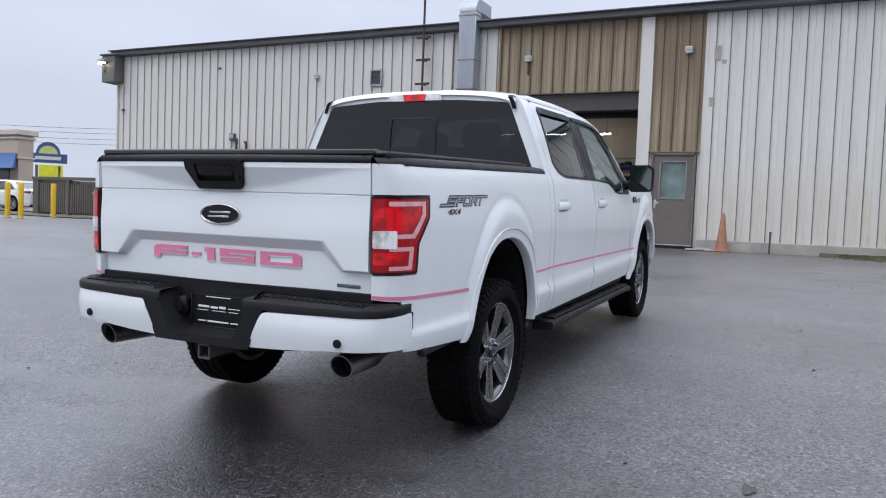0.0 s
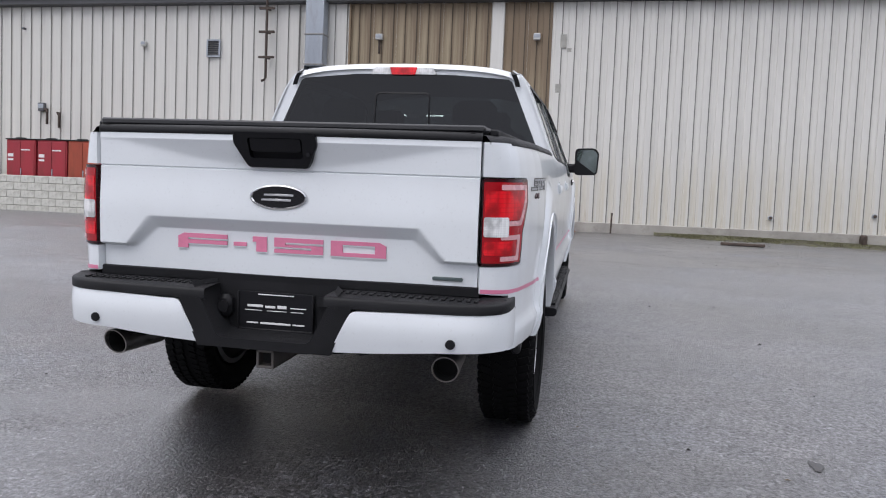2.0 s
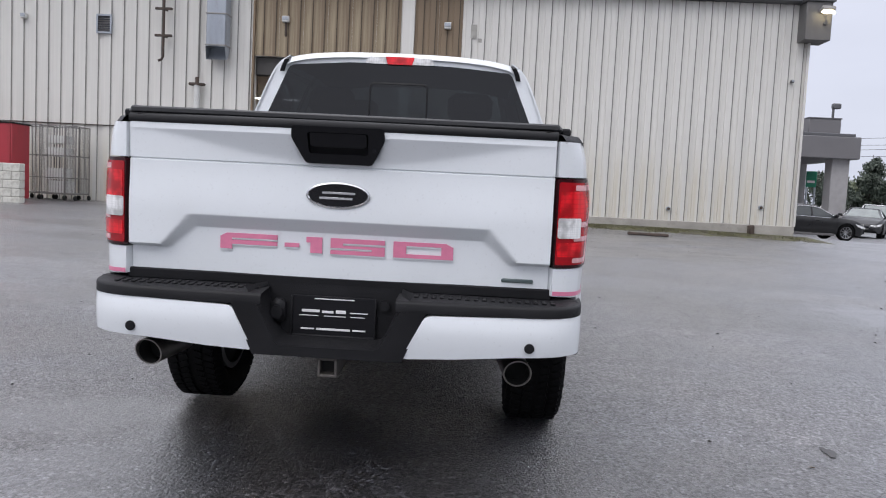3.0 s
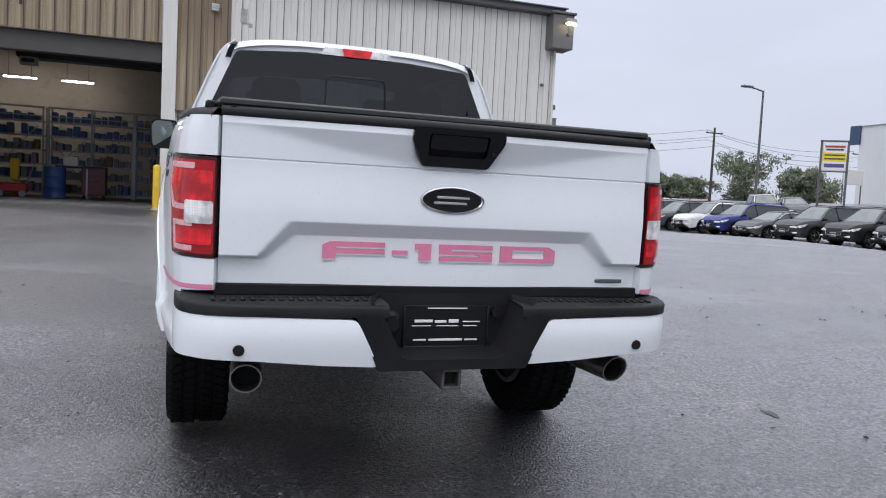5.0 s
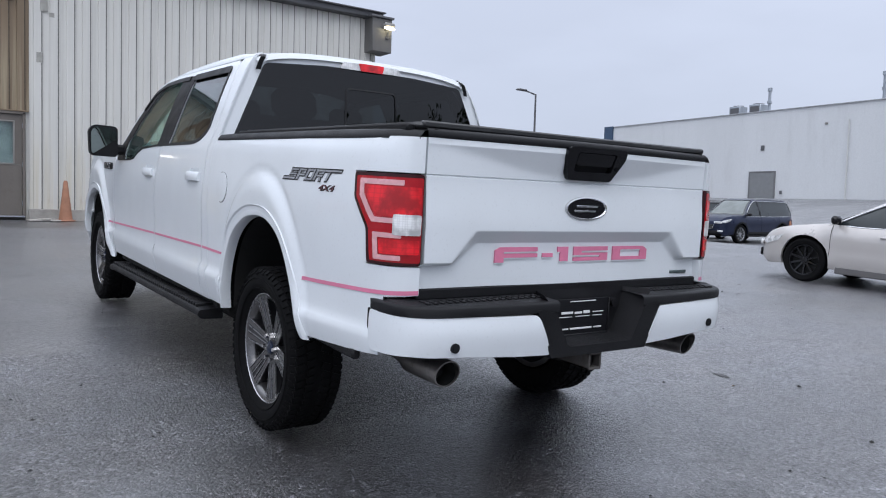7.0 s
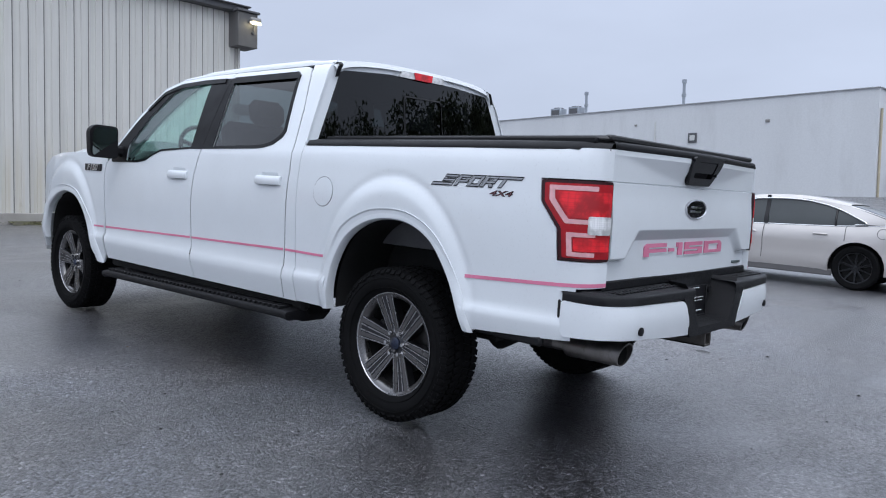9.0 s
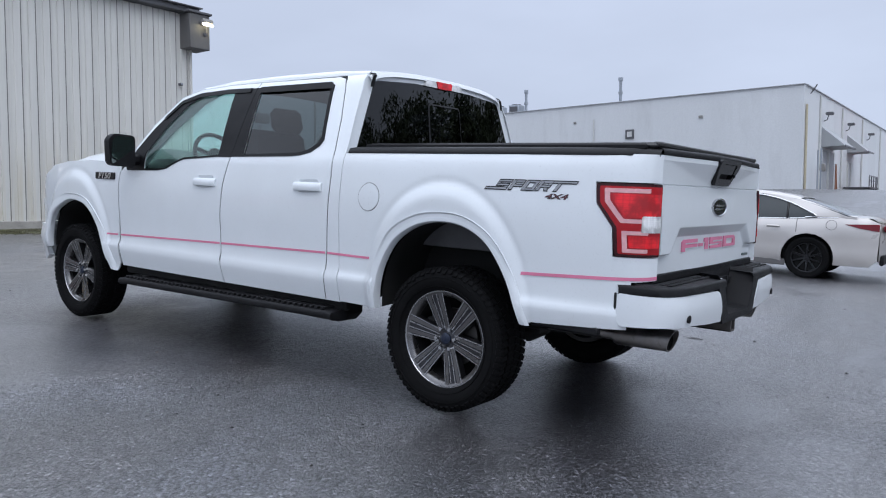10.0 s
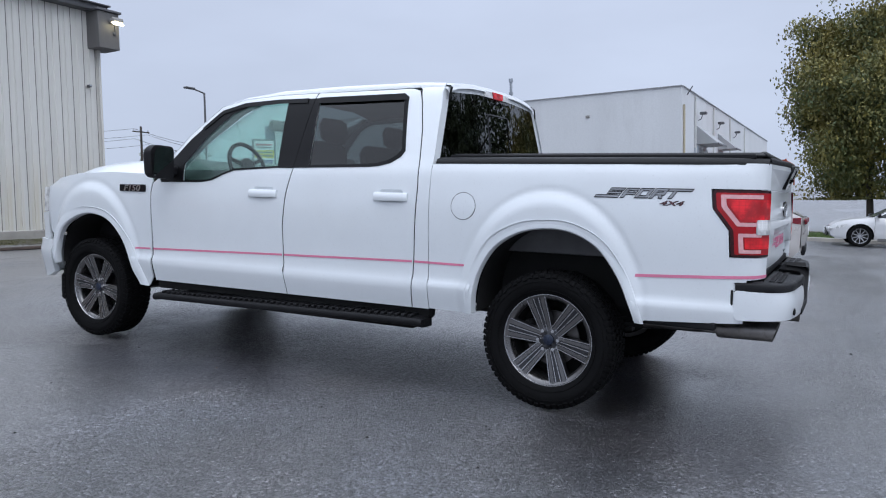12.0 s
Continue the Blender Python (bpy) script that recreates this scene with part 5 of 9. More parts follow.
seat(-0.40, 2.15, 0.52)
seat(0.40, 2.15, 0.52)
seat(0.0, 1.22, 1.36, True)
part("dashboard", Shape().box((0, 2.83, 1.17), (1.55, 0.40, 0.26), 0.07), INTERIOR, truck)
wheel_m = Matrix.Translation((-0.40, 2.60, 1.335)) @ Matrix.Rotation(radians(68), 4, "X")
sw = Shape().lathe([(0.180 + 0.016 * math.cos(a), 0.016 * math.sin(a)) for a in [2 * math.pi * i / 10 for i in range(11)]], wheel_m, 28)
sw.lathe([(0.001, 0.02), (0.065, 0.015), (0.07, -0.01), (0.001, -0.02)], wheel_m, 16)
for a in (0, 140, 220):
    d = wheel_m.to_3x3() @ Vector((math.cos(radians(a + 20)), math.sin(radians(a + 20)), 0))
    sw.cyl(wheel_m.translation + d * 0.05, wheel_m.translation + d * 0.18, 0.016, n=8)
part("steering_wheel", sw, INTERIOR, truck)
part("grab_handle", Shape().tube([(0.735, 2.72, 1.42), (0.68, 2.66, 1.43), (0.64, 2.54, 1.54), (0.66, 2.48, 1.60)], 0.014, 8), INTERIOR, truck)
part("rear_view_mirror", Shape().box((0, 2.62, 1.668), (0.27, 0.04, 0.085), 0.02), INTERIOR, truck)
part("headliner", Shape().grid([[(x, y, roof_z(x, y) - 0.035) for x in (-0.68, -0.4, 0, 0.4, 0.68)] for y in (0.80, 1.2, 1.6, 2.0, 2.2)]), INTERIOR, truck)
part("cabin_rear_wall", Shape().box((0, 0.80, 1.12), (1.66, 0.03, 0.40), 0.01), INTERIOR, truck)

# ---- wheels ----
def build_wheel():
    """One wheel with its axle along x; the outer face looks to +x."""
    ax = Matrix.Rotation(radians(90), 4, "Y")
    barrel = Shape().lathe([(0.225, -0.11), (0.255, -0.105), (0.240, -0.05), (0.236, 0.06), (0.244, 0.086), (0.256, 0.094), (0.268, 0.100)], ax, 64)
    hub = part("wheel", barrel, RIM_GREY, None, "six-spoke dark alloy wheel with an all-terrain tyre")
    part("rim_lip", Shape().lathe([(0.2665, 0.0985), (0.270, 0.1035), (0.2745, 0.1035), (0.276, 0.096), (0.270, 0.088)], ax, 64), RIM_BRIGHT, hub)
    part("rim_well", Shape().lathe([(0.238, 0.055), (0.232, 0.0), (0.234, -0.08), (0.03, -0.085)], ax, 48), UNDERBODY, hub)
    prof = [(0.268, 0.098), (0.283, 0.112), (0.312, 0.131), (0.345, 0.136), (0.372, 0.128), (0.390, 0.116), (0.397, 0.100), (0.397, 0.0)]
    prof = prof + [(r, -x) for r, x in reversed(prof[:-1])]
    tyre = part("tyre", Shape().lathe(prof, ax, 72), RUBBER, hub, "black all-terrain tyre", fix=False)
    tread = Shape()
    for i in range(64):
        for x, w, off in ((0.092, 0.046, 0.0), (0.036, 0.042, 0.5), (-0.036, 0.042, 0.0), (-0.092, 0.046, 0.5)):
            a = 2 * math.pi * (i + off) / 64
            r = 0.400
            m = Matrix.Rotation(-a, 3, "X") @ Matrix.Rotation(radians(18 if x > 0 else -18), 3, "Z")
            tread.box((x, r * math.sin(a), r * math.cos(a)), (w, 0.029, 0.014), 0.0, m)
        for x in (0.119, -0.119):
            a = 2 * math.pi * (i + (0 if x > 0 else 0.5)) / 64
            m = Matrix.Rotation(-a, 3, "X") @ Matrix.Rotation(radians(44 if x > 0 else -44), 3, "Y")
            q = 0.3875 if i % 2 else 0.385
            tread.box((x, q * math.sin(a), q * math.cos(a)), (0.030 if i % 2 else 0.040, 0.025, 0.010), 0.0, m)
    part("tread", tread, RUBBER, tyre, smooth=0)
    rings = Shape()
    for r in (0.302, 0.352):
        rings.lathe([(r - 0.002, 0.126 if r < 0.33 else 0.134), (r, 0.131 if r < 0.33 else 0.1385), (r + 0.002, 0.127 if r < 0.33 else 0.135)], ax, 64)
    part("sidewall_ring", rings, RUBBER, tyre)
    for k in range(6):
        m = Matrix.Rotation(radians(60 * k + 8), 4, "X")
        st = [(0.0, 0.066), (0.2, 0.070), (0.5, 0.078), (0.8, 0.087), (1.0, 0.093)]

        def bar(a0, a1, b0, b1, lift, deep, m=m, st=st):
            """A strip of the spoke between two side lines, from the hub to the rim."""
            rows = []
            for f, face in st:
                r, u, w = 0.048 + 0.208 * f, a0 + (a1 - a0) * f, b0 + (b1 - b0) * f
                rows.append([tuple(m @ Vector(p)) for p in ((face - deep, u, r), (face + lift, u, r), (face + lift, w, r), (face - deep, w, r))])
            return Shape().grid(rows)

        spoke = part("spoke", bar(-0.036, -0.060, 0.036, 0.060, 0.0, 0.05), RIM_DARK, hub)
        for a0, a1, b0, b1, mt, up in ((-0.0368, -0.0608, -0.0318, -0.0545, RIM_BRIGHT, 0.004), (0.0318, 0.0545, 0.0368, 0.0608, RIM_BRIGHT, 0.004), (-0.028, -0.049, -0.015, -0.027, RIM_GREY, 0.003), (0.015, 0.027, 0.028, 0.049, RIM_GREY, 0.003), (-0.0095, -0.0185, -0.0055, -0.0125, RIM_BRIGHT, 0.004), (0.0055, 0.0125, 0.0095, 0.0185, RIM_BRIGHT, 0.004)):
            part("machined_edge", bar(a0, a1, b0, b1, up, 0.002), mt, spoke)
    part("hub_face", Shape().lathe([(0.088, 0.030), (0.084, 0.062), (0.076, 0.0685), (0.040, 0.0705), (0.036, 0.073)], ax, 32), RIM_DARK, hub)
    part("centre_cap", Shape().lathe([(0.0335, 0.070), (0.033, 0.080), (0.028, 0.084), (0.001, 0.085)], ax, 24), plain("dark_blue_cap", (0.015, 0.022, 0.045), 0.3, 0.1), hub, "dark blue centre cap")
    for k in range(6):
        a = radians(60 * k + 38)
        y, z = 0.062 * math.sin(a), 0.062 * math.cos(a)
        part("lug_nut", Shape().cyl((0.060, y, z), (0.092, y, z), 0.0135, 0.0110, n=6), CHROME, hub)
    part("brake_disc", Shape().lathe([(0.06, -0.02), (0.165, -0.02), (0.165, 0.0), (0.06, 0.0)], ax, 32), STEEL_DULL, hub)
    part("brake_caliper", Shape().box((0.0, -0.13, 0.05), (0.07, 0.07, 0.15), 0.015), UNDERBODY, hub)
    return hub


wheel = build_wheel()
wheel.parent = truck
FIT = Matrix.Diagonal((0.96, 0.960, 0.960, 1))
wheel.matrix_basis = pose(0.808, 0, 0.391) @ pose(0, 0, 0, -23, 0, 0) @ FIT
for x, y, turn in ((0.808, 3.683, 0), (-0.808, 0, 180), (-0.808, 3.683, 180)):
    copy_thing(wheel, pose(x, y, 0.391, 0, 0, turn) @ pose(0, 0, 0, 20 * y if y else 10, 0, 0) @ FIT)


# ---- ground: one sheet to the horizon ----
def ground_z(x, y):
    z = smooth_table([(-400, -0.40), (-30, -0.40), (-12, -0.36), (-7, -0.300), (-3, -0.1335), (0, 0.0), (5, 0.2225), (8, 0.325), (12, 0.41), (15.6, 0.45), (30, 0.45), (400, 0.45)], y)
    far = smooth_table([(-400, 0.0), (4, 0.0), (9, -0.070), (12, -0.09), (16, -0.14), (22, -0.35), (29, -0.33), (36, 0.12), (46, 1.0), (57, 1.9), (70, 2.0), (400, 2.0)], x)
    dip = 0.32 * sstep(9.5, 11.5, x) * (1 - sstep(16, 20, x)) * sstep(15.8, 25, y) * (1 - sstep(33, 42, y))
    dip += 0.22 * sstep(8, 12.5, y) * sstep(17, 21, x) * (1 - sstep(32, 38, x))
    return z + far - dip


xs = sorted({-420, -300, -200, -140, -100, -75, 90, 120, 160, 220, 300, 420} | {-60 + 4 * i for i in range(12)} | {-14 + 1.0 * i for i in range(44)} | {30 + 3 * i for i in range(18)})
ys = sorted({-420, -300, -200, -140, -100, -75, -55, 70, 90, 120, 160, 220, 300, 420} | {-40 + 4 * i for i in range(8)} | {-10 + 1.0 * i for i in range(34)} | {24 + 4 * i for i in range(11)})
tagged(part("ground", Shape().grid([[(x, y, ground_z(x, y)) for x in xs] for y in ys]), ASPHALT, smooth=60), "dark wet asphalt yard with paler damp streaks", "ground", kind="structure")


# fallen leaves and crumbs of gravel
CLOD = surface("dark_stone", (0.018, 0.017, 0.017), 0.9, vary=0.6, scale=5, bumpy=0.2)
rng = random.Random(77)
for nm, lab, cat, mat, count in (("fallen_leaves", "small brown fallen leaves scattered on the asphalt", "leaves", surface("leaf_litter", (0.16, 0.11, 0.05), 0.8, vary=0.5, scale=5, bumpy=0), 150), ("gravel", "dark crumbs of gravel scattered on the asphalt", "gravel", surface("gravel_crumbs", (0.022, 0.021, 0.020), 0.9, vary=0.6, scale=5, bumpy=0.2), 420)):
    litter = Shape()
    for i in range(count):
        x, y = rng.uniform(-7, 10), rng.uniform(-4, 12)
        if abs(x) < 1.0 and -1.3 < y < 4.7:
            continue
        z, a, r = ground_z(x, y) + 0.003, rng.uniform(0, 6.28), 0.005 + 0.013 * rng.random() ** 2.5
        c, s = math.cos(a) * r, math.sin(a) * r
        if nm == "gravel":
            r *= 0.6
            litter.add([(x + c, y + s, z), (x - s, y + c, z), (x - c, y - s, z), (x + s, y - c, z), (x + s * 0.2, y, z + r)], [(0, 1, 4), (1, 2, 4), (2, 3, 4), (3, 0, 4)])
        else:
            litter.add([(x + c * 1.6, y + s * 1.6, z), (x - s * 0.7, y + c * 0.7, z + r * 0.5), (x - c * 1.6, y - s * 1.6, z), (x + s * 0.7, y - c * 0.7, z + r * 0.3)], [(0, 1, 2, 3)])
    tagged(part(nm, litter, mat, smooth=0, fix=False), lab, cat, kind="stuff")

clods = Shape()
for i in range(420):
    x, y = rng.uniform(2.2, 15), rng.uniform(0.5, 13)
    r, a = 0.007 + 0.011 * rng.random() ** 3, rng.uniform(0, 6.28)
    c, w, z = math.cos(a) * r, math.sin(a) * r, ground_z(x, y)
    clods.add([(x + c, y + w, z), (x - w, y + c, z), (x - c, y - w, z), (x + w, y - c, z), (x + w * 0.3, y + c * 0.2, z + r * 0.8)], [(0, 1, 4), (1, 2, 4), (2, 3, 4), (3, 0, 4)])
tagged(part("stones", clods, CLOD, smooth=0, fix=False), "dark small stones strewn over the asphalt", "stones", kind="stuff")


tar = Shape()
rng = random.Random(31)
tar_ring = []
for i in range(28):
    a = 2 * math.pi * i / 28
    q = 1 + 0.22 * math.sin(3 * a + 1) + rng.uniform(-0.12, 0.12)
    x, y = 2.19 + 0.028 * q * math.cos(a), -0.29 + 0.060 * q * math.sin(a)
    tar_ring.append((x, y, ground_z(x, y) + 0.004))
tar.add(tar_ring, [tuple(range(28))])
tagged(part("tar_patch", tar, surface("tar", (0.050, 0.048, 0.050), 0.6, vary=0.4, scale=20, grain=120, bumpy=0.8, spec=0.6), smooth=0), "small dark tar patch on the asphalt", "patch", kind="structure")


# ---- workshop building: ribbed metal walls on a concrete foot, a vehicle opening and a side door ----
WALL_Y, LEFT_X, RIGHT_X, EAVE = 15.6, -19.98, 8.43, 6.17
OPEN_L, OPEN_R, OPEN_TOP, FLOOR_Z = -5.42, -1.66, 4.37, 0.50

core = Shape()
core.box(((LEFT_X + OPEN_L) / 2, WALL_Y + 0.16, 3.2), (OPEN_L - LEFT_X, 0.2, 6.0))
core.box(((OPEN_L + OPEN_R) / 2, WALL_Y + 0.16, (OPEN_TOP + 6.2) / 2), (OPEN_R - OPEN_L, 0.2, 6.2 - OPEN_TOP))
core.box((-1.475, WALL_Y + 0.16, 3.2), (0.37, 0.2, 6.0))
core.box((-0.74, WALL_Y + 0.16, (2.82 + 6.2) / 2), (1.10, 0.2, 6.2 - 2.82))
core.box(((-0.19 + RIGHT_X) / 2, WALL_Y + 0.16, 3.2), (RIGHT_X + 0.19, 0.2, 6.0))
wall_s = tagged(part("wall_south", core, SIDING, smooth=0), "grey-white ribbed metal wall with rust stains", "wall", kind="structure")
side = Shape().box((LEFT_X + 0.1, WALL_Y + 12.3, 3.2), (0.2, 24, 6.0))
tagged(part("wall_west", side, SIDING, smooth=0), "grey-white metal end wall", "wall", kind="structure")
side = Shape().box((RIGHT_X - 0.1, WALL_Y + 12.3, 3.2), (0.2, 24, 6.0))
wall_e = tagged(part("wall_east", side, SIDING, smooth=0), "grey-white metal end wall", "wall", kind="structure")
tagged(part("wall_north", Shape().box((-5.8, WALL_Y + 24.3, 3.2), (28.4, 0.2, 6.0)), SIDING, smooth=0), "grey-white metal rear wall", "wall", kind="structure")
tagged(part("building_roof", Shape().box((-5.8, WALL_Y + 12.2, 6.26), (28.3, 24.6, 0.12)), DARK_TRIM, smooth=0), "flat dark roof of the workshop", "roof", kind="structure")

PITCH = 0.3288


def rib_panel(w, h):
    """A sheet of ribbed siding, w wide and h high, with a narrow seam in each rib; its back lies in the plane y = 0."""
    n = max(1, round(w / PITCH))
    p = w / n
    line = [(0.0, -0.020)]
    for i in range(n):
        x = i * p
        line += [(x + 0.215 * p, -0.020), (x + 0.245 * p, -0.046), (x + 0.706 * p, -0.046), (x + 0.708 * p, -0.030), (x + 0.766 * p, -0.030), (x + 0.768 * p, -0.020)]
    line.append((w, -0.020))
    sh = Shape()
    sh.grid([[(x, y, 0) for x, y in line], [(x, y, h) for x, y in line]])
    return sh


def seam_shade_strips(w, h):
    """Dark strips in the seams of one sheet, standing in for the shade under each lap."""
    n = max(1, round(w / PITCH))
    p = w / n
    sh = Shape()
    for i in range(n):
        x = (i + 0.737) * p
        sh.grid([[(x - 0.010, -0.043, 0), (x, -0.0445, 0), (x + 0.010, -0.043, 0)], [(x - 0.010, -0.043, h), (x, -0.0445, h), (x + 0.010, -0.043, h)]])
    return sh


# shade of the seams put into the colour, with random dirt on the grey
SEAM_SHADE_GREY = surface("dirty_seam_shade_grey", (0.15, 0.145, 0.135), 0.8, vary=0.3, scale=2, bumpy=0.1, streak=True, dirt=(0.07, 0.06, 0.05))
SEAM_SHADE_BROWN = surface("seam_shade_dark_brown", (0.075, 0.058, 0.042), 0.8, vary=0.3, scale=2, bumpy=0.1, streak=True)
panel_cache = {}


def lay_panels(x0, x1, z0, z1, mat, parent, wide=0.6577, axis="x"):
    n = max(1, round((x1 - x0) / wide))
    w = (x1 - x0) / n
    key = (round(w, 4), round(z1 - z0, 3), mat.name)
    if key not in panel_cache:
        panel_cache[key] = mesh_of("wall_panel", rib_panel(w - 0.004, z1 - z0), mat, smooth=0, fix=False)
        panel_cache[key, "seam"] = mesh_of("panel_seam_shade", seam_shade_strips(w - 0.004, z1 - z0), SEAM_SHADE_BROWN if mat is SIDING_BROWN else SEAM_SHADE_GREY, smooth=0, fix=False)
    for i in range(n):
        ob = new("wall_panel", panel_cache[key])
        ob.parent = parent
        if axis == "x":
            ob.matrix_local = Matrix.Translation((x0 + i * w, WALL_Y + 0.055, z0))
        else:
            ob.matrix_local = Matrix.Translation((RIGHT_X + 0.004, x0 + i * w, z0)) @ Matrix.Rotation(radians(90), 4, "Z")
        strip = new("panel_seam_shade", panel_cache[key, "seam"])
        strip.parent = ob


lay_panels(LEFT_X, OPEN_L - 0.02, 0.42, EAVE, SIDING, wall_s)
lay_panels(OPEN_L, OPEN_R - 0.02, OPEN_TOP, EAVE, SIDING_BROWN, wall_s)
lay_panels(-1.335, -0.125, 2.83, EAVE, SIDING_BROWN, wall_s, 0.605)
lay_panels(-0.12, RIGHT_X, 0.70, EAVE, SIDING, wall_s)
lay_panels(WALL_Y + 0.3, WALL_Y + 12.0, 0.70, EAVE, SIDING, wall_e, axis="y")

trim = Shape().box((-1.50, WALL_Y + 0.02, (FLOOR_Z + EAVE) / 2), (0.315, 0.10, EAVE - FLOOR_Z), 0.006)
tagged(part("trim", trim, SIDING), "pale flat metal pilaster between brown panels", "trim", kind="structure")
tagged(part("trim", Shape().box((-5.435, WALL_Y + 0.01, (FLOOR_Z + EAVE) / 2), (0.05, 0.12, EAVE - FLOOR_Z), 0.005), SIDING_BROWN), "brown jamb of the vehicle opening", "trim", kind="structure")
tagged(part("trim", Shape().box((-0.74, WALL_Y - 0.005, 2.825), (1.22, 0.09, 0.03), 0.006), SIDING_BROWN), "brown drip edge over the door", "trim", kind="structure")
tagged(part("trim", Shape().box((RIGHT_X + 0.01, WALL_Y + 0.02, 3.43), (0.06, 0.13, 5.45), 0.006), SIDING), "corner flashing of the metal wall", "trim", kind="structure")
tagged(part("trim", Shape().box((LEFT_X - 0.01, WALL_Y + 0.02, 3.3), (0.06, 0.13, 5.7), 0.006), SIDING), "corner flashing of the metal wall", "trim", kind="structure")
tagged(part("trim", Shape().box((-9.6, WALL_Y + 0.0, 2.42), (5.6, 0.05, 0.022), 0.004), RUST_IRON), "thin rusty rail along the wall", "trim", kind="structure")
fascia = Shape().box(((LEFT_X + RIGHT_X) / 2, WALL_Y - 0.08, 6.265), (RIGHT_X - LEFT_X + 0.35, 0.30, 0.17), 0.02).box(((LEFT_X + RIGHT_X) / 2, WALL_Y - 0.12, 6.345), (RIGHT_X - LEFT_X + 0.42, 0.40, 0.035), 0.008)
tagged(part("trim", fascia, DARK_TRIM), "dark metal roof edge with a gutter lip", "trim", kind="structure")
foot = Shape().box(((-0.12 + RIGHT_X) / 2, WALL_Y + 0.04, 0.44), (RIGHT_X + 0.16, 0.16, 0.53), 0.015)
tagged(part("baseboard", foot, CONCRETE), "stained concrete foot under the metal wall", "foundation", kind="structure")

# the vehicle opening: a steel lintel and the workshop seen inside
tagged(part("trim", Shape().box(((OPEN_L + OPEN_R) / 2, WALL_Y + 0.28, 4.13), (OPEN_R - OPEN_L, 0.25, 0.46), 0.02), surface("dark_lintel_steel", (0.060, 0.056, 0.052), 0.6, vary=0.2, scale=1.5, bumpy=0.1, dirt=(0.05, 0.045, 0.04))), "dark grey steel lintel over the vehicle opening", "beam", kind="structure")
IN_FLOOR = surface("workshop_floor", (0.10, 0.095, 0.09), 0.6, vary=0.25, scale=1.2, bumpy=0.15, dirt=(0.03, 0.03, 0.03))
IN_WALL = surface("beige_workshop_wall", (0.52, 0.46, 0.39), 0.8, vary=0.1, scale=0.8, bumpy=0.1, dirt=(0.16, 0.14, 0.12), dirt_amount=0.4)
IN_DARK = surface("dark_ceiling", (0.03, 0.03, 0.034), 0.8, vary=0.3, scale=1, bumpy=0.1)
RACK_STEEL = surface("rack_steel", (0.26, 0.26, 0.28), 0.5, 0.5, vary=0.2, scale=3, bumpy=0.05)
tagged(part("workshop_floor", Shape().box((-4.5, WALL_Y + 5.2, FLOOR_Z - 0.06), (11.0, 10.2, 0.16)), IN_FLOOR), "worn dark workshop floor", "floor", kind="structure")
tagged(part("workshop_wall", Shape().box((-4.5, WALL_Y + 7.8, 2.8), (11.0, 0.15, 4.8)).box((-9.95, WALL_Y + 4.0, 2.8), (0.15, 7.6, 4.8)).box((0.95, WALL_Y + 4.0, 2.8), (0.15, 7.4, 4.8)), IN_WALL, smooth=0), "beige inner walls of the workshop", "wall", kind="structure")
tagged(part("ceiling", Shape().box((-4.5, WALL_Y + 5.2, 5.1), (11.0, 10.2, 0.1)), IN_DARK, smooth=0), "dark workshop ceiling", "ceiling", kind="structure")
tagged(part("threshold", Shape().box(((OPEN_L + OPEN_R) / 2, WALL_Y + 0.10, 0.475), (OPEN_R - OPEN_L + 0.2, 0.35, 0.09), 0.02), IN_FLOOR), "dark wet concrete threshold of the vehicle opening", "kerb", kind="structure")

for x in (-5.863, -4.304, -7.509):
    tube = thing("strip_light", "lit white fluorescent strip light under the ceiling", "light", Matrix.Translation((x, WALL_Y + 6.35, 4.003)), "workshop strip lights")
    part("light_tube", Shape().box((0, 0, 0), (0.866, 0.055, 0.038), 0.01), glow("tube_glow", (1.0, 0.93, 0.84), 34.0), tube)
    part("housing", Shape().box((0, 0, 0.035), (0.91, 0.095, 0.03), 0.008).cyl((-0.3, 0, 0.05), (-0.3, 0, 1.05), 0.006, n=6).cyl((0.3, 0, 0.05), (0.3, 0, 1.05), 0.006, n=6), IN_DARK, tube)
duct = thing("ceiling_duct", "dark sheet-metal duct hung under the workshop ceiling", "duct", Matrix.Translation((-3.2, WALL_Y + 3.2, 4.35)))
part("duct_body", Shape().box((0, 0, 0), (4.2, 0.55, 0.42), 0.03).box((0.3, 0.8, 0.1), (3.2, 0.3, 0.3), 0.03), IN_DARK, duct)
part("pipe_run", Shape().cyl((-3.2, -0.4, 0.1), (2.4, -0.4, 0.1), 0.05, n=10), RACK_STEEL, duct)
part("hanger", Shape().cyl((-1.5, 0, 0.2), (-1.5, 0, 0.72), 0.01, n=6).cyl((1.5, 0, 0.2), (1.5, 0, 0.72), 0.01, n=6), RACK_STEEL, duct)
box_vent = thing("unit_heater", "small grey heater box under the ceiling", "heater", Matrix.Translation((-5.0, WALL_Y + 3.0, 4.05)))
part("casing", Shape().box((0, 0, 0), (0.42, 0.3, 0.20), 0.02).cyl((0, 0, 0.1), (0, 0, 1.0), 0.012, n=6), GREY_BOX, box_vent)
part("grille", Shape().box((0, -0.155, 0), (0.30, 0.012, 0.10), 0.004), IN_DARK, box_vent)


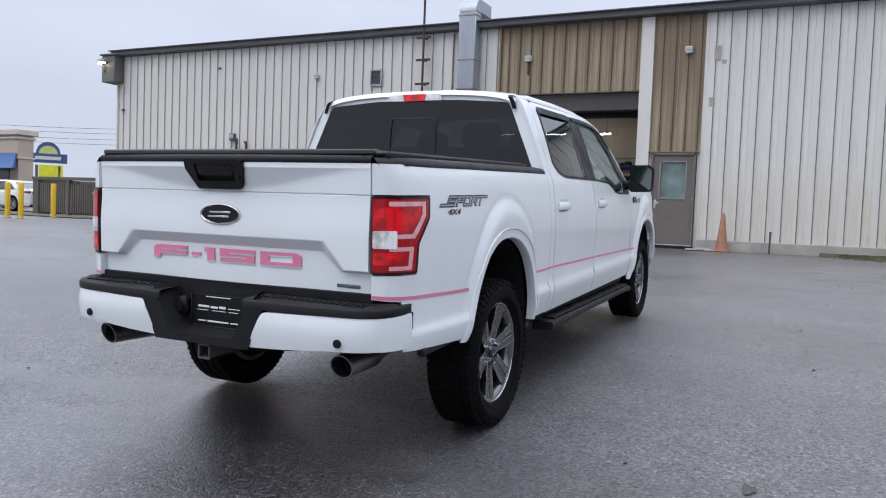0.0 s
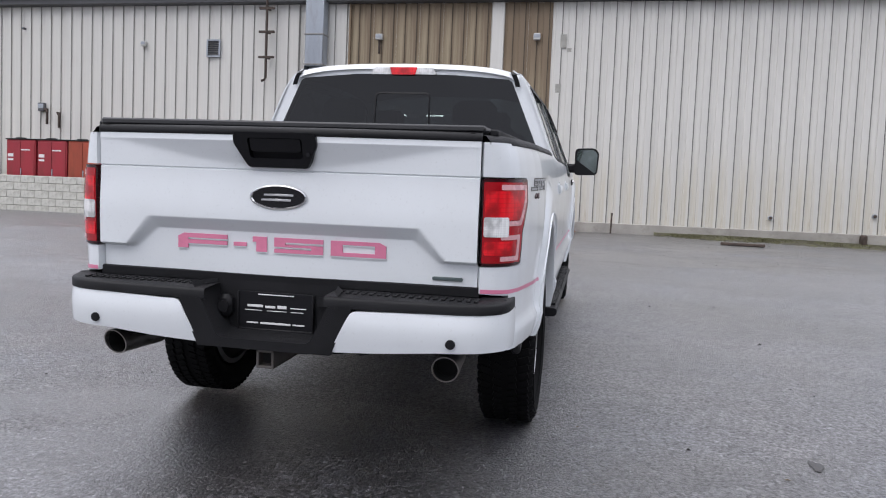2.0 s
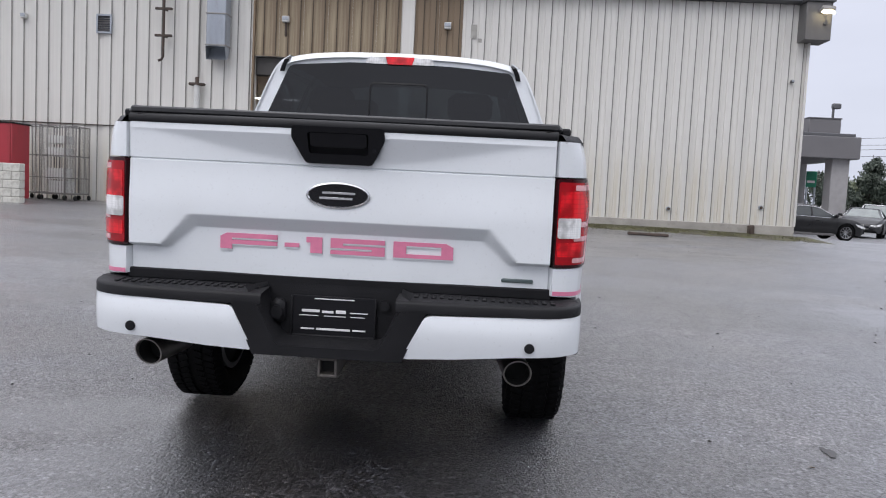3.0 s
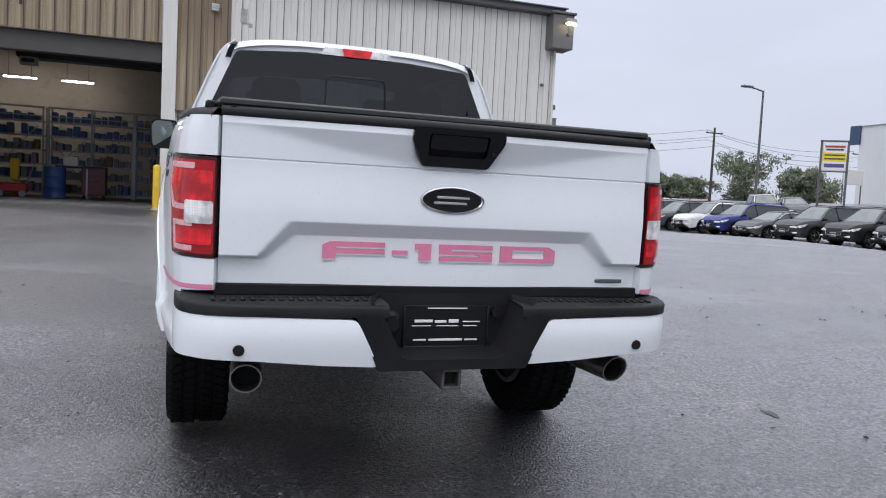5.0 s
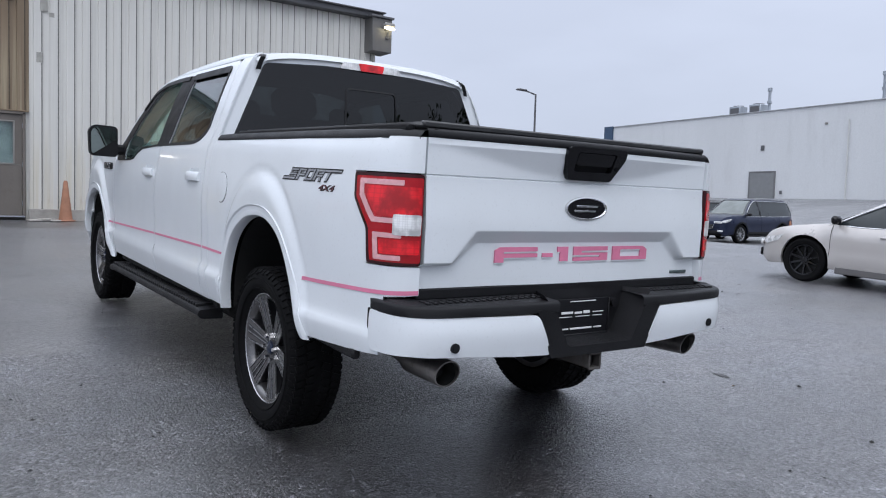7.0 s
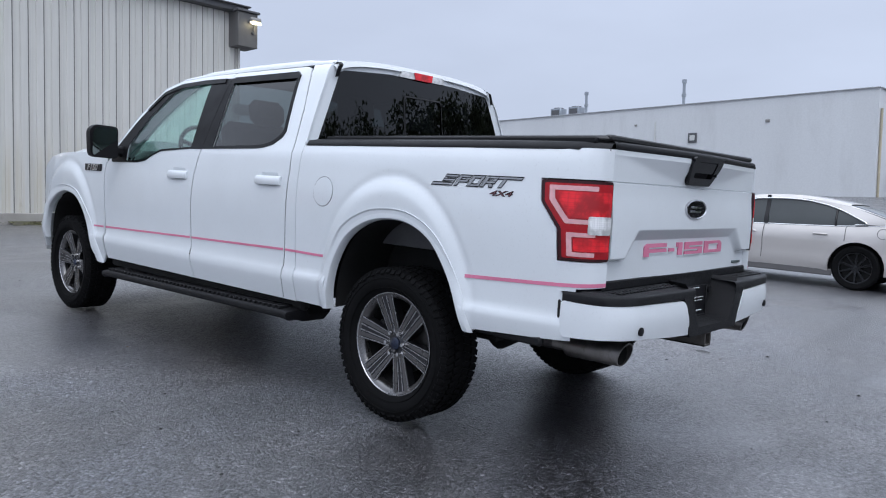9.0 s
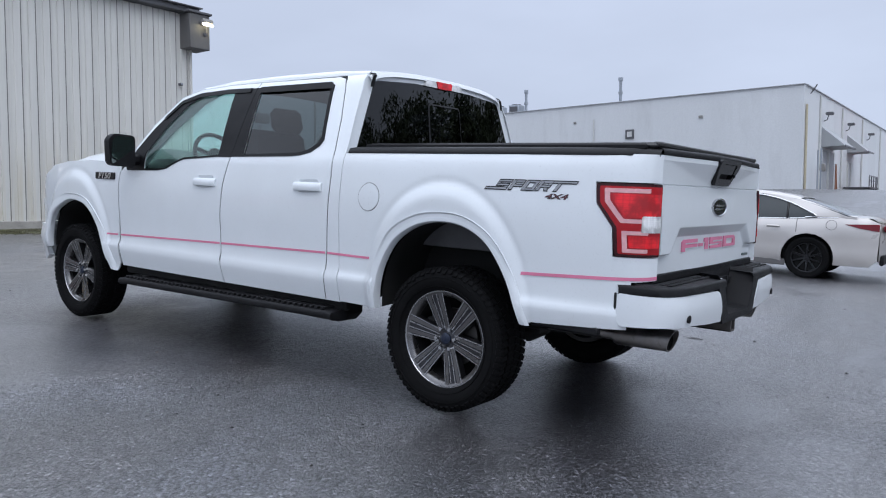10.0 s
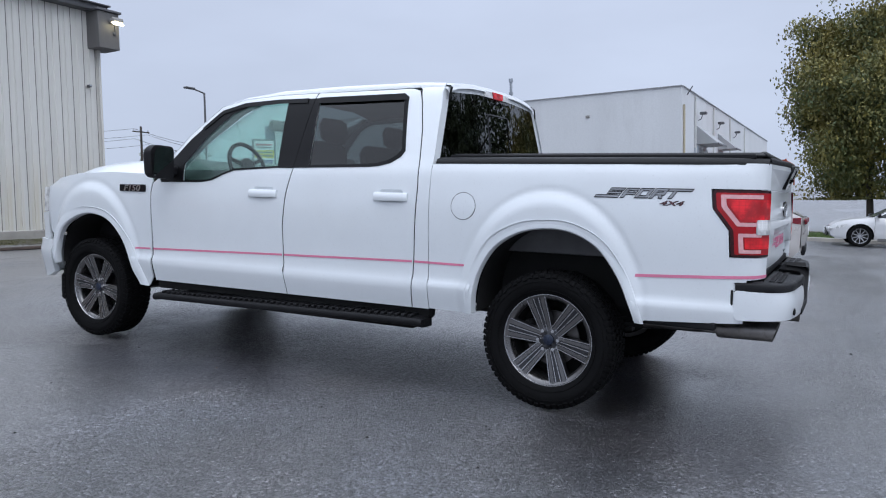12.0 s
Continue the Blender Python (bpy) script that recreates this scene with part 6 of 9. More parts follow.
def storage_rack(x, y, wide, height, shelves):
    """A steel shelf rack with uprights, shelves and braces; the bins stand on it as things of their own."""
    r = thing("storage_rack", "grey steel shelf rack packed with parts bins", "rack", Matrix.Translation((x, y, FLOOR_Z + 0.02)), "workshop racks")
    for px in (0, wide / 2, wide):
        for py in (0, 0.55):
            part("upright", Shape().box((px, py, height / 2), (0.05, 0.05, height), 0.004), RACK_STEEL, r)
    for i in range(shelves):
        part("shelf", Shape().box((wide / 2, 0.275, 0.12 + (height - 0.55) * i / (shelves - 1)), (wide, 0.56, 0.035), 0.004), RACK_STEEL, r)
    part("top_rail", Shape().box((wide / 2, 0, height - 0.03), (wide, 0.035, 0.05)).box((wide / 2, 0, height - 0.28), (wide, 0.03, 0.03)), RACK_STEEL, r)
    part("brace", Shape().tube([(0.05, -0.03, 1.75), (wide * 0.48, -0.03, 0.15)], 0.018, 6).tube([(wide * 0.55, -0.03, 0.9), (wide * 0.95, -0.03, 2.05)], 0.018, 6).tube([(wide * 0.45, -0.03, 1.75), (wide * 0.18, -0.03, 1.1)], 0.015, 6), RACK_STEEL, r)
    return r


BIN_BLUE = surface("blue_bin_plastic", (0.030, 0.070, 0.21), 0.5, vary=0.3, scale=4, bumpy=0.05)
BIN_GREY = surface("grey_carton", (0.17, 0.18, 0.215), 0.7, vary=0.3, scale=4, bumpy=0.1)
BIN_BROWN = surface("brown_carton", (0.16, 0.10, 0.06), 0.8, vary=0.3, scale=4, bumpy=0.1)
bin_meshes = []
for i, mat in enumerate((BIN_BLUE, BIN_GREY, BIN_GREY, BIN_BROWN)):
    sh = Shape().box((0, 0, 0.09), (0.15, 0.34, 0.18), 0.012).box((0, -0.172, 0.10), (0.10, 0.01, 0.05), 0.003)
    bin_meshes.append(mesh_of("parts_bin", sh, mat))
rng = random.Random(4)
for rx, wide in ((-7.6, 2.5), (-4.95, 2.3), (-2.6, 2.2)):
    shelves = 6
    storage_rack(rx, WALL_Y + 5.6, wide, 2.62, shelves)
    for i in range(shelves):
        zz = FLOOR_Z + 0.02 + 0.12 + (2.62 - 0.55) * i / (shelves - 1) + 0.019
        px = rx + 0.13
        while px < rx + wide - 0.1:
            if rng.random() < 0.96:
                k = (0 if i >= 4 else rng.choice((1, 1, 2, 0))) if rng.random() < 0.92 else 3
                ob = new("parts_bin", bin_meshes[k])
                ob.matrix_world = Matrix.Translation((px, WALL_Y + 5.6 + 0.24 + rng.uniform(-0.03, 0.05), zz)) @ Matrix.Rotation(rng.uniform(-0.06, 0.06), 4, "Z") @ Matrix.Diagonal((rng.uniform(0.8, 1.05), 1, rng.uniform(0.8, 1.75), 1))
                tagged(ob, ("dark blue plastic parts bin on a rack shelf", "grey carton of parts on a rack shelf", "grey carton of parts on a rack shelf", "brown cardboard box on a rack shelf")[k], "bin", "parts bins on the racks")
            px += rng.uniform(0.165, 0.20)

drum = thing("drum", "dark blue steel drum on the workshop floor", "drum", Matrix.Translation((-4.55, WALL_Y + 4.2, FLOOR_Z + 0.02)))
part("barrel", Shape().lathe([(0.001, 0), (0.28, 0), (0.285, 0.02), (0.275, 0.04), (0.275, 0.28), (0.287, 0.30), (0.275, 0.32), (0.275, 0.58), (0.287, 0.60), (0.275, 0.62), (0.275, 0.84), (0.285, 0.86), (0.27, 0.87), (0.001, 0.86)], None, 28), BIN_BLUE, drum)
part("bung", Shape().cyl((0.12, 0, 0.86), (0.12, 0, 0.885), 0.03, n=12), RACK_STEEL, drum)
jack = thing("floor_jack", "red trolley jack on small wheels", "jack", Matrix.Translation((-5.55, WALL_Y + 4.0, FLOOR_Z + 0.02)))
part("chassis", Shape().box((0, 0, 0.24), (0.75, 0.30, 0.26), 0.05), RED_PAINT, jack)
for dx in (-0.27, 0.27):
    part("caster", Shape().cyl((dx, -0.18, 0.09), (dx, -0.13, 0.09), 0.09, n=16), BIN_GREY, jack)
part("lever", Shape().tube([(0.3, 0, 0.3), (0.55, 0, 0.95)], 0.018, 8), RACK_STEEL, jack)
bucket = thing("mop_bucket", "yellow mop bucket with a wringer", "bucket", Matrix.Translation((-5.62, WALL_Y + 4.55, FLOOR_Z + 0.02)))
part("tub", Shape().lathe([(0.14, 0.0), (0.20, 0.38), (0.21, 0.40), (0.19, 0.40), (0.13, 0.03)], None, 20), YELLOW, bucket)
part("wringer", Shape().box((0, 0.05, 0.75), (0.22, 0.18, 0.62), 0.04), YELLOW, bucket)
MAROON = surface("dark_maroon_paint", (0.075, 0.010, 0.015), 0.5, vary=0.2, scale=4, bumpy=0.05)
cart = thing("tool_cart", "dark red tool cart with drawers", "tool cart", Matrix.Translation((-3.55, WALL_Y + 4.3, FLOOR_Z + 0.02)))
part("cabinet", Shape().box((0, 0, 0.50), (0.62, 0.45, 0.78), 0.02), MAROON, cart)
for i in range(4):
    part("drawer", Shape().box((0, -0.23, 0.24 + 0.17 * i), (0.56, 0.02, 0.145), 0.006), MAROON, cart)
part("cart_top", Shape().box((0, 0, 0.905), (0.64, 0.47, 0.03), 0.008), IN_DARK, cart)
for dx in (-0.25, 0.25):
    part("caster", Shape().cyl((dx, -0.17, 0.055), (dx, -0.13, 0.055), 0.055, n=14), UNDERBODY, cart)
carton = thing("carton", "open white carton on the workshop floor", "box", Matrix.Translation((-4.15, WALL_Y + 4.25, FLOOR_Z + 0.93)))
part("carton_body", Shape().box((0, 0, 0.13), (0.36, 0.30, 0.26), 0.004), plain("white_carton", (0.45, 0.45, 0.44), 0.7), carton)
bench = thing("workbench", "dark steel workbench with square legs", "bench", Matrix.Translation((-4.1, WALL_Y + 4.25, FLOOR_Z + 0.02)))
part("bench_top", Shape().box((0, 0, 0.88), (0.85, 0.5, 0.05), 0.008), IN_DARK, bench)
for dx in (-0.38, 0.38):
    for dy in (-0.2, 0.2):
        part("leg", Shape().box((dx, dy, 0.43), (0.05, 0.05, 0.86), 0.004), RACK_STEEL, bench)

# ---- the grey side door ----
door = thing("door_1", "closed grey steel door with a wired glass pane", "door", Matrix.Translation((-0.737, WALL_Y + 0.03, 0.52)), kind="structure")
part("leaf", sheet([(-0.475, 0.03), (0.475, 0.03), (0.475, 2.225), (-0.475, 2.225)], [[(-0.305, 1.17), (0.305, 1.17), (0.305, 2.065), (-0.305, 2.065)]], lambda x, z, w: (x, -0.02 + w, z), 0.3, 0.045, 0.2), DOOR_GREY, door)
for x, z, w, h in ((-0.505, 1.14, 0.055, 2.28), (0.505, 1.14, 0.055, 2.28)):
    part("door_frame", Shape().box((x, -0.01, z), (w, 0.12, h), 0.006), DOOR_GREY, door)
part("door_frame", Shape().box((0, -0.01, 2.26), (1.06, 0.12, 0.06), 0.006), DOOR_GREY, door)
bead = Shape()
for x, z, w, h in ((-0.312, 1.617, 0.03, 0.93), (0.312, 1.617, 0.03, 0.93), (0, 1.16, 0.65, 0.03), (0, 2.075, 0.65, 0.03)):
    bead.box((x, -0.025, z), (w, 0.02, h), 0.004)
part("glazing_bead", bead, GREY_BOX, door)
part("window_pane", Shape().box((0, 0.0, 1.617), (0.60, 0.008, 0.89)), GLASS_CLEAR, door, "glass pane")
# pale mottled sheet behind the glass, painted to stand for its reflections
part("pane_backing", Shape().box((0, 0.045, 1.617), (0.60, 0.01, 0.89)), surface("pale_pane_reflection", (0.50, 0.55, 0.53), 0.6, vary=0.5, scale=2.2, bumpy=0.05), door)
part("door_handle", Shape().box((-0.405, -0.03, 1.02), (0.055, 0.02, 0.20), 0.006).tube([(-0.405, -0.05, 1.04), (-0.405, -0.075, 1.04), (-0.31, -0.075, 1.04)], 0.010, 8), CHROME, door, "steel lever handle")
part("kick_line", Shape().box((0, -0.022, 1.14), (0.94, 0.003, 0.006)), GREY_BOX, door)
for z in (0.3, 1.15, 2.0):
    part("hinge", Shape().cyl((0.478, -0.035, z - 0.05), (0.478, -0.035, z + 0.05), 0.010, n=8), STEEL_GREY, door)
part("sill", Shape().box((0, -0.02, 0.012), (1.05, 0.16, 0.03), 0.006), STEEL_GREY, door)

# ---- things on the wall ----
FLOOD_GREY = surface("dull_grey_sheet", (0.125, 0.122, 0.120), 0.6, vary=0.2, scale=2, bumpy=0.1, streak=True, dirt=(0.06, 0.055, 0.05))


def corner_lamp(x, outward):
    t = thing("floodlight_box", "grey sheet-metal box with a lit floodlight at the roof corner", "floodlight", Matrix.Translation((x, WALL_Y - 0.10, 5.70)), "corner floodlights")
    part("box_body", Shape().box((0, 0, 0), (0.62, 0.62, 0.92), 0.015), FLOOD_GREY, t)
    part("box_cap", Shape().box((0, 0, 0.49), (0.72, 0.72, 0.06), 0.01), DARK_TRIM, t)
    lamp = part("lamp_head", Shape().box((outward * 0.14, -0.41, 0.25), (0.32, 0.20, 0.11), 0.02, Matrix.Rotation(radians(-20), 3, "X")), GREY_BOX, t)
    part("lens", Shape().box((outward * 0.14, -0.47, 0.175), (0.29, 0.11, 0.05), 0.012, Matrix.Rotation(radians(30), 3, "X")), glow("floodlight_glow", (1.0, 0.86, 0.55), 14.0), lamp, "lit warm lens")
    part("bracket", Shape().tube([(outward * 0.14, -0.30, -0.06), (outward * 0.14, -0.36, -0.02), (outward * 0.14, -0.38, 0.2)], 0.022, 8).box((outward * 0.14, -0.33, -0.06), (0.09, 0.06, 0.09), 0.02), DARK_TRIM, t)
    return t


corner_lamp(8.47, 1)
corner_lamp(-20.05, -1)


def wall_fixture(x, z, w, h, mat, label, name="wall_fixture", stem=0.0):
    t = thing(name, label, "fixture", Matrix.Translation((x, WALL_Y, z)))
    part("housing", Shape().box((0, -0.04, 0), (w, 0.12, h), 0.012), mat, t)
    part("rim", Shape().box((0, -0.105, h * 0.1), (w * 0.86, 0.02, h * 0.55), 0.004), STEEL_GREY if mat is not STEEL_GREY else GREY_BOX, t)
    if stem:
        part("conduit", Shape().box((0, -0.01, -h / 2 - stem / 2), (0.05, 0.05, stem), 0.006), RUST_IRON, t)
    return t


PALE = plain("pale_fixture", (0.62, 0.62, 0.60), 0.5)
wall_fixture(-4.62, 5.30, 0.18, 0.15, PALE, "small pale light fixture on the brown wall", stem=0.35)
wall_fixture(-0.50, 5.30, 0.17, 0.16, PALE, "small white light fixture on the brown wall")
wall_fixture(-11.45, 5.12, 0.14, 0.13, PALE, "small white box on the metal wall")
wall_fixture(-14.69, 3.31, 0.20, 0.24, DARK_TRIM, "small dark wall light on the metal wall")
wall_fixture(-19.69, 4.31, 0.08, 0.07, DARK_TRIM, "small black security camera on the wall")
wall_fixture(8.10, 4.29, 0.07, 0.07, DARK_TRIM, "small dark camera near the wall corner")
wall_fixture(-15.3, 5.55, 0.06, 0.06, DARK_TRIM, "small dark peg on the metal wall")
for x, z in ((5.30, 1.0), (7.59, 1.14)):
    tap = thing("hose_tap", "small metal outlet on the wall", "tap", Matrix.Translation((x, WALL_Y, z)), "wall outlets")
    part("flange", Shape().cyl((0, 0.02, 0), (0, -0.04, 0), 0.055, n=14), STEEL_GREY, tap)
    part("spout", Shape().cyl((0, -0.04, 0), (0, -0.07, 0), 0.035, n=12), RUST_IRON, tap)
louver = thing("wall_louver", "grey louvred vent in a pale frame on the wall", "vent", Matrix.Translation((-9.34, WALL_Y, 5.0)))
part("frame", Shape().box((0, -0.02, 0.22), (0.40, 0.06, 0.045), 0.004).box((0, -0.02, -0.22), (0.40, 0.06, 0.045), 0.004).box((-0.18, -0.02, 0), (0.045, 0.06, 0.42), 0.004).box((0.18, -0.02, 0), (0.045, 0.06, 0.42), 0.004), STEEL_GREY, louver)
for i in range(7):
    part("slat", Shape().box((0, -0.01, -0.17 + 0.057 * i), (0.33, 0.04, 0.03), 0.003, Matrix.Rotation(radians(35), 3, "X")), DARK_TRIM, louver)

big_duct = thing("wall_duct", "galvanised steel duct rising over the roof edge", "duct", Matrix.Translation((-6.29, WALL_Y - 0.22, 0)))
part("riser", Shape().box((0, 0, 5.55), (0.50, 0.36, 2.1), 0.02), STEEL_GREY, big_duct)
rows = []
for k in range(9):
    a = radians(90 * k / 8)
    c = Vector((0, 0.20, 6.60))
    ring = []
    for x, r in ((-0.25, 0.38), (0.25, 0.38), (0.25, 0.02), (-0.25, 0.02)):
        ring.append((x, c.y - r * math.cos(a), c.z + r * math.sin(a)))
    rows.append(ring)
part("elbow", Shape().grid(rows, close=True), STEEL_GREY, big_duct)
part("roof_run", Shape().box((0, 0.55, 6.80), (0.50, 0.70, 0.36), 0.02), STEEL_GREY, big_duct)
rows = []
for k in range(9):
    a = radians(75 * k / 8)
    rows.append([(x, -0.18 + r * math.cos(a) - 0.02, 4.50 - r * math.sin(a) * 0.95) for x, r in ((-0.25, 0.36), (0.25, 0.36), (0.25, 0.02), (-0.25, 0.02))])
part("lower_elbow", Shape().grid(rows, close=True), STEEL_GREY, big_duct)
for z in (4.52, 5.3, 6.5):
    part("band", Shape().box((0, 0, z), (0.53, 0.39, 0.035), 0.004), GREY_BOX, big_duct)
mast = thing("wall_mast", "rusty iron service mast on wall brackets", "mast", Matrix.Translation((-7.70, WALL_Y - 0.22, 0)))
part("pipe", Shape().tube([(-0.12, 0, 4.10), (-0.04, 0, 4.13), (0, 0, 4.2), (0, 0, 7.6)], 0.032, 10), RUST_IRON, mast)
for z in (4.73, 5.40, 6.02):
    part("bracket", Shape().box((0, 0.0, z), (0.44, 0.06, 0.06), 0.006).box((0, 0.1, z), (0.05, 0.22, 0.05), 0.006), RUST_IRON, mast)
part("mast_cap", Shape().cyl((0, 0, 7.6), (0, 0, 7.72), 0.05, n=10), STEEL_GREY, mast)
down = thing("downpipe", "white pipe with a rusty collar on the wall", "pipe", Matrix.Translation((-6.84, WALL_Y - 0.12, 0)))
part("pipe", Shape().cyl((0, 0, 0.5), (0, 0, 3.55), 0.075, n=14), plain("white_pipe", (0.60, 0.60, 0.58), 0.5), down)
part("collar", Shape().box((0, 0, 3.56), (0.40, 0.16, 0.07), 0.02).cyl((0, 0, 3.58), (0, 0, 3.74), 0.05, n=10), RUST_IRON, down)
part("conduit", Shape().cyl((0.0, 0.05, 3.7), (0.0, 0.05, 6.1), 0.014, n=8), GREY_BOX, down)
STAIN = surface("weathered_patch", (0.35, 0.34, 0.31), 0.7, vary=0.2, scale=5, bumpy=0.1)
for x, z, w, h in ((0.16, 5.20, 0.15, 0.34), (0.08, 4.03, 0.13, 0.22), (0.32, 4.98, 0.10, 0.10)):
    pt = thing("wall_patch", "grey patch plate on the metal wall", "patch", Matrix.Translation((x, WALL_Y + 0.012, z)), "wall patches")
    part("plate", Shape().box((0, 0, 0), (w, 0.012, h), 0.003), STAIN, pt)
    part("rivet", Shape().cyl((0, -0.005, h / 2 - 0.03), (0, -0.012, h / 2 - 0.03), 0.01, n=8).cyl((0, -0.005, -h / 2 + 0.03), (0, -0.012, -h / 2 + 0.03), 0.01, n=8), GREY_BOX, pt)


def bollard(x, y, h=1.05, r=0.085, label="yellow painted steel bollard"):
    t = thing("bollard", label, "bollard", Matrix.Translation((x, y, ground_z(x, y))), "yellow bollards")
    part("post", Shape().lathe([(r, -0.05), (r, h - r * 0.6), (r * 0.85, h - r * 0.2), (r * 0.5, h), (0.001, h + r * 0.08)], None, 20), YELLOW, t)
    part("base_ring", Shape().lathe([(r * 1.5, 0.0), (r * 1.5, 0.02), (r * 1.02, 0.035)], None, 20), CONCRETE, t)
    return t


bollard(-1.70, WALL_Y - 0.35)
bollard(-5.72, WALL_Y - 0.35)
cone = thing("traffic_cone", "faded orange traffic cone by the wall", "cone", Matrix.Translation((0.53, WALL_Y - 0.42, ground_z(0.53, WALL_Y - 0.42))))
part("cone_body", Shape().lathe([(0.145, 0.03), (0.14, 0.06), (0.085, 0.50), (0.045, 0.86), (0.03, 0.90), (0.02, 0.90), (0.0, 0.88)], None, 24), ORANGE, cone)
part("cone_base", Shape().box((0, 0, 0.018), (0.36, 0.36, 0.036), 0.015), ORANGE, cone)
rod = thing("marker_post", "short rusty iron post by the wall", "post", Matrix.Translation((1.56, WALL_Y - 0.40, ground_z(1.56, WALL_Y - 0.4))))
part("stake", Shape().cyl((0, 0, -0.05), (0.01, 0, 0.48), 0.020, n=8), RUST_IRON, rod)
part("stake_cap", Shape().cyl((0.01, 0, 0.48), (0.01, 0, 0.51), 0.028, n=8), RUST_IRON, rod)
stone = thing("foot_block", "dark stained concrete block at the wall foot", "block", Matrix.Translation((7.35, WALL_Y - 0.14, 0.44)))
part("block_body", Shape().box((0, 0, 0.12), (0.13, 0.20, 0.27), 0.03), RUST_IRON, stone)
bank = Shape()
rng = random.Random(21)
rows = []
for i in range(120):
    x = 2.6 + 6.2 * i / 119
    reach = (0.15 + 1.0 * sstep(2.7, 3.8, x) + 0.5 * math.sin(x * 1.9) ** 2) * rng.uniform(0.8, 1.15)
    rows.append([(x + rng.uniform(-0.03, 0.03), WALL_Y - 0.02 - reach * f, ground_z(x, WALL_Y - reach * f) + 0.075 * (1 - f) ** 1.5 + (0.004 if f < 1 else -0.01)) for f in (0, 0.25, 0.5, 0.75, 1.0)])
bank.grid(rows)
m_moss, nt, b_moss = nodes_of("mossy_soil")
moss_n = noise_tex(nt, coords(nt), 3.5, 7, 0.7)
moss_c = mix_rgb(nt, remap(nt, moss_n, 0.42, 0.58, 0, 1), (0.075, 0.066, 0.055), (0.105, 0.110, 0.035))
nt.links.new(mix_rgb(nt, remap(nt, noise_tex(nt, coords(nt), 40, 4), 0.35, 0.65, 0, 0.6), moss_c, (0.05, 0.045, 0.035)), b_moss.inputs["Base Color"])
b_moss.inputs["Roughness"].default_value = 0.9
bump(nt, b_moss, moss_n, 0.6, 0.03)
tagged(part("verge", bank, m_moss, smooth=60), "low bank of soil and moss along the wall foot", "verge", kind="structure")
board = thing("plank", "dark wet plank lying by the mossy verge", "plank", Matrix.Translation((4.15, 12.5, ground_z(4.15, 12.5))) @ Matrix.Rotation(radians(-9), 4, "Z"))
part("plank_body", Shape().box((0, 0, 0.03), (0.85, 0.13, 0.06), 0.012), RUST_IRON, board)
rng = random.Random(52)
for x, y, w, d, h in ((0.12, 15.05, 0.34, 0.22, 0.07), (-0.12, 14.85, 0.26, 0.20, 0.05), (0.28, 14.80, 0.20, 0.14, 0.05)):
    slab = thing("rubble", "broken grey concrete slab on the ground by the wall", "rubble", Matrix.Translation((x, y, ground_z(x, y))) @ Matrix.Rotation(rng.uniform(-0.6, 0.6), 4, "Z"), "rubble by the wall")
    part("slab", Shape().box((0, 0, h / 2), (w, d, h), 0.02, Matrix.Rotation(rng.uniform(-0.08, 0.08), 3, "X")), CONCRETE, slab)
weeds = Shape()
rng = random.Random(9)
for i in range(6000):
    x = rng.uniform(3.0, 8.6)
    y = WALL_Y - 0.10 - abs(rng.gauss(0, 0.50))
    if rng.random() < 0.4:
        x = rng.gauss(4.8, 0.8)
    h, a = rng.uniform(0.01, 0.04), rng.uniform(0, 6.28)
    z = ground_z(x, y) + 0.06 * max(0, 1 - (WALL_Y - y) / 1.1)
    d = Vector((math.cos(a), math.sin(a), 0)) * 0.014
    p = Vector((x, y, z))
    weeds.add([p - d, p + d, p + Vector((rng.uniform(-0.02, 0.02), rng.uniform(-0.02, 0.02), h))], [(0, 1, 2)])
tagged(part("weeds", weeds, surface("weed_green", (0.090, 0.085, 0.040), 0.8, vary=0.4, scale=6, bumpy=0), smooth=0, fix=False), "sparse weeds and moss along the wall foot", "weeds", kind="stuff")


# ---- other parked cars: one builder with a shape sheet for each kind ----
CAR_KINDS = {
    # length, width, height, wheelbase, wheel radius, hood line, belt line, roof stations
    "suv": dict(L=4.60, W=1.86, H=1.68, wb=2.70, r=0.355, sill=0.27, front=0.86,
                top=[(-0.5, 0.98), (-0.44, 1.02), (-0.2, 1.04), (0.16, 1.03), (0.24, 1.05), (0.30, 1.04), (0.44, 0.95), (0.5, 0.78)],
                green=[(-0.485, 1.02), (-0.435, 1.56), (-0.30, 1.66), (0.0, 1.68), (0.08, 1.64), (0.25, 1.04)]),
    "big_suv": dict(L=5.0, W=1.96, H=1.78, wb=2.90, r=0.38, sill=0.30, front=0.92,
                    top=[(-0.5, 1.05), (-0.45, 1.10), (-0.2, 1.10), (0.18, 1.10), (0.25, 1.13), (0.32, 1.12), (0.46, 1.05), (0.5, 0.88)],
                    green=[(-0.49, 1.08), (-0.445, 1.66), (-0.32, 1.76), (0.0, 1.78), (0.09, 1.74), (0.25, 1.12)]),
    "sedan": dict(L=4.52, W=1.80, H=1.34, wb=2.73, r=0.33, sill=0.22, front=0.72,
                  top=[(-0.5, 0.90), (-0.485, 0.975), (-0.38, 0.985), (-0.2, 0.935), (0.15, 0.89), (0.22, 0.90), (0.30, 0.88), (0.44, 0.77), (0.5, 0.60)],
                  green=[(-0.43, 0.975), (-0.25, 1.245), (-0.10, 1.350), (0.02, 1.352), (0.08, 1.31), (0.25, 0.90)]),
}


# dark grey that puts the shade below the sedan doors into the sill colour
SHADED_SILL = plain("shaded_sill_grey", (0.13, 0.125, 0.125), 0.5)


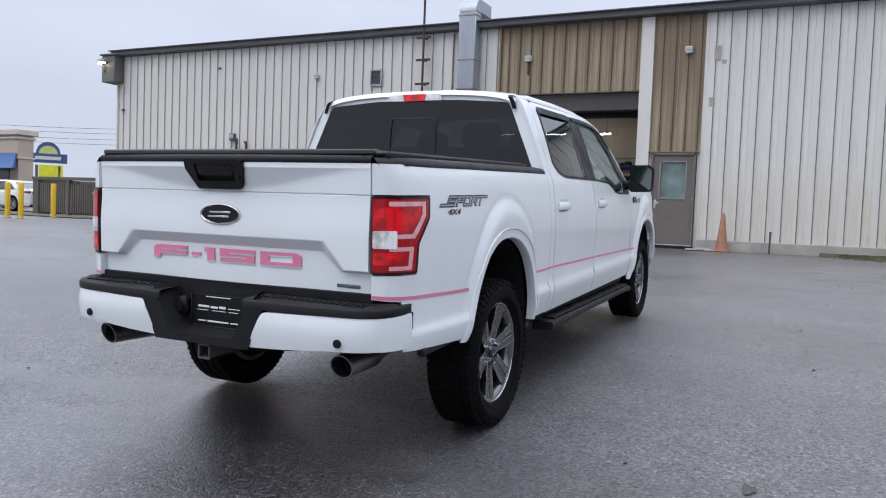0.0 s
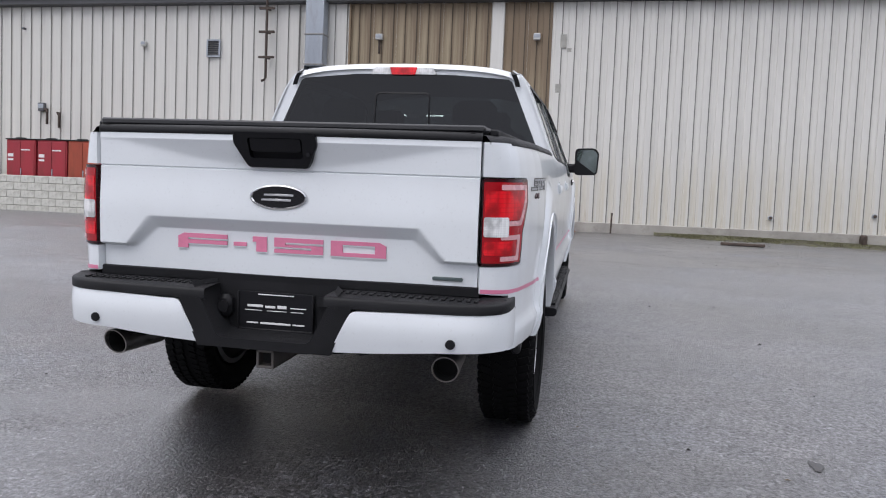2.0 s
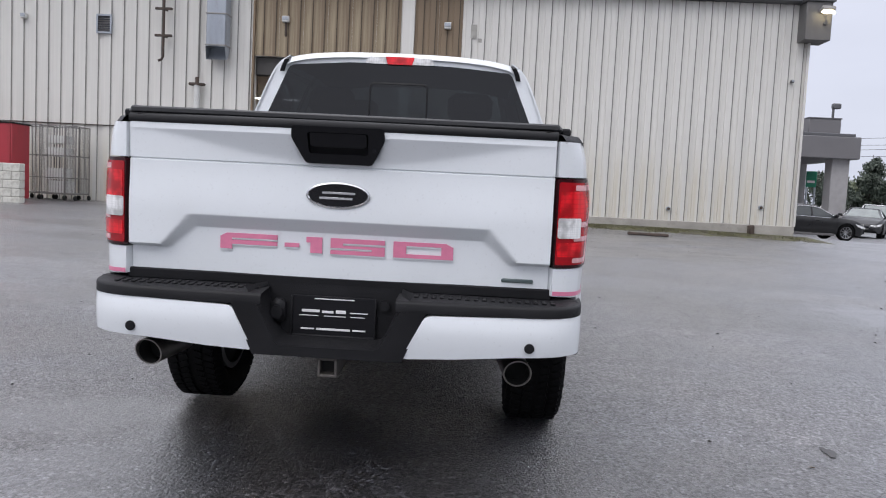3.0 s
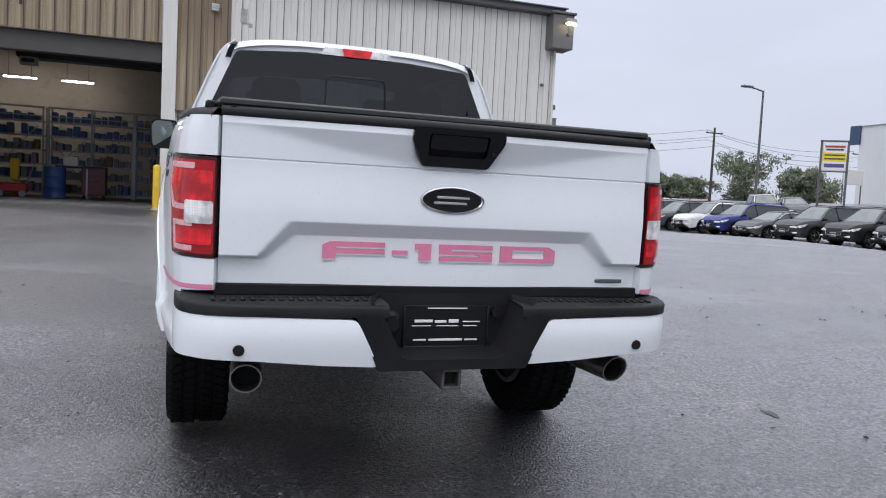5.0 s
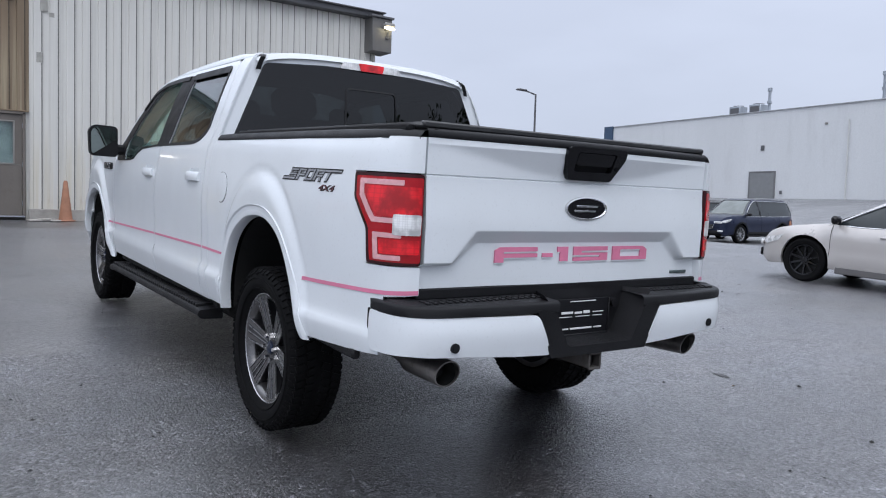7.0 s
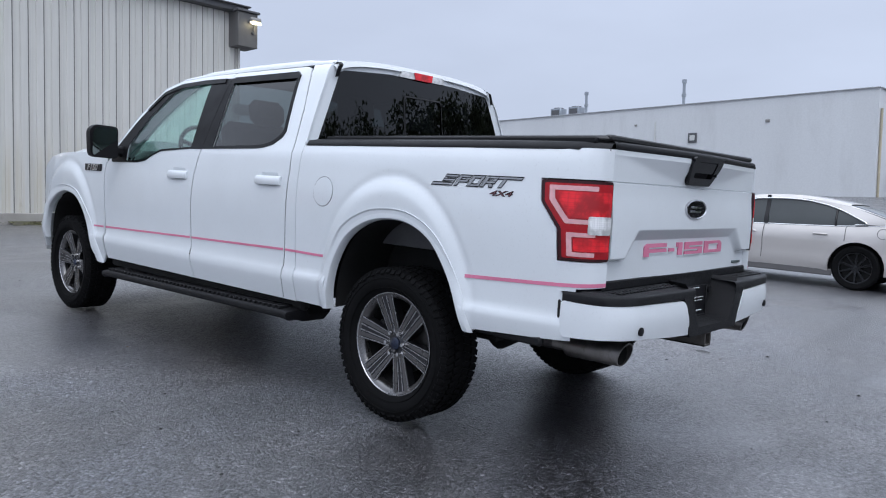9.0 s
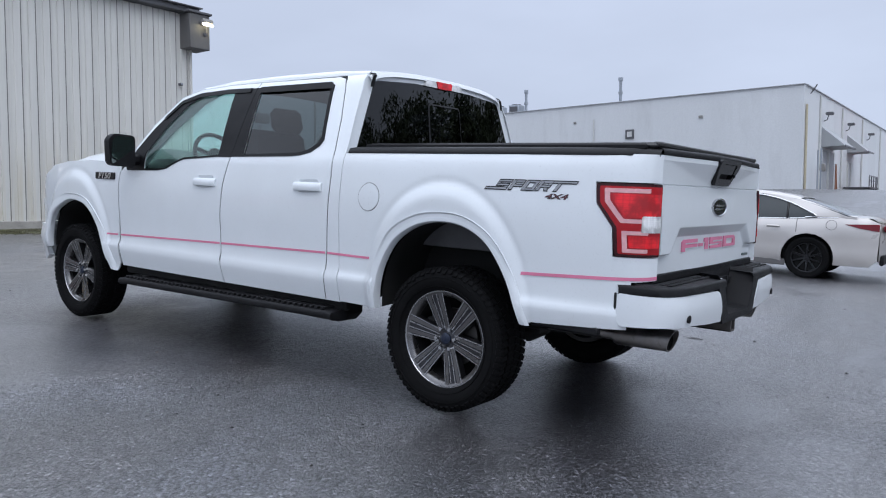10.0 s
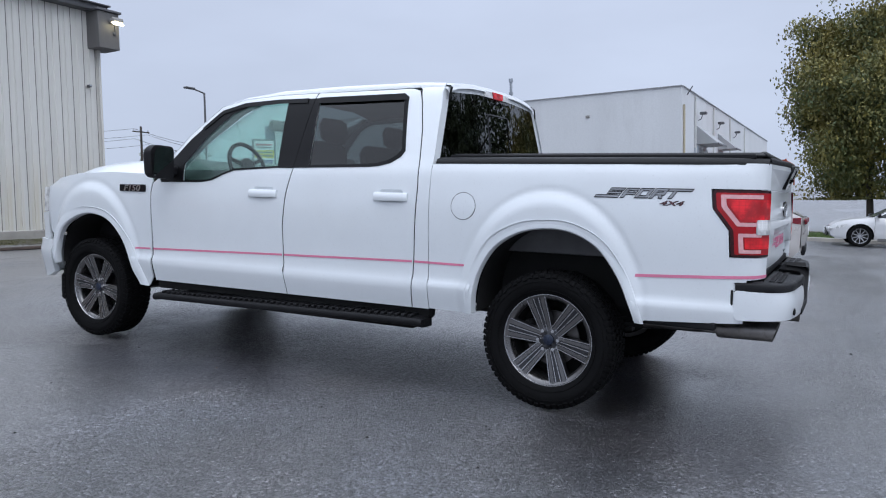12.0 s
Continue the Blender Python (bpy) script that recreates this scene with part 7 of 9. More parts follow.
def sedan_eave(L, top_z, gz):
    """The upper edge of the sedan's side glass, from its pointed rear end up to the roof rail."""
    tip = -0.300
    return [((tip + a) * L, (1 - f) * (top_z((tip + a) * L) + 0.015) + f * (gz((tip + a) * L) - 0.052)) for a, f in ((0.0, 0.0), (-0.004, 0.10), (0.002, 0.24), (0.018, 0.42), (0.045, 0.64), (0.08, 0.82), (0.125, 0.94), (0.18, 1.0))]


def build_car(kind, paint, label, m, wheel_mat=None, group="parked cars", plate=True, seat_dark=True):
    k = CAR_KINDS[kind]
    L, W, H, r = k["L"], k["W"], k["H"], k["r"]
    car = thing("car", label, "car", m, group)
    shift = 0.08 if kind == "sedan" else 0.02
    yf, yr = k["wb"] / 2 + shift, -k["wb"] / 2 + shift

    def half_w(y):
        u = y / L
        return W / 2 * smooth_table([(-0.5, 0.80), (-0.47, 0.90), (-0.40, 0.975), (-0.2, 1.0), (0.2, 1.0), (0.37, 0.975), (0.45, 0.88), (0.485, 0.78), (0.5, 0.68)], u)

    def top_z(y):
        return smooth_table([(a * L, z) for a, z in k["top"]], y)

    def body_x(y, z):
        t = (z - k["sill"]) / (top_z(y) - k["sill"])
        f = smooth_table([(0, 0.93), (0.12, 0.975), (0.3, 0.985), (0.45, 0.978), (0.62, 0.995), (0.78, 0.99), (0.9, 0.965), (1.0, 0.915)], min(max(t, 0), 1))
        for c in (yf, yr):
            e = math.hypot(y - c, z - r)
            f += 0.014 * (1 - sstep(r * 1.22, r * 1.5, e))
        return half_w(y) * f

    y0, y1 = -L / 2, L / 2
    R = r * 1.16

    def arch(c):
        return [(c + R * math.cos(a), r + R * math.sin(a)) for a in [radians(-14 + 208 * i / 14) for i in range(15)]]

    sill = k["sill"]
    outline = [(y0 + 0.02, sill + 0.12), (y0 + 0.12, sill + 0.02)]
    outline += [p for p in reversed(arch(yr)) if p[1] > sill - 0.0]
    outline += [p for p in reversed(arch(yf)) if p[1] > sill - 0.0]
    outline += [(y1 - 0.16, sill + 0.0), (y1 - 0.01, sill + 0.12)]
    n = 26
    outline += [(y1 - 0.005 - (L - 0.01) * i / n, top_z(y1 - 0.005 - (L - 0.01) * i / n)) for i in range(n + 1)]
    for sgn in (-1, 1):
        part("body_side", sheet(outline, [], lambda y, z, w, s=sgn: (s * (body_x(y, z) - w), y, z), 0.10, 0.05, 0.09), paint, car, smooth=45)
    ys = [y0 + L * i / 40 for i in range(41)]
    rows = []
    for y in ys:
        yy = min(max(y, y0 + 0.005), y1 - 0.005)
        w = body_x(yy, top_z(yy))
        rows.append([(w * u, y, top_z(yy) + (0.028 if abs(yy) < L * 0.46 else 0.01) * (1 - u * u)) for u in (-1, -0.75, -0.5, -0.25, 0, 0.25, 0.5, 0.75, 1)])
    part("hood_and_deck", Shape().grid(rows), paint, car, smooth=45)
    for yend, s in ((y0, -1), (y1, 1)):
        rows = []
        yy = yend - s * 0.006
        zt = top_z(yy)
        for j in range(9):
            z = sill + 0.1 + (zt - sill - 0.1) * j / 8
            w = body_x(yy, z)
            bow = 0.09 * math.sin(math.pi * min(1, 0.2 + 0.75 * (1 - j / 8)))
            rows.append([(w * u, yend + s * bow * (1 - u**4), z) for u in (-1, -0.8, -0.5, -0.2, 0.2, 0.5, 0.8, 1)])
        part("bumper", Shape().grid(rows), paint, car, smooth=50)
    under_ob = Shape().box((0, 0, sill + 0.12), (W * 0.80, L * 0.92, 0.22), 0.03)
    part("underside", under_ob, UNDERBODY, car)
    for c in (yf, yr):
        part("wheel_well", Shape().box((0, c, r + 0.15), (W * 0.78, R * 2.1, 0.50), 0.05), UNDERBODY, car)

    # glasshouse: tinted glass all round, painted roof and pillars
    def gz(y):
        return smooth_table([(a * L, z) for a, z in k["green"]], y)

    ga, gb = k["green"][0][0] * L, k["green"][-1][0] * L
    gl = [ga + (gb - ga) * i / 28 for i in range(29)]

    def gx(y, z):
        return half_w(y) * (0.915 - 0.215 * sstep(0, 1, (z - top_z(y)) / (H - top_z(0))) ** 0.9)

    rows = []
    for y in gl:
        zt, zb = max(gz(y), top_z(y) + 0.004), top_z(y) - 0.02
        ring = [(-gx(y, zb + (zt - zb) * f), y, zb + (zt - zb) * f) for f in (0, 0.35, 0.7, 0.93)]
        ring += [(-gx(y, zt) * 0.86, y, zt + 0.004), (0, y, zt + 0.012), (gx(y, zt) * 0.86, y, zt + 0.004)]
        ring += [(gx(y, zb + (zt - zb) * f), y, zb + (zt - zb) * f) for f in (0.93, 0.7, 0.35, 0)]
        rows.append(ring)
    part("glasshouse", Shape().grid(rows), GLASS_CAR, car, "dark reflective window glass", smooth=40)
    if kind == "sedan":
        rear = [ga + (-0.12 * L - ga) * i / 12 for i in range(13)]
        quarter = [(y, max(z, top_z(y) - 0.005)) for y, z in sedan_eave(L, top_z, gz)] + [(y, max(gz(y) - 0.02, top_z(y) + 0.004)) for y in reversed(rear)] + [(ga, top_z(ga) - 0.01)]
        for sgn in (-1, 1):
            part("quarter_panel", sheet(quarter, [], lambda y, z, w, s=sgn: (s * (gx(y, z) + 0.008 - w), y, z), 0.08, 0.02, 0.06), paint, car)
    ra, rb = smooth_pick(k["green"], L)
    # windscreen and rear window as panes of their own, inside dark rims
    for nm, ya, yb in (("windscreen", rb + 0.03, gb - 0.05), ("rear_window", ra - 0.02, ga + 0.04)):
        rows = []
        for j in range(9):
            y = ya + (yb - ya) * j / 8
            z = max(gz(y), top_z(y) + 0.004)
            half = gx(y, z) * (0.84 + 0.02 * j / 8)
            rows.append([(half * u, y, z + 0.0125 - 0.010 * abs(u) ** 3 + 0.003) for u in (-1, -0.8, -0.5, -0.2, 0.2, 0.5, 0.8, 1)])
        part(nm, Shape().grid(rows), WINDSCREEN, car, "grey-green tinted " + nm.replace("_", " "), smooth=60)
    rows = []
    for i in range(15):
        y = ra + (rb - ra) * i / 14
        zt = gz(y)
        rows.append([(gx(y, zt) * u * 1.015, y, zt + 0.014 + 0.012 * (1 - u * u) - (0.055 if abs(u) > 0.99 else 0)) for u in (-1, -0.93, -0.6, -0.2, 0.2, 0.6, 0.93, 1)])
    part("roof", Shape().grid(rows), paint, car, smooth=50)
    for sgn in (-1, 1):
        for ya, yb, mat, nm, wd in ((rb, gb, paint, "front_pillar", 0.045), (ra, ga, paint, "rear_pillar", 0.11), (0.02 * L, 0.012 * L, BLACK_GLOSS, "centre_pillar", 0.06)):
            rows = []
            for j in range(7):
                y = ya + (yb - ya) * j / 6
                if nm == "centre_pillar":
                    z = top_z(y) + (gz(y) - top_z(y)) * (1 - j / 6)
                else:
                    z = max(gz(y) - 0.02, top_z(y))
                x = gx(y, z) + 0.010
                rows.append([(sgn * x, y - wd / 2, z), (sgn * (x + 0.004), y, z + 0.004), (sgn * x, y + wd / 2, z)] if nm == "centre_pillar" else [(sgn * (x + 0.003), y, z - wd), (sgn * (x + 0.004), y, z - 0.01), (sgn * (x - 0.05), y, z + 0.018)])
            part(nm, Shape().grid(rows), mat, car, smooth=60)
        belt = [(sgn * (body_x(y, top_z(y)) + 0.003), y, top_z(y) - 0.008) for y in [ga + (gb - ga) * i / 12 for i in range(1, 12)]]
        part("belt_trim", Shape().tube(belt, 0.010, 6), CHROME if kind != "suv" else BLACK_GLOSS, car)
        tail = -0.262 * L if kind == "sedan" else -0.43 * L
        upper = [(y, max(gz(y) - 0.052, top_z(y) + 0.01)) for y in [tail + (0.205 * L - tail) * i / 16 for i in range(17)]]
        if kind == "sedan":
            upper = [(-0.27 * L, top_z(-0.27 * L) + 0.006)] + sedan_eave(L, top_z, gz) + [p for p in upper if p[0] > -0.10 * L]
        part("window_trim", Shape().tube([(sgn * (gx(y, z) + 0.013), y, z) for y, z in upper], 0.013, 6), CHROME if kind != "suv" else BLACK_GLOSS, car, "thin window trim line")
        if kind == "sedan":
            flap_y, flap_z = -0.355 * L, top_z(-0.355 * L) - 0.12
            part("fuel_flap", Shape().tube([(sgn * (body_x(flap_y + 0.075 * math.cos(a), flap_z + 0.075 * math.sin(a)) + 0.001), flap_y + 0.075 * math.cos(a), flap_z + 0.075 * math.sin(a)) for a in [2 * math.pi * i / 20 for i in range(21)]], 0.003, 4), UNDERBODY, car)
            divider = [(-0.212 * L + 0.004 * L * f, top_z(-0.212 * L) + (gz(-0.208 * L) - 0.085 - top_z(-0.212 * L)) * f) for f in [n / 8 for n in range(9)]]
            part("quarter_bar", Shape().tube([(sgn * (gx(y, z) + 0.006), y, z) for y, z in divider], 0.015, 6), BLACK_GLOSS, car)
        else:
            fog_z = sill + 0.20
            part("fog_lamp", Shape().box((sgn * W * 0.36, y1 + 0.035, fog_z), (0.22, 0.05, 0.07), 0.02, Matrix.Rotation(radians(-sgn * 16), 3, "Z")), CLEAR_LENS, car)
            part("door_cladding", Shape().box((sgn * (W / 2 * 0.99), 0.0, sill + 0.12), (0.02, k["wb"] - 2 * R - 0.08, 0.09), 0.008), BLACK_PLASTIC, car)
        for ysm in (-0.245 * L, 0.015 * L, 0.235 * L):
            pts = [(sgn * (body_x(ysm, z) + 0.0015), ysm, z) for z in [sill + 0.15 + (top_z(ysm) - sill - 0.16) * i / 8 for i in range(9)]]
            pts = [p for p in pts if min(math.hypot(p[1] - c, p[2] - r) for c in (yf, yr)) > R * 1.03]
            if len(pts) > 2:
                part("door_seam", Shape().tube(pts, 0.004, 5), UNDERBODY, car)
        for yh in (-0.17 * L, 0.06 * L):
            zh = top_z(yh) - 0.13
            part("door_handle", Shape().box((sgn * (body_x(yh, zh) + 0.012), yh, zh), (0.03, 0.20, 0.030), 0.010), paint, car)
        ym = 0.215 * L
        mr = part("door_mirror", Shape().box((sgn * (W / 2 + 0.06), ym, top_z(ym) + 0.07), (0.19, 0.09, 0.12), 0.030), BLACK_GLOSS, car)
        part("mirror_stalk", Shape().box((sgn * (W / 2 - 0.05), ym, top_z(ym) + 0.02), (0.12, 0.05, 0.04), 0.01), BLACK_PLASTIC, mr)
        # lamps
        zl = top_z(y1 - 0.2) - 0.09
        lamp = [(y1 - 0.46, zl + 0.045), (y1 - 0.10, zl - 0.035), (y1 - 0.05, zl - 0.10), (y1 - 0.14, zl - 0.13), (y1 - 0.36, zl - 0.055)]
        part("headlamp", sheet(lamp, [], lambda y, z, w, s=sgn: (s * (body_x(y, z) + 0.006 - w), y, z), 0.06, 0.02, 0.04), CLEAR_LENS, car)
        part("headlamp_front", Shape().box((sgn * W * 0.31, y1 + 0.030, zl - 0.115), (W * 0.17, 0.05, 0.085), 0.02, Matrix.Rotation(radians(-sgn * 18), 3, "Z")), CLEAR_LENS, car)
        zt = top_z(y0 + 0.15) - 0.14
        tl = [(y0 + 0.015, zt + 0.055), (y0 + 0.30, zt + 0.045), (y0 + 0.47, zt + 0.035), (y0 + 0.28, zt - 0.015), (y0 + 0.015, zt - 0.055)]
        part("tail_lamp", sheet(tl, [], lambda y, z, w, s=sgn: (s * (body_x(y, z) + 0.007 - w), y, z), 0.06, 0.02, 0.04), CAR_RED, car)
        part("tail_lamp_rear", Shape().box((sgn * W * 0.30, y0 - 0.055, zt - 0.005), (W * 0.16, 0.05, 0.10), 0.02), CAR_RED, car)
        part("sill_trim", Shape().box((sgn * (W / 2 * 0.945), 0, sill + 0.01), (0.03, k["wb"] - 2 * R - 0.02, 0.10), 0.012), SHADED_SILL if kind == "sedan" else BLACK_PLASTIC, car)
        if kind != "sedan":
            part("roof_rack_bar", Shape().tube([(sgn * gx(-0.1 * L, H) * 0.93, -0.36 * L, gz(-0.36 * L) + 0.02), (sgn * gx(0, H) * 0.93, -0.34 * L, gz(-0.34 * L) + 0.06), (sgn * gx(0, H) * 0.93, 0.0, H + 0.06), (sgn * gx(0, H) * 0.93, 0.03 * L, H + 0.01)], 0.014, 6), CHROME if kind == "big_suv" else BLACK_PLASTIC, car)
            for c in (yf, yr):
                ring = [[(sgn * (body_x(c + q * math.cos(a), r + q * math.sin(a)) + 0.006), c + q * math.cos(a), r + q * math.sin(a)) for a in [radians(-6 + 192 * i / 18) for i in range(19)]] for q in (R, R + 0.06)]
                part("arch_trim", Shape().grid(ring), BLACK_PLASTIC, car)
    zg = sill + (top_z(y1 - 0.02) - sill) * 0.62
    part("grille", Shape().box((0, y1 + 0.068, zg), (W * 0.44, 0.05, 0.17 if kind == "sedan" else 0.20), 0.03), BLACK_GLOSS, car)
    part("lower_intake", Shape().box((0, y1 + 0.062, sill + 0.15), (W * 0.62, 0.05, 0.13), 0.02), BLACK_PLASTIC, car)
    gr = Shape()
    gw = W * 0.225
    for i in range(4):
        gr.box((0, y1 + 0.097, zg - 0.055 + 0.036 * i), (W * 0.40, 0.008, 0.007))
    gr.tube([(-gw, y1 + 0.09, zg + 0.09), (-gw * 0.9, y1 + 0.10, zg - 0.06), (0, y1 + 0.11, zg - 0.10), (gw * 0.9, y1 + 0.10, zg - 0.06), (gw, y1 + 0.09, zg + 0.09)], 0.017, 6)
    part("grille_trim", gr, CHROME, car)
    plate_ob = part("plate_bar", Shape().box((0, y1 + 0.10, sill + 0.27), (0.32, 0.012, 0.16), 0.004), PLATE_BLACK, car, "black plate insert with a pale rim")
    part("plate_rim", Shape().box((0, y1 + 0.108, sill + 0.345), (0.31, 0.006, 0.012)).box((0, y1 + 0.108, sill + 0.195), (0.31, 0.006, 0.012)).box((-0.15, y1 + 0.108, sill + 0.27), (0.012, 0.006, 0.14)).box((0.15, y1 + 0.108, sill + 0.27), (0.012, 0.006, 0.14)).box((0, y1 + 0.108, sill + 0.27), (0.20, 0.006, 0.03)), WHITE_INK, plate_ob)
    part("rear_valance", Shape().box((0, y0 - 0.035, sill + 0.13), (W * 0.70, 0.06, 0.16), 0.02), BLACK_PLASTIC, car)
    part("rear_plate", Shape().box((0, y0 - 0.09, sill + 0.45), (0.30, 0.012, 0.14), 0.004), WHITE_INK, car, "plain pale plate")
    for yy in (yf, yr):
        for sgn in (-1, 1):
            w = car_wheel(r, wheel_mat or RIM_BRIGHT)
            w.parent = car
            w.matrix_basis = pose(sgn * (W / 2 - 0.125), yy, r, 0, 0, 0 if sgn > 0 else 180)
    return car


def smooth_pick(green, L):
    """Where the roof panel begins and ends."""
    return green[1][0] * L + 0.02, green[-2][0] * L - 0.02


GLASS_CAR = surface("car_window_glass", (0.030, 0.036, 0.038), 0.05, vary=0.1, scale=3, bumpy=0, spec=0.55)
WINDSCREEN = surface("grey_green_windscreen", (0.115, 0.135, 0.130), 0.06, vary=0.35, scale=1.6, bumpy=0, spec=0.8)
CAR_RED = surface("dark_red_lamp", (0.15, 0.006, 0.014), 0.2, vary=0.25, scale=14, bumpy=0.0, spec=0.4)
PLATE_BLACK = plain("black_plate", (0.012, 0.012, 0.013), 0.4)
wheel_store = {}


def car_wheel(r, mat):
    """Ten-spoke road wheel; later ones share the first one's meshes."""
    key = (r, mat.name)
    if key in wheel_store:
        return copy_thing(wheel_store[key], Matrix())
    ax = Matrix.Rotation(radians(90), 4, "Y")
    t = Shape().lathe([(r * 0.68, 0.07), (r * 0.74, 0.098), (r * 0.90, 0.108), (r * 0.985, 0.09), (r, 0.06), (r, -0.06), (r * 0.97, -0.10), (r * 0.70, -0.10)], ax, 36)
    hub = part("wheel", t, RUBBER, None, "road wheel with a black tyre")
    part("rim", Shape().lathe([(r * 0.60, -0.05), (r * 0.62, 0.05), (r * 0.66, 0.085), (r * 0.70, 0.088)], ax, 36), mat, hub)
    part("rim_back", Shape().lathe([(r * 0.62, 0.02), (0.03, 0.01)], ax, 24), UNDERBODY, hub)
    sp = Shape()
    for i in range(10):
        a = 2 * math.pi * i / 10
        m = Matrix.Rotation(a, 3, "X")
        pts = [(0.055, -0.016, 0.03), (0.055, 0.016, 0.03), (0.08, 0.011, r * 0.66), (0.08, -0.011, r * 0.66), (0.03, -0.018, 0.03), (0.03, 0.018, 0.03), (0.055, 0.013, r * 0.66), (0.055, -0.013, r * 0.66)]
        sp.add([m @ Vector(p) for p in pts], [(0, 1, 2, 3), (0, 3, 7, 4), (1, 5, 6, 2)])
    part("spoke_ring", sp, mat, hub)
    part("hub_cap", Shape().lathe([(0.05, 0.05), (0.045, 0.065), (0.001, 0.068)], ax, 16), mat, hub)
    wheel_store[key] = hub
    return hub


def ground_pose(x, y, heading):
    """Stands a car on the yard: heading in degrees, 0 looks along +y, 90 along -x."""
    z = ground_z(x, y)
    a = radians(heading)
    f, s = Vector((-math.sin(a), math.cos(a), 0)), Vector((math.cos(a), math.sin(a), 0))
    dz_f = (ground_z(x + f.x * 1.4, y + f.y * 1.4) - ground_z(x - f.x * 1.4, y - f.y * 1.4)) / 2.8
    dz_s = (ground_z(x + s.x * 0.8, y + s.y * 0.8) - ground_z(x - s.x * 0.8, y - s.y * 0.8)) / 1.6
    fv, sv = Vector((f.x, f.y, dz_f)).normalized(), Vector((s.x, s.y, dz_s)).normalized()
    up = sv.cross(fv).normalized()
    sv = fv.cross(up)
    m = Matrix((sv, fv, up)).transposed().to_4x4()
    m.translation = (x, y, z)
    return m


def paint(name, color, metal=0.4):
    return car_paint(name, color, 0.32, metal=metal)


P_SILVER = paint("silver_champagne_paint", (0.56, 0.53, 0.51), 0.25)
P_NAVY = paint("navy_paint", (0.016, 0.022, 0.050))
P_BLACK = paint("black_paint", (0.014, 0.014, 0.015), 0.2)
P_DGREY = paint("dark_grey_paint", (0.045, 0.045, 0.048))
P_GREY = paint("grey_paint", (0.085, 0.085, 0.092))
P_BLUE = paint("blue_paint", (0.022, 0.030, 0.16))
P_WHITE = paint("white_car_paint", (0.66, 0.66, 0.67), 0.0)
P_RED = paint("red_paint", (0.16, 0.012, 0.016))
BLACK_RIM = surface("black_alloy", (0.018, 0.018, 0.02), 0.25, 0.6, vary=0.1, scale=6, bumpy=0.02, coat=0.3)

build_car("sedan", P_SILVER, "silver sedan with black wheels, parked on the wet yard", ground_pose(9.78, 1.56, 1.5) , BLACK_RIM, "")
build_car("sedan", P_WHITE, "white sedan parked beside the grass strip", ground_pose(22.75, -3.05, 6), RIM_BRIGHT, "")
build_car("sedan", P_BLACK, "black sedan parked beside the workshop", ground_pose(13.46, 27.3, -86), RIM_BRIGHT, "")
ROW = [(13.40, "big_suv", P_NAVY, "navy blue large suv in the row of parked cars"), (15.88, "suv", P_DGREY, "dark grey suv with black cladding in the row"), (18.25, "suv", P_BLACK, "black suv with a chrome grille in the row"), (20.9, "suv", P_DGREY, "charcoal suv with a slotted grille in the row"), (23.5, "sedan", P_GREY, "grey sedan in the row of parked cars"), (25.7, "suv", P_BLUE, "blue suv in the row of parked cars"), (28.1, "suv", P_WHITE, "white suv in the row of parked cars"), (30.8, "suv", P_GREY, "grey suv at the end of the row"), (33.4, "big_suv", P_DGREY, "dark grey large suv at the end of the row")]
for y, kind, pt, lab in ROW:
    front_wheel = CAR_KINDS[kind]["wb"] / 2 + 0.02
    build_car(kind, pt, lab, ground_pose(25.3 + front_wheel, (y + 4.42) * 1.08 - 3.37, 90), None, "row of parked cars")


# ---- trees ----
BARK = surface("bark", (0.055, 0.045, 0.038), 0.9, vary=0.35, scale=5, bumpy=0.6)


def leaf_material(name, c1, c2):
    m, nt, b = nodes_of(name)
    geo = nt.nodes.new("ShaderNodeNewGeometry")
    big = noise_tex(nt, coords(nt), 0.5, 3)
    col = mix_rgb(nt, remap(nt, geo.outputs["Random Per Island"], 0, 1, 0, 0.6), c1, c2)
    col = mix_rgb(nt, remap(nt, big, 0.46, 0.60, 0, 0.8), col, c2)
    col = mix_rgb(nt, remap(nt, geo.outputs["Random Per Island"], 0.9, 1.0, 0, 0.7), col, tuple(c * 1.5 for c in c2))
    nt.links.new(col, b.inputs["Base Color"])
    b.inputs["Roughness"].default_value = 0.6
    return m


LEAF_AUTUMN = leaf_material("turning_leaves", (0.070, 0.098, 0.036), (0.22, 0.18, 0.040))
LEAF_GREEN = leaf_material("green_leaves", (0.040, 0.060, 0.026), (0.075, 0.095, 0.040))
# paler green: the haze of distance is mixed into this leaf colour
LEAF_FAR = leaf_material("hazed_distant_leaves", (0.110, 0.142, 0.090), (0.180, 0.200, 0.130))
LEAF_DARK = leaf_material("dark_conifer_leaves", (0.040, 0.056, 0.042), (0.075, 0.092, 0.068))


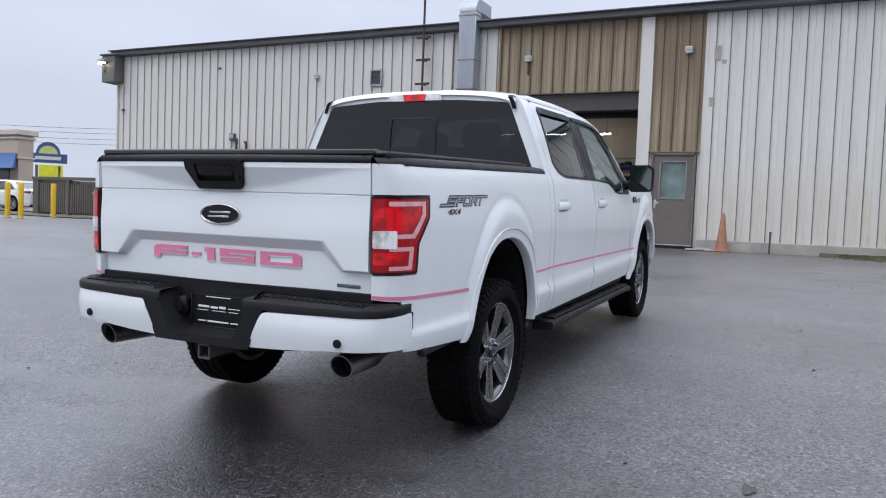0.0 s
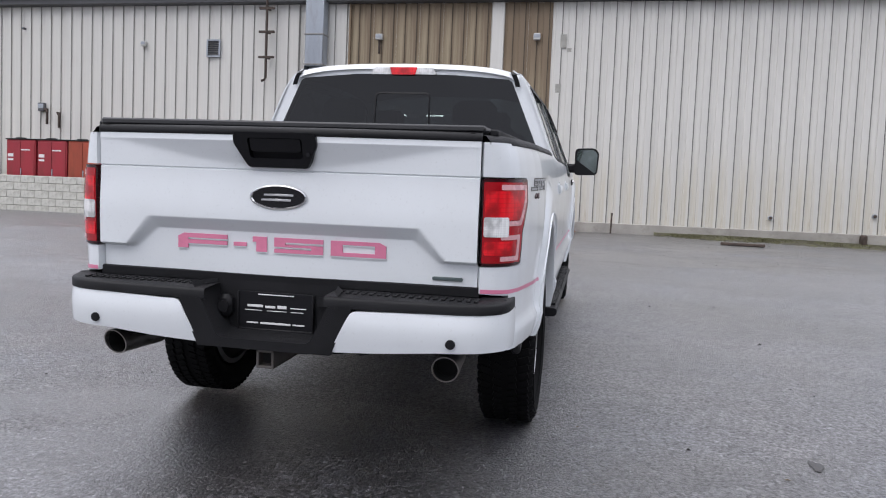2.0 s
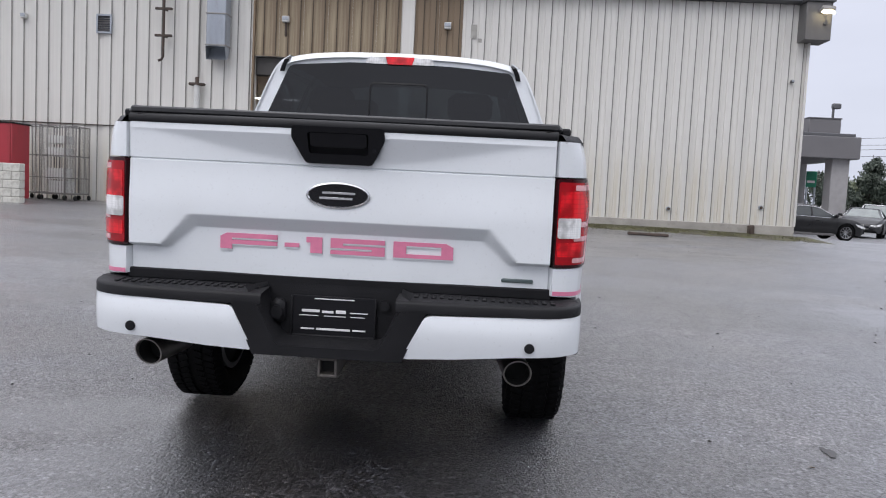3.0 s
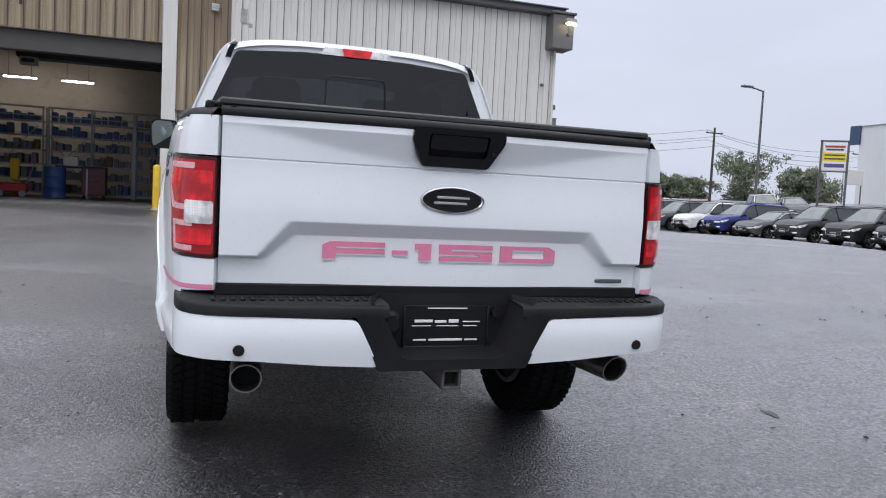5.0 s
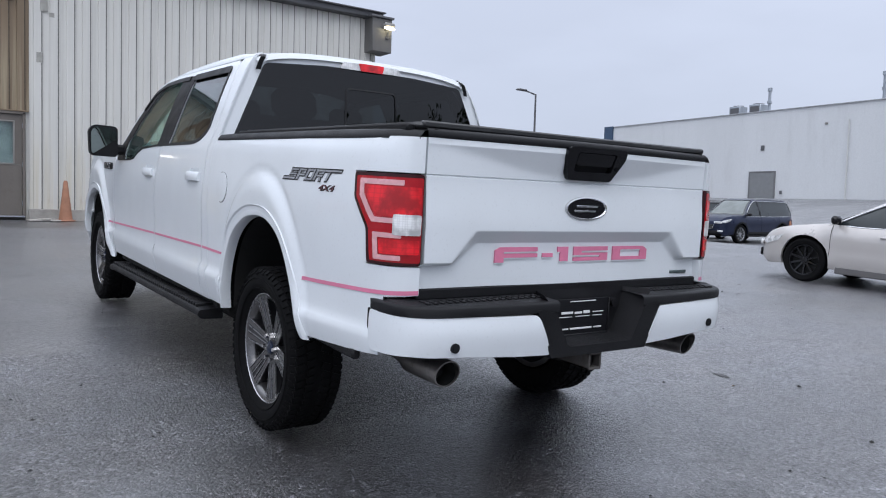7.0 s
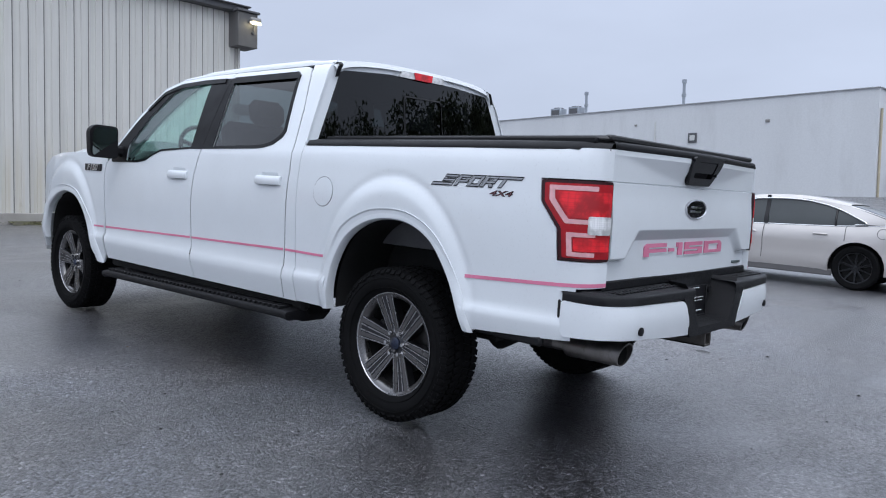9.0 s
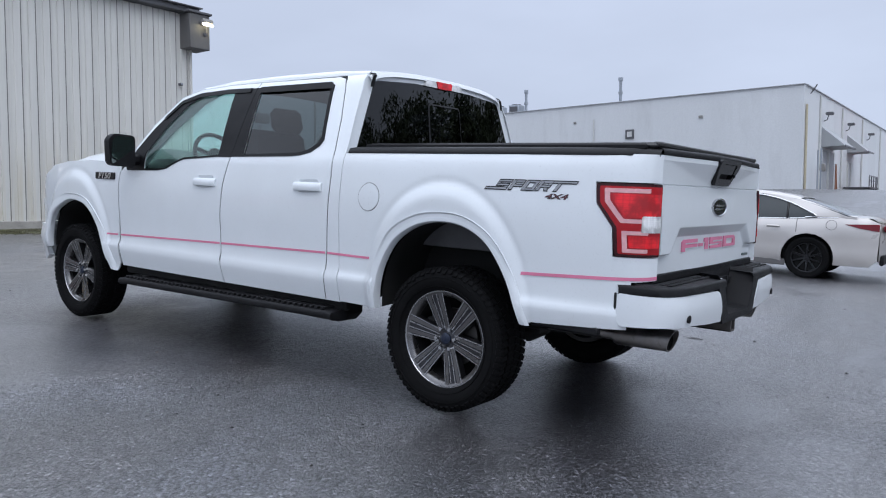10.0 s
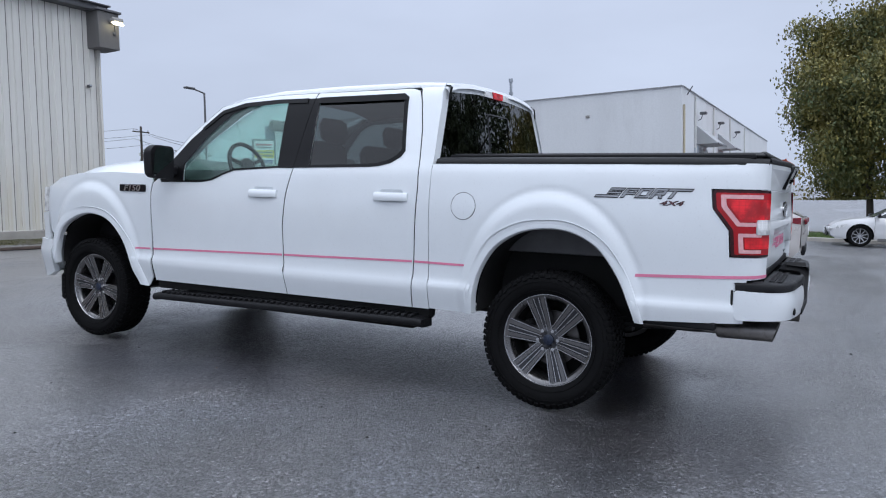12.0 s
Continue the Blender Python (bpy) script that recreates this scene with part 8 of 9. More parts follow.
def tree(x, y, height, spread, trunk_h, leaves, leaf, mat, seed, label, shape="oval", z0=None):
    """A tapered trunk, limbs that fork into the crown, and small leaves in loose clumps."""
    rng = random.Random(seed)
    base = ground_z(x, y) if z0 is None else z0
    t = thing("tree", label, "tree", Matrix.Translation((x, y, base)))
    tr = max(0.10, spread * 0.045)
    wood = Shape().tube([(0, 0, -0.1), (0.02, 0, trunk_h * 0.4), (0.05, 0.03, trunk_h), (0.0, 0.05, trunk_h + (height - trunk_h) * 0.5), (0.05, 0, height * 0.93)], [tr * 1.35, tr, tr * 0.85, tr * 0.4, 0.02], 10)
    part("trunk", wood, BARK, t)
    limbs, tips = Shape(), []
    for i in range(22 if leaves > 4000 else 9):
        a, f = rng.uniform(0, 6.28), rng.uniform(0.0, 0.85)
        z = trunk_h * 0.9 + (height - trunk_h) * f
        if shape == "cone":
            reach = spread * (1 - f) * 0.95 + 0.2
        else:
            reach = spread * math.sqrt(max(0.05, 1 - (1.55 * f - 0.55) ** 2)) * rng.uniform(0.7, 1.0)
        rise = reach * (0.05 if shape == "cone" else rng.uniform(0.0, 0.25) if f < 0.22 else rng.uniform(0.25, 0.8))
        p0 = Vector((0.03, 0.03, z))
        p2 = Vector((math.cos(a) * reach, math.sin(a) * reach, min(z + rise, height * 0.98)))
        p1 = p0.lerp(p2, 0.5) + Vector((0, 0, -0.12 * reach + 0.1))
        limbs.tube([p0, p1, p2], [tr * 0.42, tr * 0.25, 0.015], 6)
        tips += [p2, p0.lerp(p2, 0.72) + Vector((0, 0, 0.1)), p1]
    part("branchwork", limbs, BARK, t)
    cl = []
    for k in range(max(30, leaves // 45)):
        p = rng.choice(tips)
        cl.append((p * rng.uniform(0.82, 1.0) + Vector((rng.gauss(0, 1), rng.gauss(0, 1), rng.gauss(0, 0.8))) * spread * 0.15, rng.uniform(0.12, 0.27) * spread))
    vs, fs = [], []
    for i in range(leaves):
        c, rad = cl[rng.randrange(len(cl))]
        d = Vector((rng.gauss(0, 1), rng.gauss(0, 1), rng.gauss(0, 0.75)))
        p = c + d.normalized() * rad * rng.random() ** 0.5
        p.z = max(p.z, trunk_h * 0.72)
        q = Euler((rng.uniform(0, 6.28), rng.uniform(0, 6.28), rng.uniform(0, 6.28))).to_matrix()
        s = leaf * rng.uniform(0.6, 1.3)
        n = len(vs)
        vs += [tuple(p + q @ Vector(v)) for v in ((-s, 0, 0), (0, -s * 0.5, 0.1 * s), (s, 0, 0), (0, s * 0.5, 0.1 * s))]
        fs.append((n, n + 1, n + 2, n + 3))
    sh = Shape()
    sh.v, sh.f = vs, fs
    part("crown", sh, mat, t, smooth=0, fix=False)
    return t


tree(28.9, -2.12, 9.4, 2.95, 2.05, 115000, 0.076, LEAF_AUTUMN, 1, "broad street tree with green leaves turning yellow, on the grass strip")
for i, (x, y, h, sp, mat) in enumerate(((27.5, -7.6, 9.0, 3.8, LEAF_AUTUMN), (24.8, -11.8, 9.4, 4.0, LEAF_GREEN), (22.0, -15.8, 9.0, 4.0, LEAF_GREEN), (18.5, -19.5, 8.6, 4.0, LEAF_GREEN), (14.5, -23.0, 7.6, 3.8, LEAF_GREEN))):
    tree(x, y, h, sp, 0.9, 16000, 0.13, mat, 60 + i, "dense leafy tree along the edge of the yard")
tree(7.0, -29.0, 5.4, 3.2, 1.2, 6000, 0.13, LEAF_GREEN, 5, "low leafy tree behind the yard")
tree(-4.0, -33.0, 5.4, 3.2, 1.2, 5000, 0.13, LEAF_GREEN, 6, "low leafy tree behind the yard")
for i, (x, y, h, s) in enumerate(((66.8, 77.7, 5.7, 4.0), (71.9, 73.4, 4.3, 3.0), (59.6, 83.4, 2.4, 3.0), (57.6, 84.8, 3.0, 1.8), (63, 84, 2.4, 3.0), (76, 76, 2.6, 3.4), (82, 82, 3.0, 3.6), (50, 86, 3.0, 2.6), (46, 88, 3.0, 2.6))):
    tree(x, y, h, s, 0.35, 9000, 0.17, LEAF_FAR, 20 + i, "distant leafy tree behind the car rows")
for i, (x, y, h, s) in enumerate(((29, 60, 5.2, 2.4), (33, 61, 6.4, 2.2), (37, 63, 5.6, 2.6), (40, 60, 4.6, 2.2), (26, 63, 5.0, 2.6), (44, 66, 4.8, 2.4), (22, 62, 5.6, 2.4))):
    tree(x, y, h, s, 0.6, 6000, 0.15, LEAF_DARK, 40 + i, "dark conifer behind the canopy", "cone")

# ---- grass strip with a kerb beside the white sedan ----
GRASS = surface("grass_turf", (0.075, 0.115, 0.030), 0.9, vary=0.3, scale=1.5, grain=40, bumpy=0.6)
strip = Shape()
rows = []
for j in range(21):
    y = -14 + 18.5 * j / 20
    rows.append([(24.6 + 0.8 * i, y, ground_z(24.6 + 0.8 * i, y) + 0.09) for i in range(6)])
strip.grid(rows)
tagged(part("grass_strip", strip, GRASS), "strip of mown green grass", "grass", kind="structure")
blades = Shape()
rng = random.Random(12)
for i in range(9000):
    x, y = rng.uniform(24.65, 28.5), rng.uniform(-9, 4.4)
    a, h = rng.uniform(0, 6.28), rng.uniform(0.03, 0.08)
    d = Vector((math.cos(a), math.sin(a), 0)) * 0.012
    p = Vector((x, y, ground_z(x, y) + 0.088))
    blades.add([p - d, p + d, p + Vector((rng.uniform(-0.03, 0.03), rng.uniform(-0.03, 0.03), h))], [(0, 1, 2)])
tagged(part("grass", blades, GRASS, smooth=0, fix=False), "short green grass blades", "grass", kind="stuff")
for x in (24.5, 28.72):
    rows = []
    for j in range(13):
        y = -14 + 18.6 * j / 12
        z = ground_z(x, y)
        rows.append([(x - 0.09, y, z - 0.05), (x - 0.08, y, z + 0.11), (x - 0.05, y, z + 0.13), (x + 0.06, y, z + 0.13), (x + 0.09, y, z + 0.10), (x + 0.09, y, z - 0.05)])
    tagged(part("kerb", Shape().grid(rows), CONCRETE), "pale concrete kerb along the grass", "kerb", kind="structure")
tagged(part("kerb", Shape().box((26.6, 4.65, ground_z(26.6, 4.65) + 0.05), (4.4, 0.17, 0.18), 0.03), CONCRETE), "pale concrete kerb along the grass", "kerb", kind="structure")

# ---- white warehouse on the far side ----
WHITE_WALL = surface("white_warehouse_paint", (0.66, 0.67, 0.68), 0.8, vary=0.05, scale=0.3, grain=8, bumpy=0.1, streak=True, dirt=(0.46, 0.46, 0.46), dirt_amount=0.35)
WX, WY0, WY1, WH, WB, SKEW = 58.5, 10.6, 56.2, 10.25, 1.0, 0.083
wh = thing("warehouse", "long white flat-roofed warehouse", "building", Matrix.Translation((WX, WY0, 0)))
part("wall", Shape().box((0.15, (WY1 - WY0) / 2, (WB + WH) / 2), (0.3, WY1 - WY0, WH - WB)), WHITE_WALL, wh, smooth=0)
part("wall", Shape().box((35.3, 0.15, (WB + WH) / 2), (70, 0.3, WH - WB)), WHITE_WALL, wh, smooth=0)
part("wall", Shape().box((35.3, WY1 - WY0 - 0.15, (WB + WH) / 2), (70, 0.3, WH - WB)), WHITE_WALL, wh, smooth=0)
part("roof", Shape().box((35.3, (WY1 - WY0) / 2, WH - 0.25), (69.5, WY1 - WY0 - 0.7, 0.2)), GREY_BOX, wh, smooth=0)
part("parapet_cap", Shape().box((0.1, (WY1 - WY0) / 2, WH + 0.03), (0.45, WY1 - WY0 + 0.1, 0.07), 0.01).box((35.3, 0.1, WH + 0.03), (70, 0.45, 0.07), 0.01), surface("grey_cap", (0.42, 0.43, 0.45), 0.5), wh)
part("corner_panel", Shape().box((-0.1, WY1 - WY0 + 0.5, 9.4), (0.25, 1.3, 1.9), 0.02), surface("blue_panel", (0.035, 0.07, 0.13), 0.5), wh, "dark blue corner panel")
dock = part("door", Shape().box((-0.05, 25.9, 2.75), (0.12, 2.5, 4.05), 0.01), surface("grey_dock_door", (0.22, 0.225, 0.23), 0.55, vary=0.08), wh, "grey steel door")
part("door_frame", Shape().box((-0.06, 27.2, 2.8), (0.16, 0.12, 4.2), 0.01).box((-0.06, 24.6, 2.8), (0.16, 0.12, 4.2), 0.01).box((-0.06, 25.9, 4.84), (0.16, 2.74, 0.12), 0.01), surface("grey_steel_frame", (0.17, 0.17, 0.175), 0.5), dock)
win = part("window", Shape().box((-0.05, 14.4, 7.35), (0.12, 0.8, 0.82), 0.01), DARK_TRIM, wh, "small square window")
part("pane", Shape().box((-0.12, 14.4, 7.35), (0.03, 0.46, 0.46), 0.005).box((-0.14, 14.4, 7.35), (0.02, 0.05, 0.46)).box((-0.14, 14.4, 7.35), (0.02, 0.46, 0.05)), PALE, win)
part("vent", Shape().box((-0.05, 26.0, 7.0), (0.1, 0.35, 0.45), 0.02), DARK_TRIM, wh)
part("vent", Shape().box((-0.05, 20.0, 8.75), (0.1, 0.25, 0.16), 0.02), GREY_BOX, wh)
part("vent", Shape().box((-0.05, 8.0, 8.4), (0.1, 0.35, 0.20), 0.02), GREY_BOX, wh)
part("lamp", Shape().box((-0.12, 23.9, 3.0), (0.2, 0.2, 0.3), 0.04), DARK_TRIM, wh)
part("downpipe", Shape().cyl((-0.12, 18.0, 1.2), (-0.12, 18.0, 8.9), 0.06, n=8), PALE, wh)
part("downpipe", Shape().cyl((0.5, -0.1, 1.6), (0.5, -0.1, 8.8), 0.09, n=8), surface("yellowed_pipe", (0.50, 0.44, 0.32), 0.6), wh)
part("wall_foot", Shape().box((-0.08, (WY1 - WY0) / 2, 1.3), (0.12, WY1 - WY0, 1.0), 0.01), surface("grey_wall_foot", (0.22, 0.22, 0.225), 0.8, vary=0.15, scale=0.6), wh)
for x in (1.2,):
    part("roof_bracket", Shape().tube([(x, -0.2, WH - 0.6), (x + 0.2, -0.6, WH + 0.1)], 0.05, 8), DARK_TRIM, wh)
for x in (5.6, 15.5, 27.0, 40.0):
    part("downpipe", Shape().cyl((x, -0.1, 2.0), (x, -0.1, WH - 0.2), 0.08, n=8), PALE, wh)
for x, zz in ((7.2, 8.7), (17.5, 8.7), (30, 8.7)):
    lm = part("wall_lamp", Shape().box((x, -0.5, zz), (0.5, 0.6, 0.25), 0.06), DARK_TRIM, wh)
    part("lamp_arm", Shape().tube([(x, -0.05, zz - 0.6), (x, -0.3, zz - 0.5), (x, -0.45, zz)], 0.04, 8), DARK_TRIM, lm)
AWN = surface("grey_awning_sheet", (0.36, 0.37, 0.38), 0.5, vary=0.1, scale=1, streak=True)
for x, w, z in ((9.2, 5.0, 6.0), (20.5, 3.6, 6.2)):
    aw = Shape().add([(x - w / 2, 0, z + 1.6), (x + w / 2, 0, z + 1.6), (x + w / 2, -1.8, z), (x - w / 2, -1.8, z), (x - w / 2, 0, z - 0.05), (x + w / 2, 0, z - 0.05)], [(0, 1, 2, 3), (3, 2, 5, 4), (0, 3, 4), (1, 5, 2)])
    awn = part("awning", aw, AWN, wh, "grey sheet-metal awning", smooth=0)
    part("awning_edge", Shape().box((x, -1.8, z - 0.02), (w, 0.06, 0.16), 0.01), DARK_TRIM, awn)
for x, w, h in ((7.8, 2.2, 3.7), (10.7, 2.2, 3.7), (19.8, 1.3, 3.2)):
    dd = part("door", Shape().box((x, -0.03, 2.0 + h / 2), (w, 0.1, h), 0.01), surface("pale_grey_door", (0.40, 0.41, 0.43), 0.6, vary=0.1), wh, "pale grey loading door")
    part("door_frame", Shape().box((x - w / 2 - 0.06, -0.05, 2.0 + h / 2), (0.12, 0.16, h), 0.01).box((x + w / 2 + 0.06, -0.05, 2.0 + h / 2), (0.12, 0.16, h), 0.01), PALE, dd)
stair = part("landing", Shape().box((19.5, -1.2, 2.75), (5.5, 2.2, 0.16), 0.01), DARK_TRIM, wh, "dark steel loading landing")
for x in (17.0, 18.4, 19.8, 21.2, 22.0):
    part("rail_post", Shape().box((x, -2.2, 3.3), (0.08, 0.08, 1.1)).box((x, -2.2, 2.35), (0.1, 0.1, 0.8)), DARK_TRIM, stair)
part("hand_rail", Shape().box((19.5, -2.2, 3.85), (5.1, 0.07, 0.07)).box((19.5, -2.2, 3.4), (5.1, 0.06, 0.06)), DARK_TRIM, stair)
# the yard front stands a little askew to the end wall
for ob in wh.children_recursive:
    for vert in ob.data.vertices:
        vert.co.x += SKEW * max(vert.co.y, 0.0)
for y in (27.3, 29.5):
    hv = thing("roof_unit", "grey rooftop air-conditioning unit", "air conditioner", Matrix.Translation((WX + 0.9 + SKEW * y, WY0 + y, WH - 0.40)), "rooftop units")
    part("casing", Shape().box((0, 0, 0.62), (1.2, 1.15, 1.2), 0.04), STEEL_GREY, hv)
    part("fan_grille", Shape().lathe([(0.45, 1.22), (0.5, 1.30), (0.001, 1.30)], None, 18), DARK_TRIM, hv)
    part("coil_panel", Shape().box((-0.61, 0, 0.62), (0.03, 0.9, 0.85), 0.01), DARK_TRIM, hv)
for y, h in ((15.6, 2.1), (25.9, 2.0)):
    fl = thing("roof_flue", "steel flue pipe on the warehouse roof", "flue", Matrix.Translation((WX + 0.5 + SKEW * y, WY0 + y, WH - 0.15)), "roof flues")
    part("flue_pipe", Shape().cyl((0, 0, 0), (0, 0, h), 0.13, n=12), STEEL_GREY, fl)
    part("flue_collar", Shape().cyl((0, 0, h * 0.45), (0, 0, h * 0.55), 0.20, n=12), STEEL_GREY, fl)
    part("flue_cap", Shape().cyl((0, 0, h), (0, 0, h + 0.3), 0.20, n=12), STEEL_GREY, fl)
box_c = thing("shipping_container", "rusty red shipping container by the warehouse", "container", Matrix.Translation((77.0, 5.0, ground_z(77, 5.0))))
cont = Shape().box((0, 0, 1.2), (12.0, 2.4, 2.3), 0.02)
for i in range(40):
    cont.box((-5.85 + 0.3 * i, -1.22, 1.2), (0.15, 0.06, 2.1), 0.01)
for i in range(8):
    cont.box((-6.02, -1.05 + 0.3 * i, 1.2), (0.06, 0.15, 2.1), 0.01)
part("container_body", cont, RED_RUST, box_c)
part("corner_post", Shape().box((-5.95, -1.2, 1.2), (0.16, 0.16, 2.42), 0.01), RED_RUST, box_c)
plank = thing("timber_stack", "orange-brown boards leaning on the wall", "boards", Matrix.Translation((69.0, 10.0, ground_z(69, 10))))
for i, dx in enumerate((0, 0.35)):
    part("board", Shape().box((dx, 0.1, 1.15), (0.16, 0.1, 2.3), 0.01, Matrix.Rotation(radians(-12 * i), 3, "Y")), ORANGE, plank)
meter = thing("gas_meter", "grey utility meter and pipes at the warehouse corner", "meter", Matrix.Translation((61.6, 9.9, ground_z(61.6, 9.9))))
part("riser", Shape().cyl((0, 0, 0), (0, 0, 3.2), 0.07, n=8).cyl((-1.2, 0, 0), (-1.2, 0, 3.0), 0.06, n=8), STEEL_GREY, meter)
part("meter_body", Shape().box((0.2, -0.1, 1.7), (0.5, 0.4, 0.6), 0.06), GREY_BOX, meter)

# ---- poles, wires and signs ----
def light_pole(x, y, h, arm=(-1.1, 0.1)):
    z = ground_z(x, y)
    t = thing("street_lamp", "tall dark parking-lot lamp pole", "lamp post", Matrix.Translation((x, y, z)), "lot lamps")
    part("pole", Shape().cyl((0, 0, 0), (0, 0, h), 0.11, 0.07, n=10), DARK_TRIM, t)
    part("arm", Shape().tube([(0, 0, h - 0.05), (arm[0] * 0.6, arm[1], h + 0.12), (arm[0], arm[1], h + 0.18)], 0.06, 8), DARK_TRIM, t)
    part("lamp_head", Shape().box((arm[0] * 1.25, arm[1], h + 0.2), (0.9, 0.4, 0.14), 0.05), DARK_TRIM, t)
    return t


light_pole(38.0, 42.0, 9.2)
pole_tops = []
for x, y, h in ((54.2, 68.3, 8.2), (70, 63.3, 6.4), (22, 76, 9.0), (-86, 44, 9.0), (-34, 58, 9.0)):
    t = thing("utility_pole", "wooden utility pole with a crossarm", "utility pole", Matrix.Translation((x, y, ground_z(x, y))), "utility poles")
    part("pole", Shape().cyl((0, 0, 0), (0, 0, h), 0.16, 0.11, n=10), BARK, t)
    part("crossarm", Shape().box((0, 0, h - 0.6), (2.2, 0.12, 0.12), 0.01), BARK, t)
    for dx in (-0.95, 0.95):
        part("insulator", Shape().cyl((dx, 0, h - 0.54), (dx, 0, h - 0.36), 0.05, n=8), STEEL_GREY, t)
    pole_tops.append(Vector((x, y, ground_z(x, y) + h)))


def wires(a, b, n, label):
    t = thing("power_line", label, "cable", None, "overhead wires")
    for i in range(n):
        pts = []
        for k in range(13):
            f = k / 12
            p = a.lerp(b, f) + Vector((0.9 * (1 if i % 2 else -1), 0, -0.3 - 0.55 * i - 4 * 0.9 * f * (1 - f)))
            pts.append(p)
        part("wire", Shape().tube(pts, 0.022, 4), UNDERBODY, t)


wires(pole_tops[0], pole_tops[1], 4, "overhead wires along the far road")
wires(pole_tops[2], pole_tops[0], 4, "overhead wires along the far road")
wires(pole_tops[3], pole_tops[4], 4, "overhead wires behind the bin enclosure")
wires(pole_tops[4], pole_tops[2], 3, "overhead wires behind the workshop")

psign = thing("pylon_sign", "tall pole sign with white, yellow and dark bars", "sign", Matrix.Translation((48.9, 45.9, ground_z(48.9, 45.9))) @ Matrix.Rotation(radians(-36), 4, "Z"))
hz = 4.85 - ground_z(48.9, 45.9)
for dx in (-1.0, 1.0):
    part("post", Shape().box((dx, 0, (hz + 2.4) / 2), (0.16, 0.16, hz + 2.4), 0.01), DARK_TRIM, psign)
panel = part("sign_panel", Shape().box((0, 0, hz + 1.2), (1.75, 0.25, 2.3), 0.03), WHITE_INK, psign, "white sign cabinet")
part("yellow_field", Shape().box((0, -0.135, hz + 1.15), (1.75, 0.02, 0.72)), surface("yellow_sign", (0.72, 0.58, 0.02), 0.5), panel)
part("print_bar", Shape().box((0, -0.14, hz + 2.0), (1.5, 0.02, 0.16)), surface("red_print", (0.4, 0.03, 0.04), 0.5), panel)
part("print_bar", Shape().box((0, -0.14, hz + 1.75), (1.3, 0.02, 0.12)), DECAL_GREY, panel)
for dz in (1.3, 1.0):
    part("print_bar", Shape().box((0, -0.15, hz + dz), (1.5, 0.02, 0.12)), DECAL_GREY, panel)
part("print_bar", Shape().box((0, -0.14, hz + 0.45), (1.5, 0.02, 0.30)), surface("purple_print", (0.09, 0.07, 0.22), 0.5), panel)
part("frame", Shape().box((0, 0, hz + 2.45), (2.2, 0.3, 0.12), 0.01).box((0, 0, hz - 0.04), (2.2, 0.3, 0.1), 0.01), DARK_TRIM, psign)
sign2 = thing("small_billboard", "small pale billboard on posts", "sign", Matrix.Translation((58.0, 52.5, ground_z(58, 52.5))))
part("board", Shape().box((0, 0, 2.5), (2.4, 0.1, 1.4), 0.02), PALE, sign2)
for dx in (-1.1, 1.1):
    part("post", Shape().cyl((dx, 0.1, 0), (dx, 0.1, 3.2), 0.06, n=8), DARK_TRIM, sign2)
for x, y in ((23.7, 18.0), (24.2, 14.9)):
    c2 = copy_thing(cone, Matrix.Translation((x + 4.6, y, ground_z(x + 4.6, y))))
    c2["label"] = "dark traffic cone behind the parked cars"

# ---- canopy building behind the black sedan ----
CAN_GREY = surface("canopy_panel_grey", (0.15, 0.145, 0.15), 0.6, vary=0.08, scale=0.6)
can = thing("canopy", "grey forecourt canopy on square columns", "canopy", Matrix.Translation((16.05, 41.2, ground_z(16.05, 41.2))))
part("deck", Shape().box((0, 0, 4.26), (9.0, 7.5, 1.17), 0.04), CAN_GREY, can)
part("roof_edge", Shape().box((-0.2, 0, 4.93), (8.8, 7.4, 0.16), 0.02), DARK_TRIM, can)
block = part("roof_block", Shape().box((2.9, -1.6, 5.42), (1.7, 2.6, 0.85), 0.03), CAN_GREY, can)
part("block_cap", Shape().box((2.9, -1.6, 5.87), (1.76, 2.66, 0.06), 0.01), DARK_TRIM, block)
part("flood_mast", Shape().cyl((3.85, -1.6, 4.9), (3.85, -1.6, 6.65), 0.07, n=8).box((4.0, -1.6, 6.7), (0.45, 0.3, 0.3), 0.05), DARK_TRIM, can)
for dx, dy in ((3.72, -2.9), (3.72, 2.4), (-3.4, -2.9), (-3.4, 2.4)):
    part("column", Shape().box((dx, dy, 1.85), (0.92, 0.85, 3.7), 0.02), surface("pale_column", (0.33, 0.32, 0.32), 0.7, vary=0.1), can)
gs = thing("road_sign", "green road sign on two posts", "road sign", Matrix.Translation((20.3, 42.6, ground_z(20.3, 42.6))) @ Matrix.Rotation(radians(-25), 4, "Z"))
part("sign_plate", Shape().box((0, 0, 3.1), (0.58, 0.05, 0.95), 0.02), surface("green_sign", (0.02, 0.22, 0.13), 0.5), gs)
part("print_bar", Shape().box((0, -0.03, 2.95), (0.42, 0.01, 0.14)), WHITE_INK, gs)
for dx in (-0.22, 0.22):
    part("post", Shape().cyl((dx, 0.05, 0), (dx, 0.05, 3.2), 0.05, n=8), STEEL_GREY, gs)
